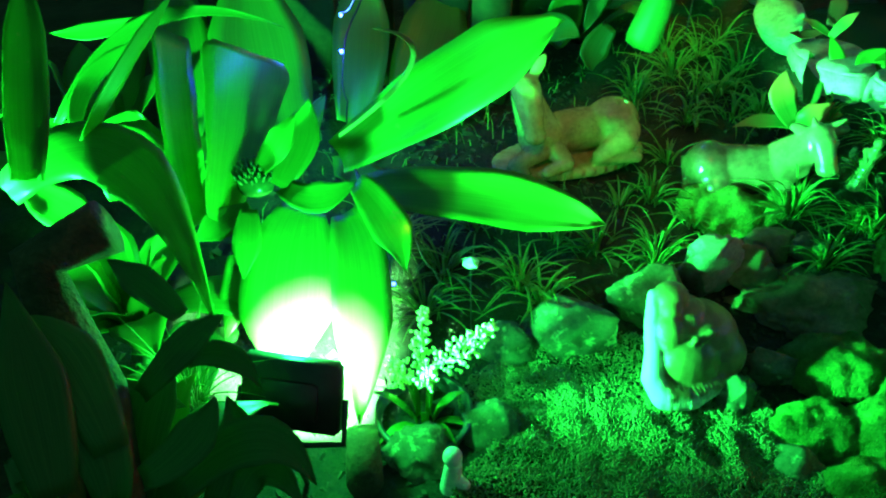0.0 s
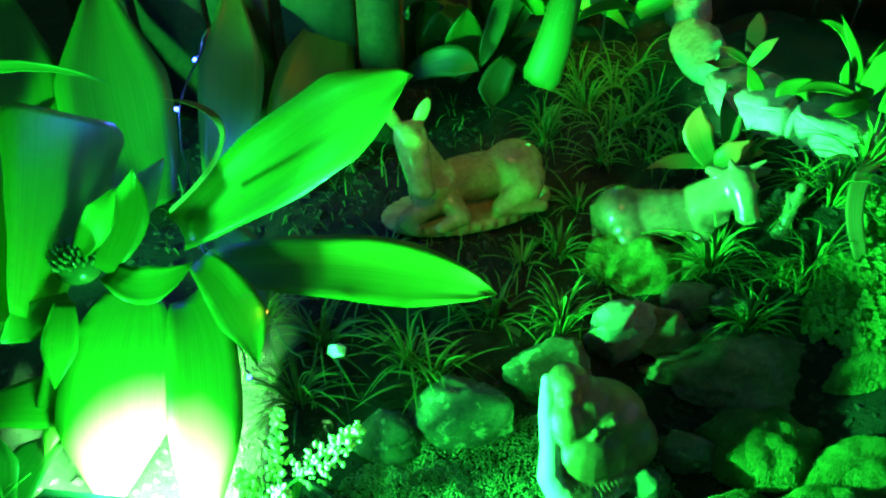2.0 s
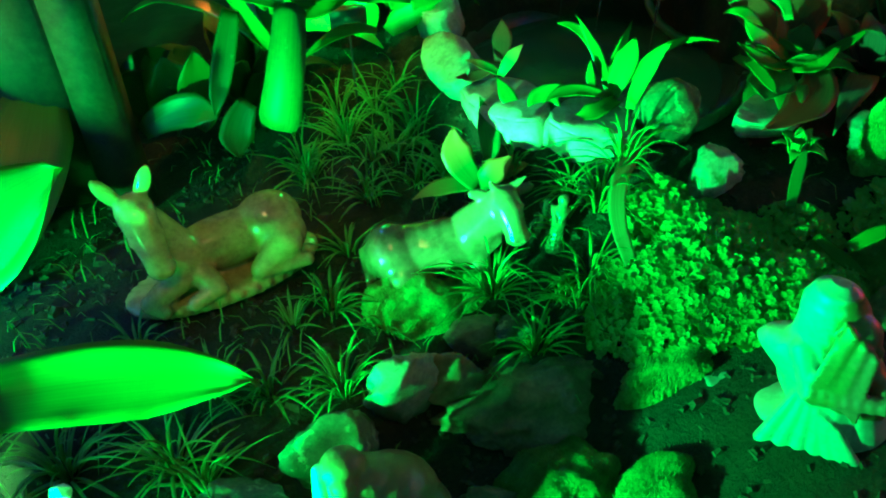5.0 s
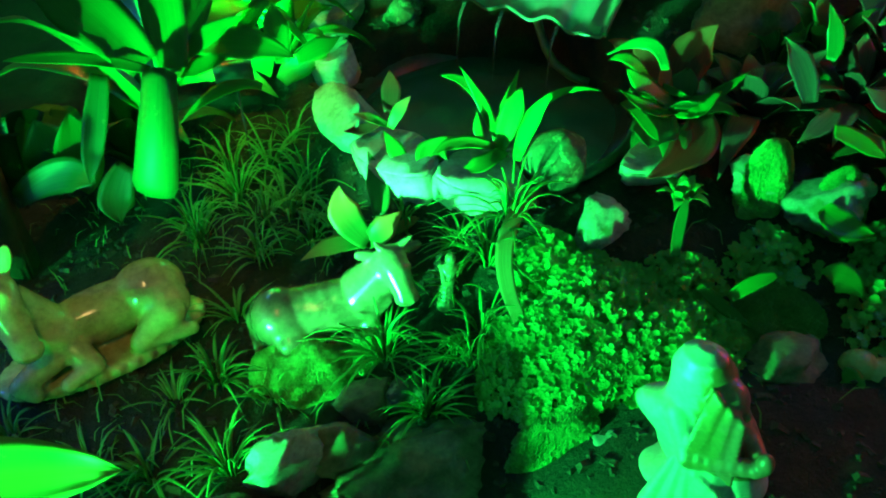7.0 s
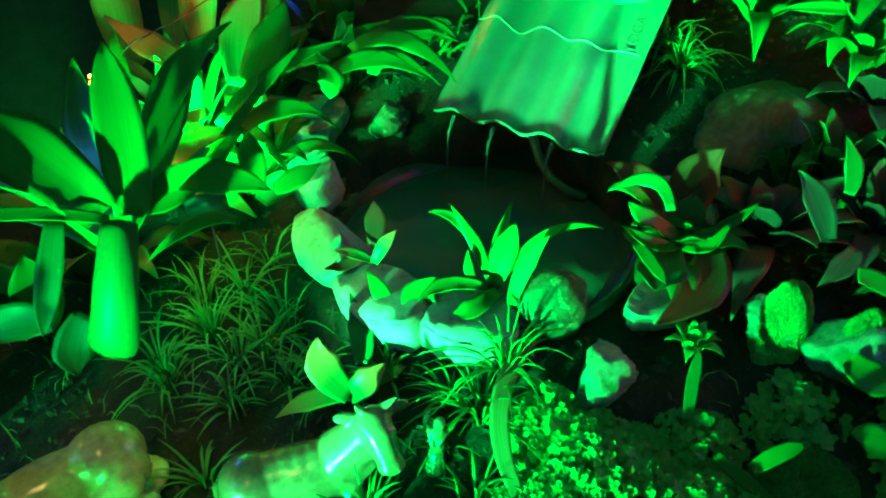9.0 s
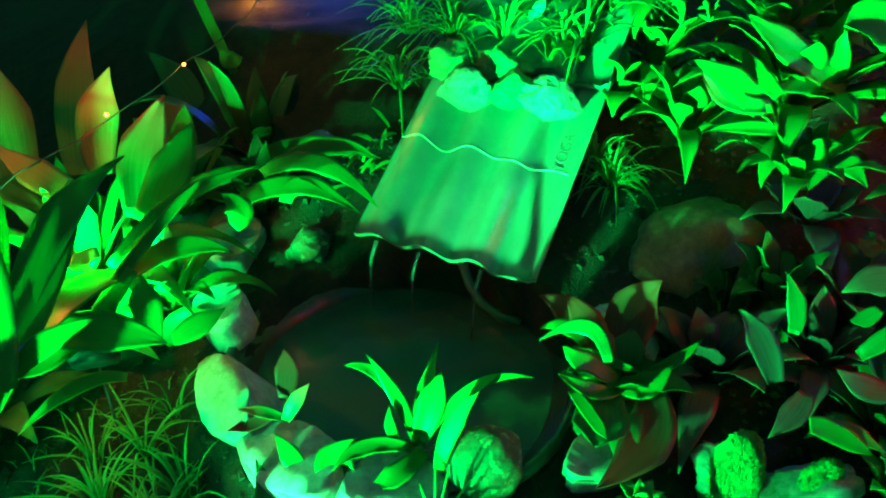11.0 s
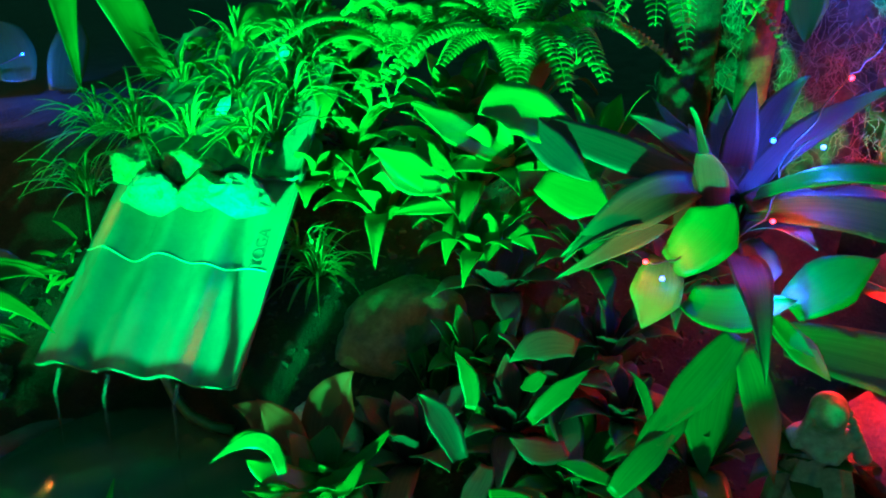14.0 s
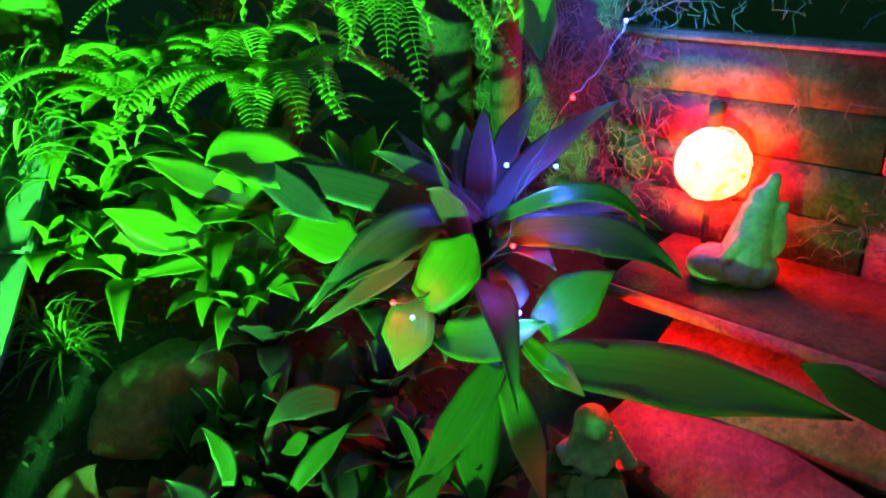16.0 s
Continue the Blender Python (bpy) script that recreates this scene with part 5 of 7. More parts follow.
leaf(blush, (1.121, 1.180, 0.458), (1.153, 1.158, 0.486), (1.197, 1.156, 0.510), 0.017, (-0.414, -0.385, 0.825), "lance", "leaf")
leaf(blush, (1.012, 1.178, 0.479), (1.009, 1.138, 0.475), (1.010, 1.103, 0.463), 0.018, (-0.339, -0.396, 0.853), "strap", "leaf")

leaf(cowside, (0.601, 1.187, 0.346), (0.575, 1.205, 0.391), (0.576, 1.223, 0.428), 0.046, (-0.194, -0.567, 0.801), "lance", "cup")
leaf(cowside, (0.601, 1.187, 0.346), (0.621, 1.177, 0.371), (0.653, 1.184, 0.388), 0.038, (-0.221, -0.545, 0.809), "lance", "cup")
leaf(cowside, (0.604, 1.194, 0.340), (0.553, 1.199, 0.347), (0.503, 1.199, 0.334), 0.027, (-0.176, -0.551, 0.816), "lance", "cup")
leaf(cowside, (0.613, 1.195, 0.343), (0.657, 1.195, 0.355), (0.685, 1.196, 0.364), 0.017, (-0.237, -0.540, 0.808), "lance", "cup")
leaf(cowside, (0.627, 1.213, 0.369), (0.638, 1.247, 0.396), (0.638, 1.290, 0.431), 0.034, (-0.226, -0.573, 0.788), "lance", "darkleaf")
leaf(cowside, (0.684, 1.253, 0.414), (0.676, 1.271, 0.434), (0.665, 1.294, 0.458), 0.025, (-0.249, -0.588, 0.770), "lance", "leaf")
leaf(cowside, (0.725, 1.224, 0.423), (0.720, 1.236, 0.436), (0.752, 1.244, 0.455), 0.050, (-0.279, -0.572, 0.772), "lance", "leaf")

leaf(emerald, (1.617, 1.357, 0.722), (1.524, 1.387, 0.787), (1.455, 1.418, 0.838), 0.056, (-0.515, -0.523, 0.679), "lance", "leaf")
leaf(emerald, (1.617, 1.357, 0.722), (1.544, 1.365, 0.733), (1.470, 1.369, 0.735), 0.033, (-0.514, -0.497, 0.699), "lance", "leaf")
leaf(emerald, (1.533, 1.170, 0.819), (1.475, 1.203, 0.864), (1.413, 1.227, 0.868), 0.080, (-0.570, -0.482, 0.665), "broad", "leaf")
leaf(emerald, (1.486, 1.216, 0.854), (1.492, 1.157, 0.814), (1.511, 1.106, 0.780), 0.048, (-0.573, -0.442, 0.690), "lance", "purple")
leaf(emerald, (1.479, 1.361, 0.690), (1.438, 1.398, 0.741), (1.395, 1.451, 0.770), 0.052, (-0.468, -0.536, 0.702), "lance", "leaf")
leaf(emerald, (1.523, 1.315, 0.673), (1.448, 1.354, 0.685), (1.377, 1.382, 0.683), 0.025, (-0.468, -0.503, 0.727), "lance", "leaf")
leaf(emerald, (1.523, 1.315, 0.673), (1.464, 1.324, 0.657), (1.420, 1.301, 0.612), 0.037, (-0.474, -0.480, 0.738), "lance", "leaf")
leaf(emerald, (1.514, 1.293, 0.673), (1.487, 1.268, 0.645), (1.457, 1.250, 0.623), 0.032, (-0.492, -0.449, 0.746), "lance", "leaf")
leaf(emerald, (1.507, 1.299, 0.673), (1.520, 1.250, 0.657), (1.521, 1.205, 0.632), 0.037, (-0.511, -0.437, 0.740), "lance", "leaf")
leaf(emerald, (1.531, 1.213, 0.749), (1.538, 1.145, 0.741), (1.549, 1.099, 0.728), 0.076, (-0.568, -0.405, 0.716), "lance", "leaf")
leaf(emerald, (1.617, 1.357, 0.722), (1.607, 1.364, 0.767), (1.608, 1.362, 0.810), 0.034, (-0.544, -0.489, 0.681), "lance", "leaf")
leaf(emerald, (1.623, 1.349, 0.718), (1.581, 1.377, 0.754), (1.553, 1.424, 0.792), 0.045, (-0.530, -0.498, 0.687), "lance", "leaf")
leaf(emerald, (1.605, 1.333, 0.716), (1.612, 1.257, 0.740), (1.608, 1.199, 0.734), 0.021, (-0.564, -0.439, 0.699), "lance", "leaf")
leaf(emerald, (1.464, 1.359, 0.713), (1.425, 1.396, 0.721), (1.401, 1.437, 0.754), 0.037, (-0.458, -0.533, 0.711), "lance", "tip")
leaf(emerald, (1.483, 1.354, 0.729), (1.478, 1.403, 0.755), (1.486, 1.440, 0.778), 0.036, (-0.486, -0.532, 0.693), "lance", "leaf")

leaf(violet, (1.629, 0.954, 0.766), (1.584, 0.801, 0.855), (1.526, 0.706, 0.849), 0.029, (-0.649, -0.281, 0.707), "lance", "leaf")
leaf(violet, (1.612, 0.935, 0.760), (1.604, 0.786, 0.800), (1.593, 0.683, 0.773), 0.054, (-0.632, -0.254, 0.732), "lance", "purple")
leaf(violet, (1.632, 0.955, 0.773), (1.748, 0.934, 0.837), (1.884, 0.876, 0.891), 0.041, (-0.653, -0.327, 0.683), "lance", "purple")
leaf(violet, (1.628, 0.962, 0.773), (1.684, 1.018, 0.826), (1.728, 1.049, 0.871), 0.048, (-0.610, -0.390, 0.690), "lance", "purple")
leaf(violet, (1.628, 0.962, 0.773), (1.622, 1.051, 0.826), (1.601, 1.120, 0.851), 0.032, (-0.581, -0.424, 0.694), "lance", "purple")
leaf(violet, (1.610, 0.994, 0.781), (1.548, 1.113, 0.818), (1.490, 1.225, 0.854), 0.054, (-0.532, -0.475, 0.701), "lance", "purple")
leaf(violet, (1.585, 0.995, 0.785), (1.502, 1.014, 0.780), (1.398, 1.061, 0.721), 0.064, (-0.527, -0.425, 0.736), "lance", "purple")
leaf(violet, (1.578, 0.991, 0.768), (1.496, 1.012, 0.741), (1.398, 1.070, 0.685), 0.034, (-0.510, -0.414, 0.754), "lance", "purple")
leaf(violet, (1.489, 0.962, 0.714), (1.511, 0.930, 0.763), (1.538, 0.918, 0.797), 0.075, (-0.547, -0.367, 0.752), "lance", "leaf")
leaf(violet, (1.489, 0.934, 0.680), (1.510, 0.883, 0.677), (1.565, 0.832, 0.689), 0.064, (-0.522, -0.314, 0.793), "lance", "leaf")
leaf(violet, (1.565, 0.839, 0.674), (1.593, 0.809, 0.713), (1.633, 0.775, 0.743), 0.068, (-0.584, -0.256, 0.770), "lance", "leaf")
leaf(violet, (1.496, 0.975, 0.719), (1.453, 0.956, 0.691), (1.431, 0.956, 0.650), 0.062, (-0.485, -0.377, 0.789), "lance", "tip")
leaf(violet, (1.552, 0.851, 0.665), (1.549, 0.822, 0.648), (1.549, 0.792, 0.634), 0.025, (-0.537, -0.260, 0.802), "lance", "leaf")
leaf(violet, (1.549, 0.850, 0.659), (1.552, 0.808, 0.635), (1.552, 0.770, 0.611), 0.034, (-0.535, -0.248, 0.807), "lance", "tip")
leaf(violet, (1.537, 0.883, 0.630), (1.468, 0.890, 0.585), (1.368, 0.908, 0.522), 0.049, (-0.465, -0.304, 0.832), "lance", "darkleaf")
leaf(violet, (1.536, 0.874, 0.617), (1.503, 0.823, 0.565), (1.471, 0.778, 0.497), 0.042, (-0.483, -0.251, 0.839), "lance", "tip")
leaf(violet, (1.536, 0.890, 0.612), (1.479, 0.877, 0.541), (1.438, 0.848, 0.479), 0.057, (-0.455, -0.283, 0.844), "lance", "darkleaf")
leaf(violet, (1.584, 0.843, 0.618), (1.664, 0.693, 0.598), (1.760, 0.498, 0.551), 0.088, (-0.574, -0.149, 0.805), "lance", "bronze")
leaf(violet, (1.765, 0.438, 0.559), (1.750, 0.511, 0.599), (1.737, 0.567, 0.623), 0.055, (-0.608, -0.023, 0.793), "lance", "bronze")
leaf(violet, (1.588, 0.913, 0.735), (1.568, 0.884, 0.712), (1.560, 0.876, 0.686), 0.049, (-0.559, -0.311, 0.768), "lance", "purple")
leaf(violet, (1.646, 0.964, 0.762), (1.736, 0.981, 0.850), (1.821, 0.973, 0.897), 0.039, (-0.643, -0.360, 0.675), "lance", "purple")
leaf(violet, (1.638, 0.977, 0.762), (1.666, 1.040, 0.795), (1.685, 1.139, 0.858), 0.039, (-0.588, -0.399, 0.704), "lance", "purple")
leaf(violet, (1.615, 0.937, 0.767), (1.628, 0.895, 0.787), (1.640, 0.838, 0.786), 0.043, (-0.609, -0.321, 0.725), "lance", "purple")

# Dark leaf materials put this plant's shade into its colour
leaf(shade, (1.304, 1.019, 0.539), (1.334, 1.002, 0.574), (1.375, 0.986, 0.600), 0.026, (-0.460, -0.331, 0.824), "lance", "darkleaf")
leaf(shade, (1.323, 0.973, 0.514), (1.289, 0.990, 0.519), (1.267, 1.018, 0.535), 0.035, (-0.422, -0.317, 0.849), "lance", "purple")
leaf(shade, (1.223, 1.059, 0.499), (1.220, 1.089, 0.543), (1.207, 1.120, 0.575), 0.037, (-0.378, -0.391, 0.839), "lance", "purple")
leaf(shade, (1.258, 1.077, 0.549), (1.268, 1.090, 0.581), (1.258, 1.108, 0.620), 0.024, (-0.415, -0.394, 0.820), "lance", "darkleaf")
leaf(shade, (1.338, 0.917, 0.490), (1.318, 0.942, 0.505), (1.295, 0.966, 0.512), 0.023, (-0.438, -0.281, 0.854), "lance", "darkleaf")
leaf(shade, (1.405, 0.912, 0.545), (1.418, 0.934, 0.573), (1.419, 0.960, 0.592), 0.013, (-0.508, -0.276, 0.816), "lance", "darkleaf")
leaf(shade, (1.349, 1.039, 0.581), (1.333, 1.043, 0.569), (1.320, 1.052, 0.565), 0.022, (-0.451, -0.353, 0.820), "lance", "darkleaf")
leaf(shade, (1.242, 0.990, 0.482), (1.261, 0.970, 0.476), (1.283, 0.942, 0.460), 0.023, (-0.397, -0.299, 0.868), "lance", "darkleaf")
leaf(shade, (1.242, 1.029, 0.499), (1.212, 1.018, 0.488), (1.170, 1.013, 0.472), 0.030, (-0.368, -0.337, 0.866), "lance", "purple")
leaf(shade, (1.398, 1.026, 0.602), (1.366, 1.056, 0.608), (1.326, 1.076, 0.589), 0.044, (-0.477, -0.364, 0.800), "lance", "purple")
leaf(shade, (1.374, 0.902, 0.512), (1.412, 0.894, 0.548), (1.465, 0.892, 0.567), 0.041, (-0.502, -0.247, 0.829), "lance", "darkleaf")
leaf(shade, (1.321, 0.901, 0.490), (1.364, 0.890, 0.525), (1.428, 0.881, 0.548), 0.033, (-0.474, -0.247, 0.845), "lance", "darkleaf")
leaf(shade, (1.016, 1.124, 0.560), (1.015, 1.168, 0.581), (0.963, 1.188, 0.565), 0.020, (-0.394, -0.527, 0.753), "lance", "darkleaf")

leaf(wayside, (0.983, 0.880, 0.362), (1.010, 0.874, 0.383), (1.043, 0.868, 0.391), 0.019, (-0.392, -0.328, 0.859), "strap", "leaf")
leaf(wayside, (0.957, 0.909, 0.369), (0.974, 0.876, 0.354), (0.999, 0.841, 0.337), 0.018, (-0.364, -0.327, 0.872), "lance", "leaf")
leaf(wayside, (0.967, 0.915, 0.365), (0.943, 0.894, 0.344), (0.922, 0.867, 0.319), 0.013, (-0.343, -0.338, 0.876), "lance", "leaf")
leaf(wayside, (1.172, 0.942, 0.408), (1.195, 0.918, 0.389), (1.233, 0.894, 0.377), 0.045, (-0.468, -0.324, 0.822), "lance", "leaf")
leaf(wayside, (1.135, 0.870, 0.352), (1.147, 0.857, 0.359), (1.160, 0.826, 0.343), 0.043, (-0.449, -0.293, 0.844), "lance", "leaf")
leaf(wayside, (1.211, 0.995, 0.490), (1.236, 0.978, 0.481), (1.268, 0.948, 0.459), 0.027, (-0.502, -0.367, 0.783), "strap", "leaf")
leaf(wayside, (1.060, 0.752, 0.323), (1.066, 0.741, 0.312), (1.056, 0.722, 0.300), 0.030, (-0.413, -0.228, 0.882), "lance", "leaf")
leaf(wayside, (0.953, 0.959, 0.380), (0.976, 0.987, 0.407), (1.000, 1.010, 0.430), 0.016, (-0.364, -0.399, 0.842), "strap", "darkleaf")

for i, (x, y, z, n, ln, w, mat, label) in enumerate((
        (1.02, 1.045, 0.40, 16, 0.045, 0.016, "clover", "small green succulent rosette on a short stem"),
        (0.68, 1.98, 0.44, 12, 0.26, 0.05, "leaf", "leafy green bromeliad behind the pond"),
        (0.60, 1.66, 0.44, 12, 0.18, 0.04, "leaf", "leafy green bromeliad on the pond bank"),
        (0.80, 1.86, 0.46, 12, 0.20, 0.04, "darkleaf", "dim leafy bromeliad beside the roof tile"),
        (1.30, 0.93, 0.40, 12, 0.07, 0.02, "clover", "small leafy plant between pale stones"))):
    rosette(thing("bromeliad", label, "plant", BR), (x, y, z), n, ln, w, 15, 75, 80 + i, mat)
low = thing("bromeliad", "low broad-leaved bromeliad below the giant one", "plant", BR)
rosette(low, (-0.31, 0.66, 0.24), 12, 0.17, 0.06, 10, 65, 33, "darkleaf", (80, 280))
rosette(low, (-0.42, 0.80, 0.26), 10, 0.22, 0.07, 15, 70, 34, "leaf")
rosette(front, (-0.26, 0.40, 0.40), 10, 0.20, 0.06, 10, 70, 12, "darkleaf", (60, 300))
rosette(cane, (0.36, 1.42, 0.50), 6, 0.32, 0.06, 20, 75, 13, "leaf", (40, 250))
rosette(sunset, (0.50, 1.78, 0.45), 16, 0.28, 0.05, 15, 75, 14, "leaf")
rosette(blush, (1.10, 1.19, 0.43), 8, 0.14, 0.05, 10, 60, 15, "darkleaf")
rosette(emerald, (1.60, 1.42, 0.66), 18, 0.26, 0.05, 10, 70, 16, "leaf")
rosette(emerald, (1.45, 1.50, 0.62), 16, 0.20, 0.045, 10, 65, 17, "leaf")
rosette(emerald, (1.50, 1.30, 0.60), 16, 0.17, 0.036, 15, 70, 27, "leaf")
rosette(emerald, (1.72, 1.25, 0.72), 14, 0.20, 0.04, 10, 65, 28, "leaf")
rosette(emerald, (1.52, 1.66, 0.68), 14, 0.20, 0.045, 10, 70, 29, "leaf")
rosette(emerald, (1.57, 1.77, 0.78), 16, 0.22, 0.07, 5, 65, 41, "leaf")
rosette(emerald, (1.68, 1.55, 0.74), 18, 0.20, 0.06, 5, 65, 42, "leaf")
rosette(emerald, (1.40, 1.62, 0.66), 12, 0.13, 0.05, 10, 60, 43, "leaf")
rosette(emerald, (1.80, 1.75, 0.86), 14, 0.20, 0.05, 5, 65, 44, "leaf")
leaf(emerald, (1.66, 2.02, 0.86), (1.64, 1.99, 0.98), (1.60, 1.98, 1.10), 0.13, (-0.6, -0.7, 0.4), "broad", "leaf")
leaf(emerald, (1.42, 2.30, 0.74), (1.285, 2.33, 1.06), (1.215, 2.212, 0.75), 0.12, (-0.2, -0.8, 0.5), "lance", "leaf")
leaf(emerald, (1.60, 1.90, 0.84), (1.48, 1.86, 0.92), (1.38, 1.84, 0.86), 0.08, (-0.3, -0.5, 0.8), "broad", "leaf")
rosette(violet, (1.64, 0.98, 0.68), 14, 0.30, 0.05, 5, 75, 18, "purple")
rosette(shade, (1.38, 1.00, 0.40), 12, 0.16, 0.04, 10, 50, 19, "darkleaf")
rosette(shade, (1.24, 1.17, 0.42), 12, 0.17, 0.05, 5, 60, 51, "purple")
rosette(shade, (1.46, 1.12, 0.46), 14, 0.19, 0.055, 5, 55, 52, "purple")
rosette(shade, (1.33, 0.86, 0.40), 12, 0.16, 0.05, 5, 55, 53, "purple")
rosette(shade, (1.52, 1.28, 0.54), 10, 0.15, 0.05, 5, 45, 54, "purple")
for i, (x, y, z) in enumerate(((1.40, 1.22, 0.47), (1.55, 1.08, 0.50), (1.36, 1.10, 0.45), (1.63, 1.18, 0.58), (1.48, 1.00, 0.46), (1.68, 1.06, 0.56), (1.60, 0.80, 0.42))):
    rosette(thing("bromeliad", "low wine-dark bromeliad in the shade of larger ones", "plant", BR), (x, y, z), 13, 0.13, 0.038, 10, 70, 300 + i, "purple" if i % 3 else "darkleaf")
rosette(shade, (1.52, 0.90, 0.42), 10, 0.20, 0.045, 15, 60, 20, "darkleaf")

# ---- back planting and the far side of the bank ----
for i, (x, y, z, n, ln, w, mat, label) in enumerate((
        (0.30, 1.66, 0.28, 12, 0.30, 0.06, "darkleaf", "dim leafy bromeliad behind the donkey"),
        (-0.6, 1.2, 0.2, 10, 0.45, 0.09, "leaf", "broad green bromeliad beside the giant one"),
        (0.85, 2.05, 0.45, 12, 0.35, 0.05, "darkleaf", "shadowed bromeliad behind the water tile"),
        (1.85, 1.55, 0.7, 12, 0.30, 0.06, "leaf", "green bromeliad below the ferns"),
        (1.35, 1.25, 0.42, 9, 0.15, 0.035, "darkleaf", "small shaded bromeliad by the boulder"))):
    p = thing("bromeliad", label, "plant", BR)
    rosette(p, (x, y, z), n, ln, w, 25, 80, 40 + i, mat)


dimleaves = thing("broad_leaved_plant", "dim plant with broad rounded leaves beside the wooden post", "plant")
leaf(dimleaves, (0.110, 1.530, 0.333), (0.097, 1.547, 0.396), (0.102, 1.541, 0.469), 0.066, (0.125, -0.896, 0.427), "broad", "darkleaf")
leaf(dimleaves, (0.178, 1.522, 0.343), (0.152, 1.533, 0.395), (0.119, 1.518, 0.447), 0.076, (0.087, -0.897, 0.433), "broad", "darkleaf")
leaf(dimleaves, (0.198, 1.499, 0.352), (0.199, 1.502, 0.403), (0.191, 1.498, 0.475), 0.084, (0.054, -0.897, 0.439), "broad", "darkleaf")
leaf(dimleaves, (0.216, 1.482, 0.353), (0.235, 1.483, 0.406), (0.241, 1.472, 0.489), 0.069, (0.027, -0.896, 0.442), "broad", "leaf")
leaf(dimleaves, (0.138, 1.454, 0.376), (0.206, 1.439, 0.409), (0.256, 1.399, 0.407), 0.054, (0.050, -0.889, 0.455), "broad", "darkleaf")
leaf(dimleaves, (0.089, 1.533, 0.362), (0.142, 1.551, 0.429), (0.205, 1.520, 0.473), 0.052, (0.094, -0.908, 0.408), "broad", "darkleaf")


# ---- grass tufts ----
def tuft(at, count, length, width, seed, spread=70, label="tuft of thin arching grass blades", droop=0.5):
    r = random.Random(seed)
    verts, faces, uvs = [], [], []
    at = Vector(at)
    for i in range(count):
        yaw, rise = r.uniform(0, 2 * math.pi), radians(r.uniform(90 - spread, 88))
        ln = length * r.uniform(0.6, 1.15)
        out = Vector((math.cos(yaw), math.sin(yaw), 0))
        b = at + out * r.uniform(0, 0.012)
        m = b + out * ln * 0.5 * math.cos(rise) + Vector((0, 0, ln * 0.5 * math.sin(rise) + 0.06 * ln))
        t = b + out * ln * (math.cos(rise) + 0.25) * 0.9 + Vector((0, 0, ln * (math.sin(rise) - droop * r.uniform(0.2, 1))))
        v, f, uv = blade(b, m, t, width * r.uniform(0.7, 1.2), Vector((r.uniform(-.3, .3), r.uniform(-.3, .3), 1)), "lance", 7, 2, 0.2, 0.0, 0.0005)
        k = len(verts)
        verts += v
        faces += [tuple(k + q for q in fc) for fc in f]
        uvs += uv
    return tagged(piece("grass_tuft", verts, faces, "grass", uvs=uvs), label, "grass", "grass tufts")


TUFTS = [(0.60, 1.25, .06, 16), (0.16, 0.90, .10, 30), (0.356, 1.093, .08, 30), (0.344, 0.974, .105, 34), (0.575, 1.05, .115, 44), (0.676, 0.985, .085, 30), (0.454, 1.295, .085, 28), (0.375, 1.37, .09, 30),
         (0.535, 1.29, .08, 24), (0.745, 1.09, .10, 40), (0.006, 0.962, .11, 44), (0.129, 0.936, .11, 44), (0.254, 0.998, .08, 26), (-0.08, 0.99, .12, 40)]
for i, (x, y, ln, n) in enumerate(TUFTS):
    tuft((x, y, ground_at(x, y) - 0.004), n, ln, 0.0042, 100 + i)
for i, (x, y, ln, n) in enumerate([(0.40, 1.19, .07, 22), (0.06, 1.04, .09, 30), (0.19, 1.02, .08, 26), (-0.02, 0.88, .10, 40), (0.42, 1.05, .07, 24), (0.30, 1.08, .06, 20),
                                   (0.371, 1.405, .10, 30), (0.514, 1.349, .10, 34), (0.58, 1.277, .09, 30), (0.45, 1.42, .11, 34), (0.62, 1.16, .07, 20), (0.10, 1.10, .07, 24), (0.79, 1.115, .11, 40), (0.70, 1.01, .08, 30),
                                   (0.72, 1.13, .07, 26), (0.66, 1.20, .06, 24), (0.60, 0.955, .09, 34), (0.69, 1.09, .05, 20), (0.66, 1.0, .06, 20),
                                   (0.515, 1.48, .12, 20), (0.555, 1.36, .12, 22), (0.48, 1.35, .10, 18), (0.565, 1.53, .10, 16), (0.58, 1.265, .09, 18), (0.45, 1.50, .11, 16)]):
    tuft((x, y, ground_at(x, y) - 0.004), n, ln, 0.0038, 130 + i)
tuft((-0.27, 0.60, 0.33), 40, 0.12, 0.0025, 155, 60, "dry thin stalks standing by the dark branch", 0.2)
SPIDER = "spiky grass-like plant crowded behind the roof tile"
for i, (x, y, z, ln, n) in enumerate([(1.10, 1.90, .64, .13, 40), (1.25, 1.93, .70, .14, 44), (1.42, 1.76, .73, .12, 40), (1.335, 1.535, .53, .11, 60),
                                      (1.19, 2.05, .70, .15, 40), (1.40, 2.0, .78, .14, 40), (1.55, 1.92, .80, .14, 36), (1.33, 1.58, .57, .08, 30)]):
    tuft((x, y, z), n, ln, 0.0056, 160 + i, 85, SPIDER, 0.7)


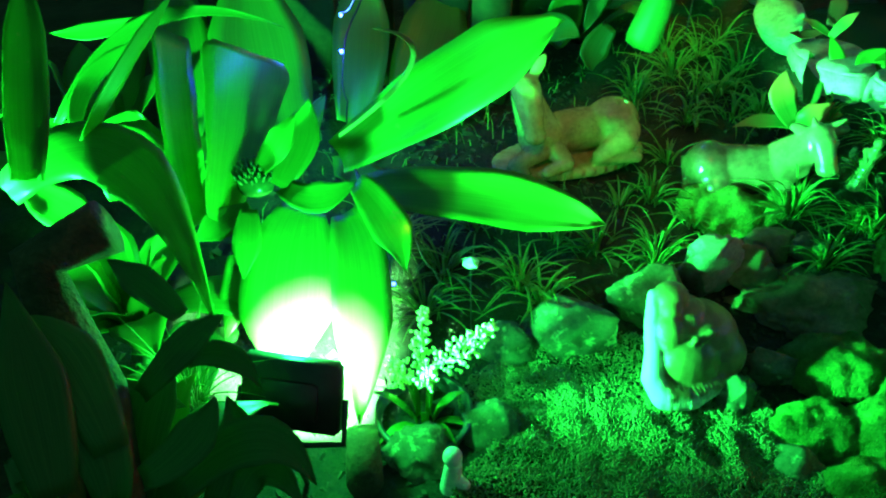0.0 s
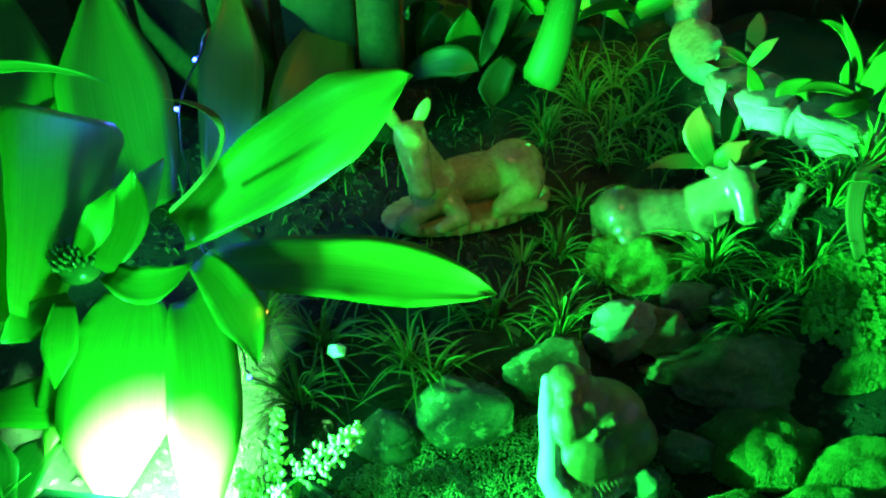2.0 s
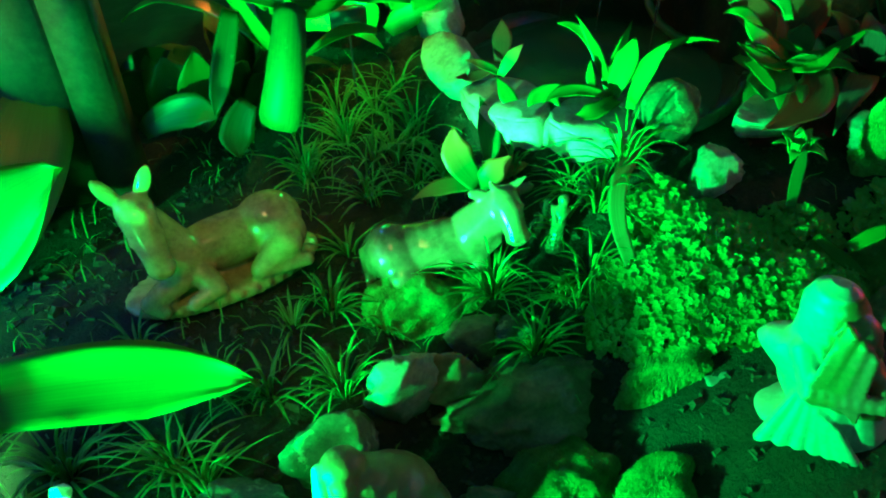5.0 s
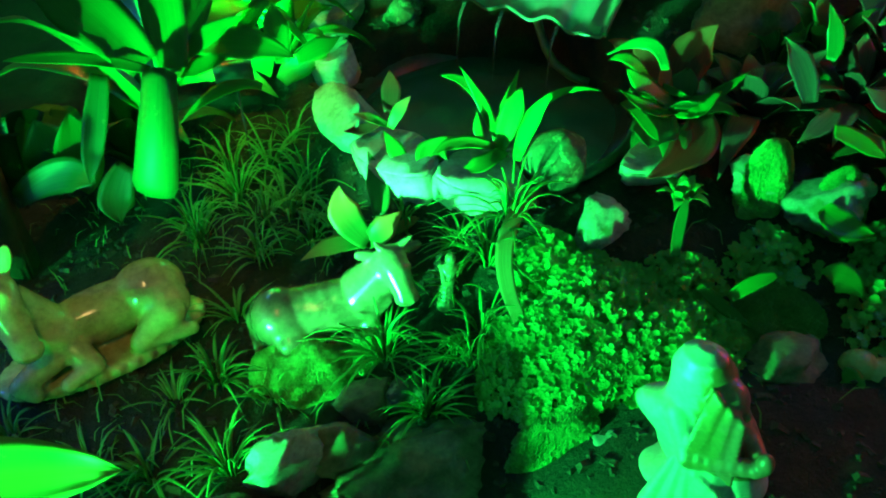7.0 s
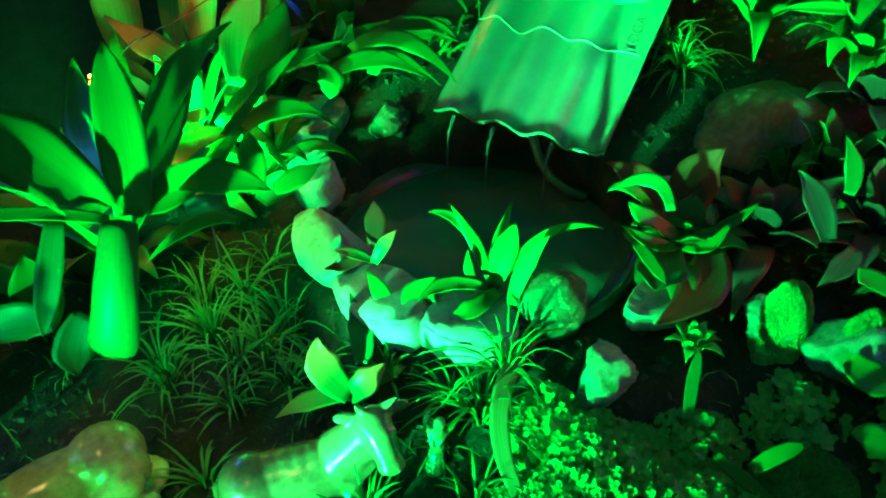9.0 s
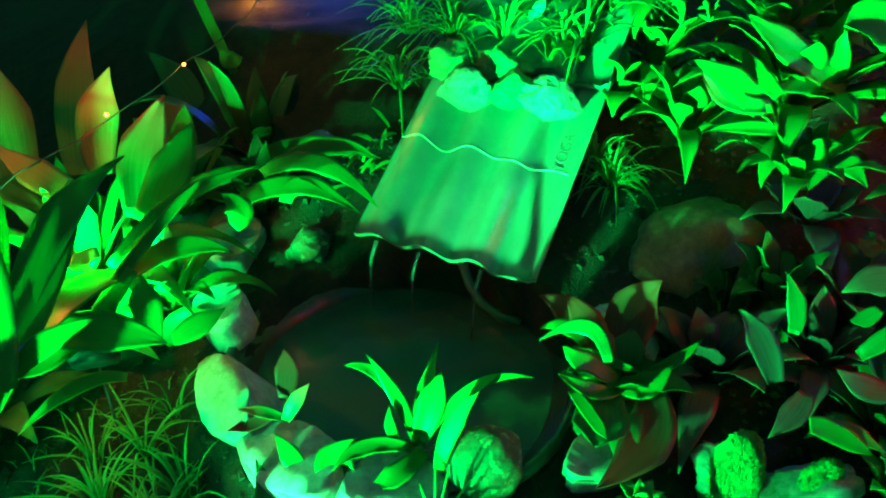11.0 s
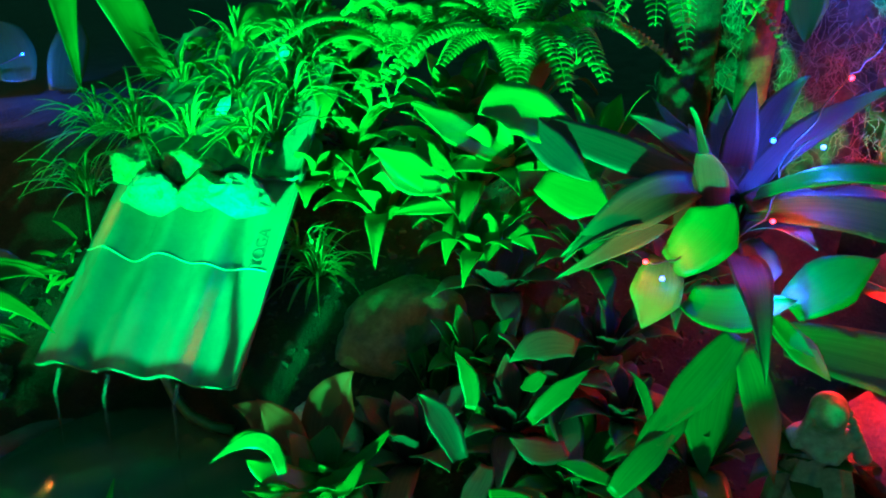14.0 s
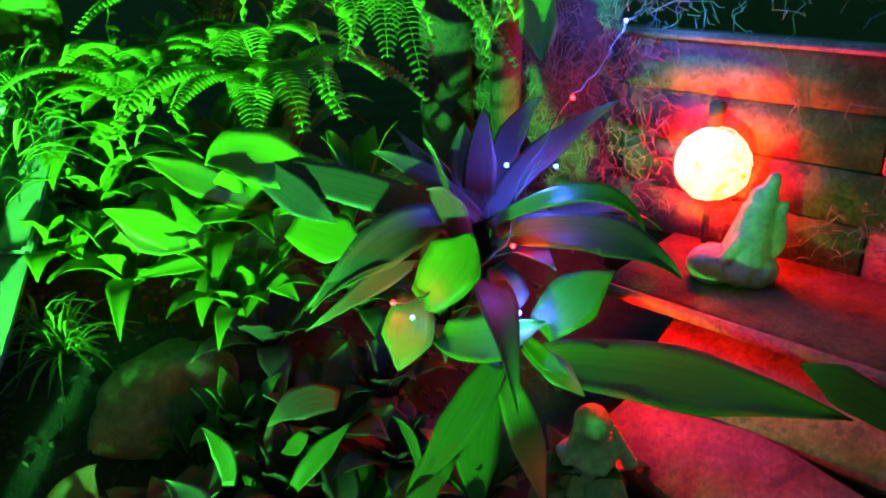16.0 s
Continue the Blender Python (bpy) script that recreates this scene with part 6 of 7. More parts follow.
for i, (k, q) in enumerate(((0.32, 0.42), (0.66, 0.41), (0.95, 0.40), (0.50, 0.52), (0.85, 0.53), (0.18, 0.52), (0.62, 0.64), (0.25, 0.66), (0.20, 0.43), (0.16, 0.60))):
    p = A + (B - A) * k - DOWN * q + Vector((0, 0, 0.025))
    tuft(p, 34, 0.10 + 0.02 * (i % 3), 0.0062, 190 + i, 85, SPIDER, 0.6)
sprig = thing("sprig", "airy sprig of small narrow leaves beside the roof tile", "plant", "sprigs")
r = random.Random(77)
for i in range(26):
    p = Vector((0.985, 1.745, 0.50)) + Vector((r.uniform(-0.05, 0.07), r.uniform(-0.04, 0.08), r.uniform(0.0, 0.12)))
    d = Vector((r.uniform(-1, 0.6), r.uniform(-1, 0.4), r.uniform(-0.2, 0.9))).normalized() * r.uniform(0.03, 0.05)
    leaf(sprig, p, p + d * 0.5 + Vector((0, 0, 0.006)), p + d, 0.007, (-0.2, -0.6, 0.7), "lance", "leaf")
pads = thing("round_leaved_plant", "low plant with round thick leaves behind the stones on the tile", "plant")
for i in range(22):
    k, q = r.uniform(0.32, 1.05), r.uniform(0.37, 0.66)
    p = A + (B - A) * k - DOWN * q + Vector((0, 0, r.uniform(0.0, 0.05)))
    d = Vector((r.uniform(-0.6, 0.2), r.uniform(-0.8, 0.0), r.uniform(0.1, 0.7))).normalized() * r.uniform(0.03, 0.055)
    leaf(pads, p, p + d * 0.5 + Vector((0, 0, 0.004)), p + d, r.uniform(0.024, 0.040), (-0.4, -0.6, 0.7), "broad", "leaf")
for k, q, w in ((0.22, 0.40, 0.045), (0.26, 0.47, 0.040), (0.20, 0.56, 0.046), (0.14, 0.635, 0.050), (0.30, 0.53, 0.040)):
    p = A + (B - A) * k - DOWN * q + Vector((0, 0, 0.028))
    leaf(pads, p, p + Vector((-0.018, -0.016, 0.018)), p + Vector((-0.044, -0.034, 0.016)), w, (-0.4, -0.5, 0.75), "broad", "leaf")
for k, q in ((0.52, 0.46), (0.30, 0.60)):
    bm = bmesh.new()
    bmesh.ops.create_icosphere(bm, subdivisions=1, radius=0.014, matrix=Matrix.Translation(A + (B - A) * k - DOWN * q + Vector((0, 0, 0.05))) @ pose(0, 0, 0, 20, 30, 10) @ Matrix.Diagonal((0.8, 0.9, 1.8, 1)))
    tagged(part("crystal", bm, "globe", smooth=False), "pale rough crystal set among the spiky plants", "crystal", "crystals")


def short_grass(x0, x1, y0, y1, count, seed):
    """Short thin blades scattered over the bed, thicker where the noise is high."""
    r = random.Random(seed)
    verts, faces, uvs = [], [], []
    while count:
        count -= 1
        x, y = r.uniform(x0, x1), r.uniform(y0, y1)
        if noise.noise((x * 8, y * 8, 4)) < -0.08 or math.hypot((x - 0.9) / 0.36, (y - 1.43) / 0.38) < 1:
            continue
        z, a, ln = ground_at(x, y) - 0.002, r.uniform(0, 6.28), r.uniform(0.02, 0.05)
        o = Vector((math.cos(a), math.sin(a), 0))
        s = Vector((-o.y, o.x, 0)) * 0.0011
        p = Vector((x, y, z))
        m, t = p + o * ln * 0.25 + Vector((0, 0, ln * 0.6)), p + o * ln * 0.75 + Vector((0, 0, ln * 0.75))
        b = len(verts)
        verts += [p - s, p + s, m - s, m + s, t]
        uvs += [(0, 0), (1, 0), (0, .5), (1, .5), (.5, 1)]
        faces += [(b, b + 1, b + 3, b + 2), (b + 2, b + 3, b + 4)]
    tagged(piece("short_grass", verts, faces, "grass", uvs=uvs), "short thin grass growing over the dark bed", "grass", kind="stuff")


short_grass(-0.3, 0.72, 0.86, 1.6, 700, 71)
short_grass(0.9, 1.7, 0.7, 1.2, 150, 72)


def mulch(count, seed):
    """Crumbs of bark, gravel and dead leaf over the open soil."""
    r = random.Random(seed)
    verts, faces = [], []
    for i in range(count):
        x, y = r.uniform(-0.5, 2.0), r.uniform(0.3, 1.9)
        if math.hypot((x - 0.9) / 0.27, (y - 1.43) / 0.29) < 1.05:
            continue
        s = r.uniform(0.002, 0.008) * (1.6 if r.random() < 0.12 else 1)
        p, b = Vector((x, y, ground_at(x, y))), len(verts)
        m = Euler((r.uniform(-.5, .5), r.uniform(-.5, .5), r.uniform(0, 6.3))).to_matrix()
        for u in ((-1, -.5, -.3), (1, -.6, -.3), (.9, .6, -.3), (-.8, .5, -.3), (-.7, -.3, .4), (.6, -.4, .5), (.7, .4, .35), (-.6, .3, .45)):
            verts.append(p + m @ (Vector(u) * s * r.uniform(0.8, 1.2)))
        faces += [tuple(b + k for k in q) for q in ((4, 5, 6, 7), (0, 1, 5, 4), (1, 2, 6, 5), (2, 3, 7, 6), (3, 0, 4, 7))]
    tagged(piece("mulch", verts, faces, "mulch", smooth=False), "crumbs of bark and gravel over dark soil", "mulch", kind="stuff")


mulch(9000, 73)


# ---- moss, clover, ferns ----
def moss(name, spots, seed, label, grain=0.0035, count=2200):
    """Rounded cushions made of many tiny upright grains: spots of (x, y, rx, ry, height)."""
    r = random.Random(seed)
    verts, faces = [], []
    for x0, y0, rx, ry, h in spots:
        first = len(verts)
        for j in range(12):
            for k in range(28):
                a, q = k * math.pi / 14, j / 11
                edge = 1 + 0.25 * noise.noise((math.cos(a) * 1.5 + x0 * 20, math.sin(a) * 1.5, seed))
                x, y = x0 + rx * q * edge * math.cos(a), y0 + ry * q * edge * math.sin(a)
                lump = 0.5 + 0.5 * noise.noise((x * 55, y * 55, seed))
                verts.append((x, y, ground_at(x, y) - 0.005 + h * math.sqrt(max(0.0, 1 - q * q)) + 0.010 * lump * min(1, h * 60)))
                if j:
                    w = first + (j - 1) * 28
                    faces.append((w + k, w + (k + 1) % 28, w + 28 + (k + 1) % 28, w + 28 + k))
        n = int(count * rx * ry / 0.0025)
        for i in range(n):
            a, q = r.uniform(0, 2 * math.pi), math.sqrt(r.random())
            edge = 1 + 0.25 * noise.noise((math.cos(a) * 1.5 + x0 * 20, math.sin(a) * 1.5, seed))
            x, y = x0 + rx * q * edge * math.cos(a), y0 + ry * q * edge * math.sin(a)
            lump = 0.5 + 0.5 * noise.noise((x * 55, y * 55, seed))
            z = ground_at(x, y) - 0.003 + h * math.sqrt(max(0.0, 1 - q * q)) + 0.010 * lump * min(1, h * 60)
            s = grain * r.uniform(0.6, 1.5)
            b = len(verts)
            tilt = Vector((r.uniform(-1, 1), r.uniform(-1, 1), 1.6)).normalized() * s * 2.0
            p = Vector((x, y, z))
            for k in range(3):
                w = a + k * 2.094
                verts.append(p + Vector((math.cos(w) * s, math.sin(w) * s, -s * 0.8)))
            verts.append(p + tilt)
            faces += [(b, b + 1, b + 3), (b + 1, b + 2, b + 3), (b + 2, b, b + 3)]
    return tagged(piece(name, verts, faces, "moss", smooth=False), label, "moss", kind="stuff")


def grit(spots, count, seed, label, mat="grit"):
    """Loose rounded crumbs heaped over a bed: spots of (x, y, rx, ry)."""
    r = random.Random(seed)
    verts, faces = [], []
    tri = ((0, 2, 4), (2, 1, 4), (1, 3, 4), (3, 0, 4), (2, 0, 5), (1, 2, 5), (3, 1, 5), (0, 3, 5))
    for x0, y0, rx, ry in spots:
        for i in range(int(count * rx * ry / 0.02)):
            a, q = r.uniform(0, 2 * math.pi), math.sqrt(r.random())
            x, y = x0 + rx * q * math.cos(a), y0 + ry * q * math.sin(a)
            z = ground_at(x, y) + 0.010 + 0.010 * noise.noise((x * 30, y * 30, seed)) + r.uniform(-0.004, 0.005)
            s, b = r.uniform(0.0008, 0.0023), len(verts)
            m = Euler((r.uniform(0, 6), r.uniform(0, 6), r.uniform(0, 6))).to_matrix()
            for u in ((1, 0, 0), (-1, 0, 0), (0, 1, 0), (0, -1, 0), (0, 0, 1), (0, 0, -1)):
                verts.append(Vector((x, y, z)) + m @ (Vector(u) * s * r.uniform(0.7, 1.25)))
            faces += [tuple(b + k for k in q3) for q3 in tri]
    return tagged(piece("moss_lawn", verts, faces, mat), label, "moss", kind="stuff")


grit([(0.25, 0.70, 0.20, 0.14), (0.33, 0.62, 0.16, 0.12), (0.12, 0.72, 0.09, 0.07), (0.18, 0.55, 0.16, 0.12), (0.40, 0.52, 0.14, 0.12)], 17000, 5, "granular carpet of damp green moss crumbs between stones")
moss("moss_cushion", [(0.56, 0.775, 0.075, 0.055, 0.045), (0.50, 0.67, 0.06, 0.05, 0.04), (0.58, 0.66, 0.06, 0.05, 0.04), (0.53, 0.58, 0.06, 0.05, 0.035), (0.64, 0.72, 0.05, 0.04, 0.03)], 6, "rounded moss cushions on the bank", 0.0014, 7500)
moss("moss_cushion", [(0.475, 1.062, 0.060, 0.038, 0.048), (0.43, 1.085, 0.035, 0.028, 0.038), (0.54, 1.070, 0.040, 0.026, 0.026)], 7, "soft moss cushion in front of the cow", 0.0015, 7000)
moss("moss_patch", [(0.72, 0.84, 0.06, 0.03, 0.02), (1.15, 1.03, 0.04, 0.03, 0.10), (1.24, 0.97, 0.05, 0.03, 0.09), (1.05, 0.86, 0.08, 0.05, 0.02), (1.30, 0.9, 0.06, 0.05, 0.03)], 8, "small moss patches between the stones", 0.002, 3500)


def clover(spots, seed, label):
    r = random.Random(seed)
    verts, faces, uvs = [], [], []
    for x0, y0, rx, ry, h, n, size in spots:
        for i in range(n):
            a, q = r.uniform(0, 2 * math.pi), math.sqrt(r.random())
            edge = 1 + 0.3 * noise.noise((math.cos(a) * 1.7 + x0 * 9, math.sin(a) * 1.7, seed))
            x, y = x0 + rx * q * edge * math.cos(a), y0 + ry * q * edge * math.sin(a)
            g = ground_at(x, y)
            z = g + h * (1 - q * q * 0.8) * r.uniform(0.35, 1.0)
            up = Vector((r.uniform(-1.0, .3), r.uniform(-.9, .25), 0.9)).normalized()
            e = up.orthogonal().normalized()
            f2 = up.cross(e)
            s = size * r.uniform(0.6, 1.25)
            for leaflet in range(3):
                w = leaflet * 2.094 + a
                c = Vector((x, y, z)) + (e * math.cos(w) + f2 * math.sin(w)) * s * 0.95
                b = len(verts)
                verts.append(c - up * s * 0.25)
                uvs.append((0.5, 0.2))
                for k in range(6):
                    t = w + k * math.pi / 3
                    verts.append(c + (e * math.cos(t) + f2 * math.sin(t)) * s * (0.8 if k == 0 else 0.95) + up * s * 0.12)
                    uvs.append((0.5 + 0.5 * math.cos(t), 0.5))
                faces += [(b, b + 1 + k, b + 1 + (k + 1) % 6) for k in range(6)]
            b = len(verts)
            for k in range(3):
                verts.append(Vector((x + 0.0006 * math.cos(k * 2.1), y + 0.0006 * math.sin(k * 2.1), g)))
                verts.append(Vector((x + 0.0005 * math.cos(k * 2.1), y + 0.0005 * math.sin(k * 2.1), z)))
                uvs += [(0.5, 0), (0.5, 0.1)]
            faces += [(b, b + 2, b + 3, b + 1), (b + 2, b + 4, b + 5, b + 3), (b + 4, b, b + 1, b + 5)]
    return tagged(piece("ground_cover", verts, faces, "clover", uvs=uvs), label, "ground cover", kind="stuff")


clover([(0.80, 0.92, 0.13, 0.10, 0.055, 2300, 0.0042), (0.745, 0.945, 0.06, 0.05, 0.05, 700, 0.0040), (0.90, 0.86, 0.10, 0.07, 0.045, 1000, 0.0042), (0.97, 0.94, 0.05, 0.05, 0.035, 260, 0.0042), (0.80, 1.02, 0.05, 0.06, 0.05, 260, 0.0045)], 9, "dense low carpet of tiny round clover leaves")
clover([(1.30, 0.88, 0.10, 0.07, 0.05, 260, 0.006), (1.10, 0.93, 0.07, 0.05, 0.03, 130, 0.006), (1.22, 0.80, 0.10, 0.06, 0.05, 200, 0.006)], 10, "sparse low plants with small rounded leaves")


def fern(at, fronds, length, seed, label, turn=(0, 360), size=0.03, rise=(20, 60)):
    r = random.Random(seed)
    plant = thing("fern", label, "fern", "ferns")
    at = Vector(at)
    for i in range(fronds):
        yaw = radians(turn[0] + (turn[1] - turn[0]) * (i + r.random()) / fronds)
        el = radians(r.uniform(*rise))
        out = Vector((math.cos(yaw), math.sin(yaw), 0))
        b, ln = at, length * r.uniform(0.75, 1.1)
        m = at + out * ln * 0.5 * math.cos(el) + Vector((0, 0, ln * 0.5 * math.sin(el) + 0.1 * ln))
        t = at + out * ln * math.cos(el) * 1.05 + Vector((0, 0, ln * math.sin(el) - 0.35 * ln))
        verts, faces, uvs = [], [], []
        for j in range(30):
            s = 0.12 + 0.87 * j / 29
            p, q = bezier(b, m, t, s), bezier(b, m, t, s + 0.02)
            d = (q - p).normalized()
            x = d.cross(Vector((0, 0, 1))).normalized()
            w = size * (0.35 + math.sin(math.pi * min(1, s * 0.95)) * 0.9) * (1.05 - s * 0.6)
            for side in (-1, 1):
                tip = p + x * side * w + d * w * 0.35 + Vector((0, 0, -0.12 * w))
                mid = p + x * side * w * 0.5 + d * w * 0.12 + Vector((0, 0, 0.08 * w))
                v, f, uv = blade(p, mid, tip, ln * 0.046, Vector((0, 0, 1)), "strap", 5, 2, 0.1, 0, 0.0005)
                k = len(verts)
                verts += v
                faces += [tuple(k + a for a in fc) for fc in f]
                uvs += uv
        v, f = tube([bezier(b, m, t, s / 8) for s in range(9)], [0.0018 - 0.00015 * s for s in range(9)], 5)
        k = len(verts)
        verts += v
        faces += [tuple(k + a for a in fc) for fc in f]
        uvs += [(0.5, 0.5)] * len(v)
        piece("frond", verts, faces, "fern", plant, uvs=uvs)


FERN = "bright green fern with feathery fronds"
fern((1.70, 1.42, 0.86), 15, 0.26, 21, FERN, (90, 350), 0.045)
fern((1.60, 1.60, 0.84), 12, 0.24, 22, FERN, (90, 350), 0.045)
fern((1.85, 1.28, 1.03), 10, 0.22, 23, "small fern hanging over the bank", (150, 350), 0.04, (-10, 35))
fern((1.78, 1.62, 0.95), 10, 0.26, 24, FERN, (120, 350), 0.045)


def vine(at, count, length, seed, label):
    """Thin wandering stems with small paired leaves."""
    r = random.Random(seed)
    ob = thing("vine", label, "plant", "vines")
    for i in range(count):
        p = Vector(at) + Vector((r.uniform(-.08, .08), r.uniform(-.12, .12), r.uniform(-.02, .05)))
        d = Vector((r.uniform(-1, 0.4), r.uniform(-1, 1), r.uniform(-.2, .7))).normalized()
        pts, verts, faces, uvs = [p], [], [], []
        for k in range(9):
            d = (d + Vector((r.uniform(-.4, .4), r.uniform(-.4, .4), r.uniform(-.5, .2)))).normalized()
            p = p + d * length / 9
            pts.append(p)
            for q in range(2):
                x = Vector((r.uniform(-1, 1), r.uniform(-1, 1), r.uniform(-.5, 1))).normalized()
                ln = r.uniform(0.012, 0.024)
                v, f, uv = blade(p, p + x * ln * 0.5 + Vector((0, 0, .003)), p + x * ln, ln * 0.55, Vector((-.4, -.4, 1)), "lance", 5, 2, 0.1, 0, 0.0005)
                b = len(verts)
                verts += v
                faces += [tuple(b + a for a in fc) for fc in f]
                uvs += uv
        v, f = tube(pts, [0.0016] * len(pts), 5)
        b = len(verts)
        verts += v
        faces += [tuple(b + a for a in fc) for fc in f]
        uvs += [(0.5, 0.5)] * len(v)
        piece("stem", verts, faces, "fern", ob, uvs=uvs)


VINE = "thin wandering green vine with small leaves"
vine((1.86, 1.45, 1.02), 16, 0.22, 61, VINE)
vine((1.95, 1.25, 1.06), 12, 0.20, 62, VINE)
vine((1.62, 1.72, 0.90), 12, 0.20, 63, VINE)
vine((1.45, 1.72, 0.74), 10, 0.14, 64, VINE)

# ---- things at the water's edge ----
arch = thing("dry_leaf", "long dry yellow leaf bent over the clover", "leaf")
leaf(arch, (0.738, 0.975, 0.33), (0.765, 1.075, 0.39), (0.885, 1.165, 0.40), 0.024, (-0.3, -0.5, 0.8), "strap", "dry")
v, f = tube([(-0.277, 0.570, 0.611), (-0.335, 0.547, 0.590), (-0.315, 0.51, 0.54), (-0.290, 0.480, 0.50), (-0.276, 0.425, 0.43), (-0.27, 0.40, 0.15)], [0.026, 0.024, 0.026, 0.028, 0.03, 0.035], 12)
log = tagged(piece("branch", v, f, "bark"), "crooked dark branch standing in front of the plants", "branch")
v, f = tube([(-0.088, 0.625, 0.25), (-0.086, 0.60, 0.21), (-0.088, 0.585, 0.12)], [0.020, 0.023, 0.026], 14)
tagged(piece("stump", v, f, "bark"), "short rough stump below the floodlit leaves", "stump")

# ---- potted flowering plant ----
pot = thing("flower_pot", "small dark pot with spiky plant and pale flower spikes", "potted plant")
verts, faces = [], []
prof = [(0.045, 0.13), (0.062, 0.195), (0.066, 0.198), (0.066, 0.206), (0.060, 0.206), (0.056, 0.18), (0.01, 0.175)]
for rr, z in prof:
    verts += [(-0.015 + rr * math.cos(k * math.pi / 14), 0.69 + rr * math.sin(k * math.pi / 14), z) for k in range(28)]
for i in range(len(prof) - 1):
    faces += [(i * 28 + k, i * 28 + (k + 1) % 28, (i + 1) * 28 + (k + 1) % 28, (i + 1) * 28 + k) for k in range(28)]
piece("pot", verts, faces, "liner", pot)
rosette(pot, (-0.015, 0.69, 0.18), 14, 0.10, 0.012, 20, 75, 31, "leaf")


def flower_spike(b, t, seed, spread=0.020, count=150):
    """A tapering raceme: short side twigs that shorten towards the tip, each with a few blossoms."""
    r = random.Random(seed)
    b, t = Vector(b), Vector(t)
    axis = (t - b).normalized()
    v, f = tube([b, b.lerp(t, 0.5) + Vector((0, 0, 0.006)), t], [0.0016, 0.0013, 0.0008], 6)
    stem = piece("flower_spike", v, f, "grass", pot, "branched spike of pale cream flowers", uvs=[(0.5, 0.5)] * len(v))
    bm = bmesh.new()
    for i in range(count // 6):
        k = 0.22 + 0.76 * i / (count // 6)
        side = (axis.orthogonal().normalized()).copy()
        side.rotate(Matrix.Rotation(i * 2.4, 3, axis))
        reach = spread * (1.05 - k) ** 0.8 + 0.003
        for q in range(6):
            p = b.lerp(t, k) + (side + axis * 0.5) * reach * (q + 1) / 6 + Vector((r.gauss(0, 0.0016), r.gauss(0, 0.0016), r.gauss(0, 0.0016)))
            bmesh.ops.create_icosphere(bm, subdivisions=1, radius=r.uniform(0.0018, 0.0036), matrix=Matrix.Translation(p) @ Matrix.Diagonal((1, 1, r.uniform(0.7, 1.5), 1)))
    part("blossom", bm, "flower", stem)


flower_spike((-0.019, 0.711, 0.241), (0.080, 0.750, 0.308), 1, 0.024, 210)
flower_spike((-0.024, 0.706, 0.236), (-0.015, 0.774, 0.316), 2, 0.015, 150)
flower_spike((-0.029, 0.696, 0.231), (-0.062, 0.725, 0.268), 3, 0.018, 150)
flower_spike((-0.021, 0.694, 0.245), (-0.001, 0.683, 0.294), 4, 0.014, 110)

# ---- flower head of the giant bromeliad ----
bm = bmesh.new()
for i in range(64):
    a, q = i * 2.399, math.sqrt(i / 64)
    top = Vector((-0.249 + 0.030 * q * math.cos(a), 0.912 + 0.026 * q * math.sin(a), 0.432 + 0.016 * (1 - q * q)))
    lean = Vector((math.cos(a) * q * 0.6, math.sin(a) * q * 0.6, 1)).to_track_quat("Z", "Y").to_matrix().to_4x4()
    bmesh.ops.create_icosphere(bm, subdivisions=2, radius=0.0032, matrix=Matrix.Translation(top) @ lean @ Matrix.Diagonal((0.9, 0.9, 2.4, 1)))
bmesh.ops.create_icosphere(bm, subdivisions=3, radius=0.026, matrix=Matrix.Translation((-0.249, 0.912, 0.415)) @ Matrix.Diagonal((1, 0.9, 0.7, 1)))
part("flower_head", bm, "bud", giant, "dark round cluster of small buds")


# ---- strings of coloured lights ----
def light_string(points, bulbs, label):
    ob = thing("light_string", label, "string lights", "string lights")
    pts = [Vector(p) for p in points]
    fine = []
    for i in range(len(pts) - 1):
        for k in range(6):
            q = pts[i].lerp(pts[i + 1], k / 6)
            fine.append(q + Vector((0.003 * math.sin(k + i), 0.003 * math.cos(k * 2 + i), -0.006 * math.sin(k / 6 * math.pi))))
    fine.append(pts[-1])
    v, f = tube(fine, [0.0014] * len(fine), 6)
    piece("wire", v, f, "wire", ob)
    for p, mat, colour, power in bulbs:
        bm = bmesh.new()
        bmesh.ops.create_icosphere(bm, subdivisions=2, radius=0.0032, matrix=Matrix.Translation(p))
        part("bulb", bm, mat, ob, mat.replace("led_", "") + " glowing bulb")
        lamp("bulb_light", "POINT", pose(p[0] - 0.004, p[1] - 0.012, p[2] + 0.012), colour, power * 2.5, 0.004)


R_, B_, A_ = (1, 0.02, 0.01), (0.04, 0.10, 1), (1, 0.3, 0.03)
light_string([(-0.16, 1.24, 0.52), (-0.11, 1.15, 0.60), (-0.132, 1.035, 0.553), (-0.128, 1.0, 0.48), (-0.118, 0.96, 0.418), (-0.08, 0.87, 0.36), (-0.06, 0.84, 0.30)],
             [((-0.132, 1.033, 0.553), "led_blue", B_, 0.6), ((-0.16, 1.235, 0.52), "led_blue", B_, 1.0), ((-0.118, 0.955, 0.418), "led_blue", B_, 0.09), ((-0.06, 0.835, 0.30), "led_blue", B_, 0.015)],
             "thin dark wire of coloured lights draped over the giant bromeliad")
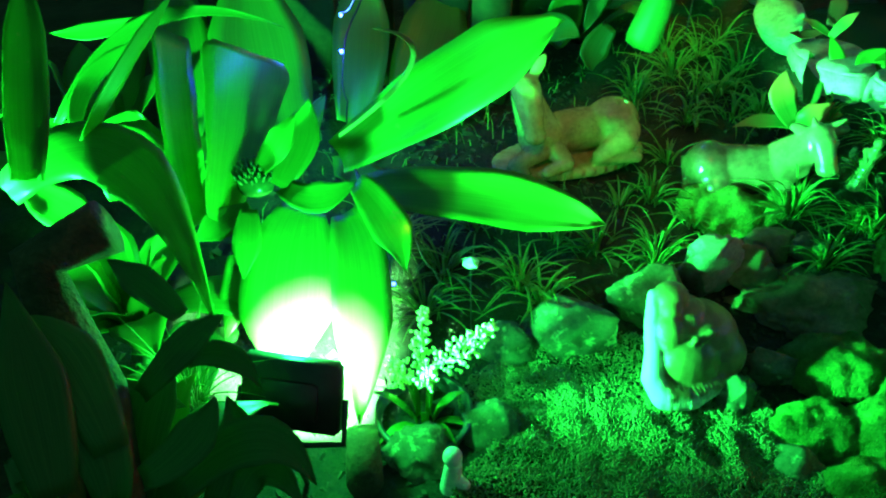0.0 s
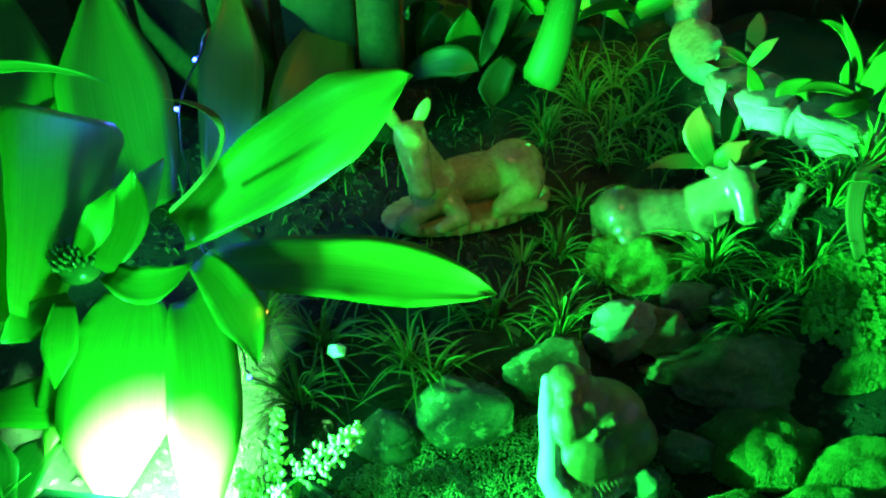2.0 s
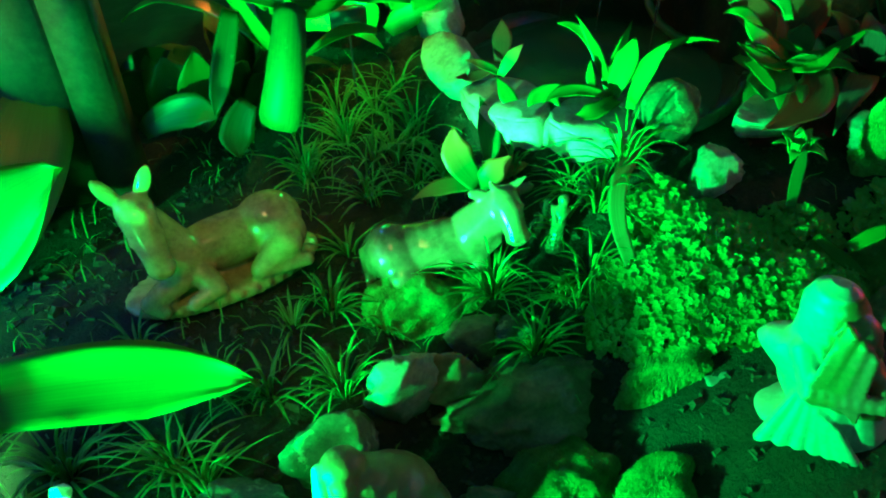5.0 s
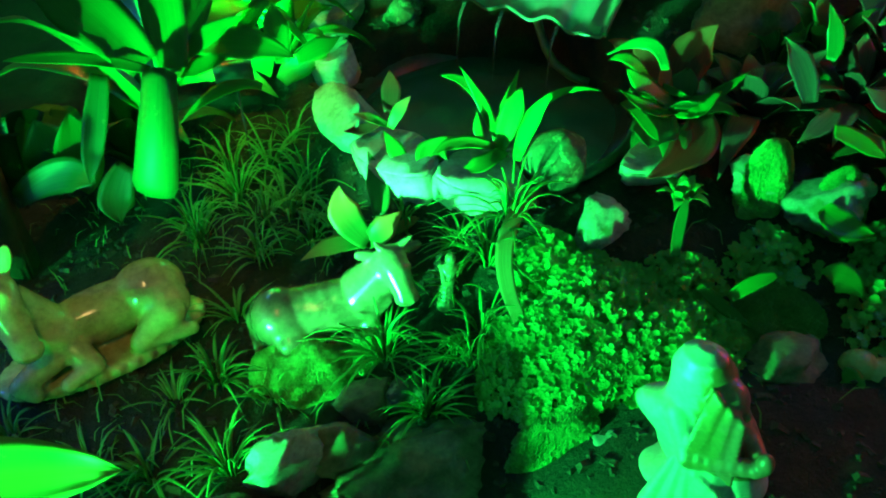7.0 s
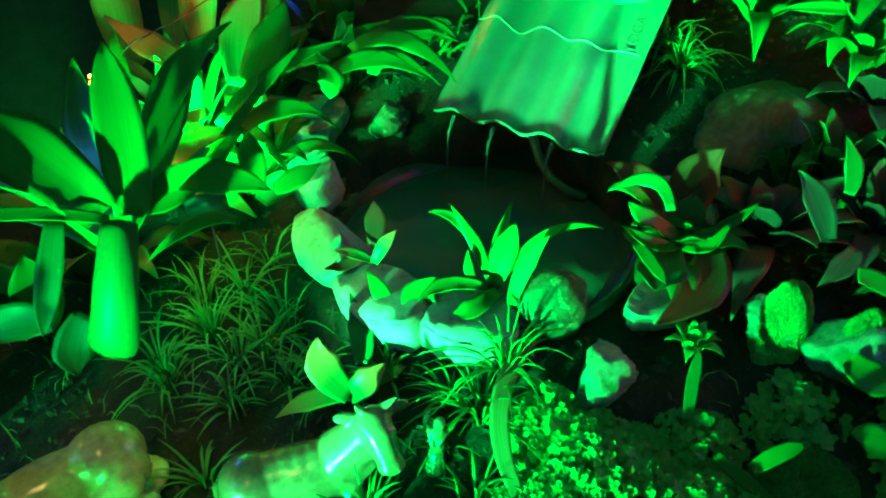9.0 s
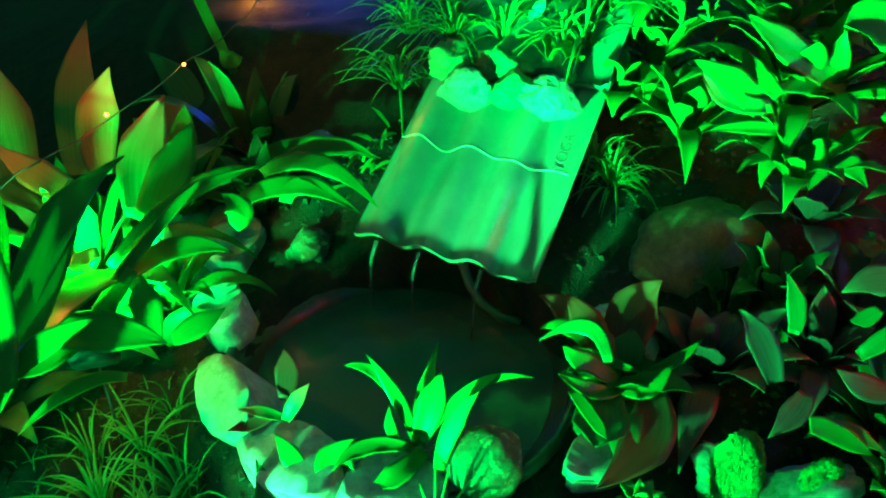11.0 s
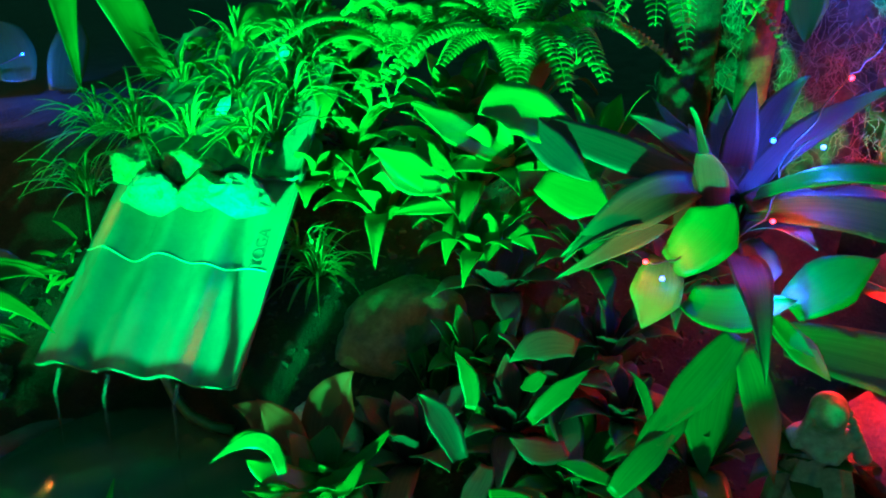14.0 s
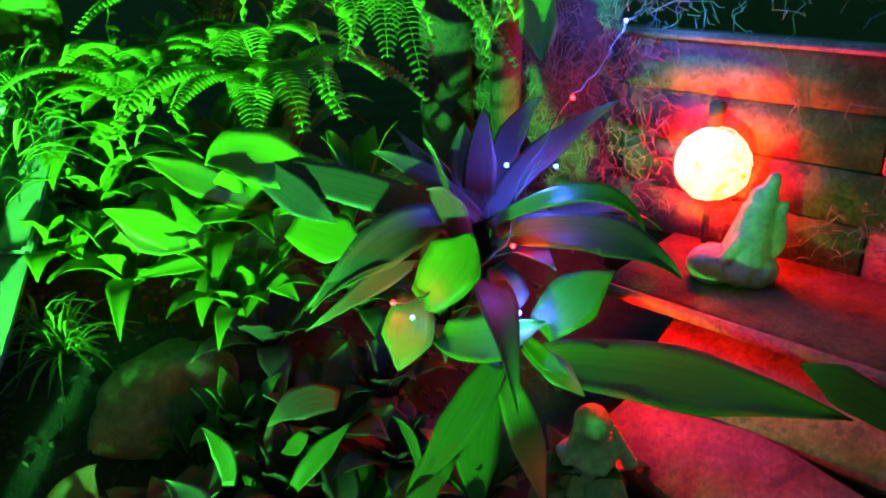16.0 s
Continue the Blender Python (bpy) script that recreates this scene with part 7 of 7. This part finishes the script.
light_string([(2.072, 0.897, 1.016), (1.976, 0.915, 0.986), (1.881, 0.914, 0.932), (1.749, 0.899, 0.918), (1.66, 0.92, 0.83), (1.579, 0.893, 0.772), (1.50, 0.95, 0.73), (1.455, 0.975, 0.727)],
             [((1.749, 0.893, 0.918), "led_red", R_, 0.05), ((1.578, 0.885, 0.772), "led_red", R_, 0.12), ((1.452, 0.975, 0.727), "led_red", R_, 0.12), ((1.462, 0.955, 0.708), "led_blue", B_, 0.03), ((1.976, 0.915, 0.986), "led_blue", B_, 1.6), ((1.708, 0.894, 0.835), "led_blue", B_, 0.7), ((1.64, 0.93, 0.85), "led_blue", B_, 0.8), ((1.55, 0.86, 0.70), "led_blue", B_, 0.6)],
             "dark wire of coloured lights in the wine-dark bromeliad")
light_string([(0.34, 1.46, 0.60), (0.374, 1.666, 0.647), (0.44, 1.78, 0.65), (0.58, 1.92, 0.66), (0.731, 2.034, 0.704), (0.84, 2.10, 0.74), (0.924, 2.15, 0.795), (1.000, 2.550, 0.705), (1.118, 2.634, 0.746), (1.198, 2.541, 0.786)],
             [((0.731, 2.030, 0.703), "led_amber", A_, 0.03), ((0.924, 2.144, 0.795), "led_amber", A_, 0.15), ((1.000, 2.550, 0.705), "led_amber", A_, 0.5), ((1.198, 2.541, 0.786), "led_blue", B_, 1.2), ((0.34, 1.455, 0.60), "led_blue", B_, 0.3), ((0.374, 1.662, 0.647), "led_amber", A_, 0.8), ((0.58, 1.90, 0.675), "led_red", R_, 0.12)],
             "dark wire of coloured lights among the orange-tipped leaves")
light_string([(-0.12, 0.97, 0.40), (-0.08, 0.92, 0.36), (-0.037, 0.884, 0.362), (0.0, 0.87, 0.28), (0.05, 0.90, 0.22)],
             [((-0.037, 0.879, 0.364), "led_amber", A_, 0.004)], "thin wire with a small amber light in the grass")
light_string([(-0.30, 1.50, 0.74), (-0.047, 1.440, 0.66), (0.10, 1.408, 0.72)], [((-0.047, 1.434, 0.66), "led_amber", A_, 0.25)], "dark wire with an amber light on the weathered board")

# ---- ribbed plastic bottle among the leaves ----
bottle = thing("bottle", "pale ribbed plastic bottle standing among the green leaves", "bottle")
verts, faces, n = [], [], 24
prof = [(0.004, 0.0), (0.022, 0.001)] + [(0.0225 - 0.003 * (k % 2), 0.006 + 0.008 * k) for k in range(11)] + [(0.020, 0.096), (0.011, 0.108), (0.011, 0.118), (0.004, 0.119)]
for rr, z in prof:
    verts += [(1.833 + rr * math.cos(2 * math.pi * k / n), 1.420 + rr * math.sin(2 * math.pi * k / n), 0.484 + z) for k in range(n)]
for i in range(len(prof) - 1):
    faces += [(i * n + k, i * n + (k + 1) % n, (i + 1) * n + (k + 1) % n, (i + 1) * n + k) for k in range(n)]
piece("body", verts, faces, "white", bottle)
v, f = tube([(1.833, 1.420, 0.598), (1.833, 1.420, 0.612)], [0.012, 0.0115], 16)
piece("cap", v, f, "liner", bottle, "dark screw cap")

# ---- small crystal on an added stake ----
jewel = thing("garden_ornament", "small pale crystal ornament in the grass, on an added thin stake", "ornament")
bm = bmesh.new()
bmesh.ops.create_icosphere(bm, subdivisions=1, radius=0.010, matrix=Matrix.Translation((0.047, 0.843, 0.332)) @ Matrix.Diagonal((1.3, 0.9, 1.0, 1)))
part("crystal", bm, "globe", jewel, smooth=False)
# Stake added only to hold the crystal up
v, f = tube([(0.047, 0.845, 0.325), (0.05, 0.85, 0.18)], [0.0009, 0.0009], 6)
piece("stake", v, f, "wire", jewel)

# ---- stable wall, its floor and steps ----
def run(a, b):
    """Axes whose x goes from a to b, y away from the path, z up."""
    x = Vector((b[0] - a[0], b[1] - a[1], 0)).normalized()
    m = Matrix((x, Vector((-x.y, x.x, 0)), Vector((0, 0, 1)))).transposed().to_4x4()
    m.translation = (a[0], a[1], 0)
    return m


mw = run((2.108, 0.965), (2.065, 0.569))
wall = thing("stable_wall", "low reddish plank wall behind a globe lamp, capped with a rail", "wall", kind="structure")
for i in range(4):
    for k in range(3):
        part("plank", box(0.44, 0.02, 0.082, mw @ Matrix.Translation((0.20 + 0.445 * k + 0.03 * (i % 2), 0.012 + 0.002 * ((i + k) % 3), 0.645 + 0.0855 * i)), 0.003), "plank", wall)
part("backing", box(1.7, 0.02, 0.46, mw @ Matrix.Translation((0.7, 0.036, 0.72)), 0.003), "bark", wall)
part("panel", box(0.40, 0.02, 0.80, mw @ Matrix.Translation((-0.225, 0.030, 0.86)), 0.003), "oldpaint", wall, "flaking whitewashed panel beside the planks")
part("rail", box(1.5, 0.05, 0.012, mw @ Matrix.Translation((0.75, 0.006, 0.985 - 0.032)), 0.003), "plank", wall, "pale rail on top of the wall")
part("lintel", box(1.5, 0.03, 0.05, mw @ Matrix.Translation((0.85, 0.10, 1.06)), 0.004), "bark", wall, "dark beam above the wall")
mfl = run((1.855, 0.86), (1.80, 0.477))
part("floor_board", box(1.3, 0.30, 0.022, mfl @ Matrix.Translation((0.63, 0.15, 0.599)), 0.004), "bark", wall, "worn dark floor board along the wall")
part("edge_board", box(1.3, 0.012, 0.020, mfl @ Matrix.Translation((0.63, -0.007, 0.600)), 0.003), "plank", wall, "pale worn edge of the floor board")
msa = run((1.873, 0.79), (1.836, 0.539))
part("step", box(1.2, 0.16, 0.05, msa @ Matrix.Translation((0.61, -0.005, 0.505)) @ pose(0, 0, 0, 24), 0.006), "plank", wall, "worn reddish wooden step")
msb = run((1.795, 0.805), (1.68, 0.556))
part("step", box(1.2, 0.16, 0.05, msb @ Matrix.Translation((0.61, -0.005, 0.435)) @ pose(0, 0, 0, 24), 0.006), "plank", wall, "worn reddish wooden step")

red = thing("globe_lamp", "round red lamp globe glaring against the plank wall", "lamp")
bm = bmesh.new()
mr = look((2.045, 0.778, 0.762), (0.836, 0.477, 1.15))
bmesh.ops.create_icosphere(bm, subdivisions=4, radius=0.060, matrix=mr)
for q in bm.verts:
    d = q.co - mr.translation
    q.co += d * (0.05 * noise.noise(q.co * 40) + 0.03 * noise.noise(q.co * 120))
part("lamp_head", bm, "lens_red", red, "glaring rough glass globe")
v, f = tube([mr @ Vector((0, -0.07, -0.02)), mr @ Vector((0, -0.11, -0.02)), (2.05, 0.775, 0.60)], [0.006, 0.006, 0.006], 8)
piece("stand", v, f, "metal", red)


# Tag hanging above the globe, modelled as a small block
part("lamp_cap", box(0.026, 0.02, 0.040, pose(2.052, 0.783, 0.842, 0, 8, -15), 0.004), "oldpaint", red, "pale tag hanging above the globe")

beard = thing("hanging_moss", "wiry grey-green moss hanging down the wall", "moss")
r = random.Random(91)
for i in range(260):
    p = mw @ Vector((r.uniform(-0.42, 0.10) if i % 5 else r.uniform(0.1, 0.62), -0.002, r.uniform(0.66, 1.20)))
    v, f = [], []
    for q in range(3):
        pts = [p + Vector((0, r.gauss(0, 0.010), r.gauss(0, 0.010)))]
        for k in range(7):
            pts.append(pts[-1] + Vector((r.gauss(-0.001, 0.004), r.gauss(0, 0.012), r.gauss(-0.007, 0.010))))
        pts = [Vector((min(g.x, (mw @ Vector((0, 0, 0))).x + 0.05), g.y, g.z)) for g in pts]
        tv, tf = tube(pts, [0.0008] * 8, 4)
        f += [tuple(len(v) + k for k in fc) for fc in tf]
        v += tv
    piece("strand", v, f, "beard", beard)


def figurine():
    """A small seated form with a raised wing and a pointed crown."""
    bm = bmesh.new()
    ball(bm, (-0.034, 0, 0.024), (0.036, 0.032, 0.030))
    ball(bm, (0.022, 0, 0.022), (0.034, 0.030, 0.028))
    limb(bm, (0.004, 0, 0.03), (0.016, 0, 0.105), 0.036, 0.024)
    ball(bm, (0.020, 0, 0.125), (0.020, 0.018, 0.022))
    limb(bm, (0.024, 0, 0.128), (0.030, -0.004, 0.158), 0.016, 0.009)
    ball(bm, (0.036, 0.002, 0.084), (0.022, 0.014, 0.044), (0, -10, 0))
    limb(bm, (0.040, 0, 0.10), (0.048, 0, 0.120), 0.012, 0.007)
    limb(bm, (0.0, -0.02, 0.075), (-0.022, -0.028, 0.045), 0.011, 0.008)
    return bm


figure("figurine", figurine(), pose(1.955, 0.700, 0.610, 0, 0, -72) @ Matrix.Scale(1.08, 4), "tan", "small pale seated plaster figurine before the plank wall", 0.0024, 3)

# ---- trunks and posts at the back ----
for i, (x, y, rr, mat, label) in enumerate(((2.12, 1.34, 0.055, "bark", "reddish dark trunk behind the ferns"), (2.08, 1.18, 0.03, "bark", "slim dark trunk behind the bromeliads"), (2.2, 1.12, 0.04, "bark", "slim dark trunk behind the bromeliads"))):
    v, f = tube([(x + 0.004 * math.sin(j * 2 + i), y, 0.4 + 0.2 * j) for j in range(9)], [rr * (1 - 0.02 * j) for j in range(9)], 14)
    tagged(piece("trunk" if mat == "bark" else "post", v, f, mat), label, "trunk" if mat == "bark" else "post")
ma = run((0.050, 1.442), (0.150, 1.419))
tagged(part("post", box(0.070, 0.045, 0.95, ma @ Matrix.Translation((0.042, 0.022, 0.63)) @ pose(0, 0, 0, -2, 0, 0)), "board"), "weathered yellowish wooden post at the back of the bank", "post")
for x, w, dy in ((-0.070, 0.128, 0.034), (-0.212, 0.110, 0.030), (-0.345, 0.125, 0.036), (-0.480, 0.115, 0.030)):
    tagged(part("board", box(w, 0.020, 0.95, ma @ Matrix.Translation((x, dy, 0.63)) @ pose(0, 0, 0, -2, 0, 0), 0.003), "board"), "upright weathered green-stained board at the back of the bank", "board", "boards at the back")
hang = thing("hanging_leaf", "single bright green leaf hanging from above", "leaf")
leaf(hang, (2.045, 1.105, 1.06), (2.02, 1.085, 0.97), (2.001, 1.066, 0.906), 0.065, (-0.8, -0.4, 0.3), "lance", "leaf")
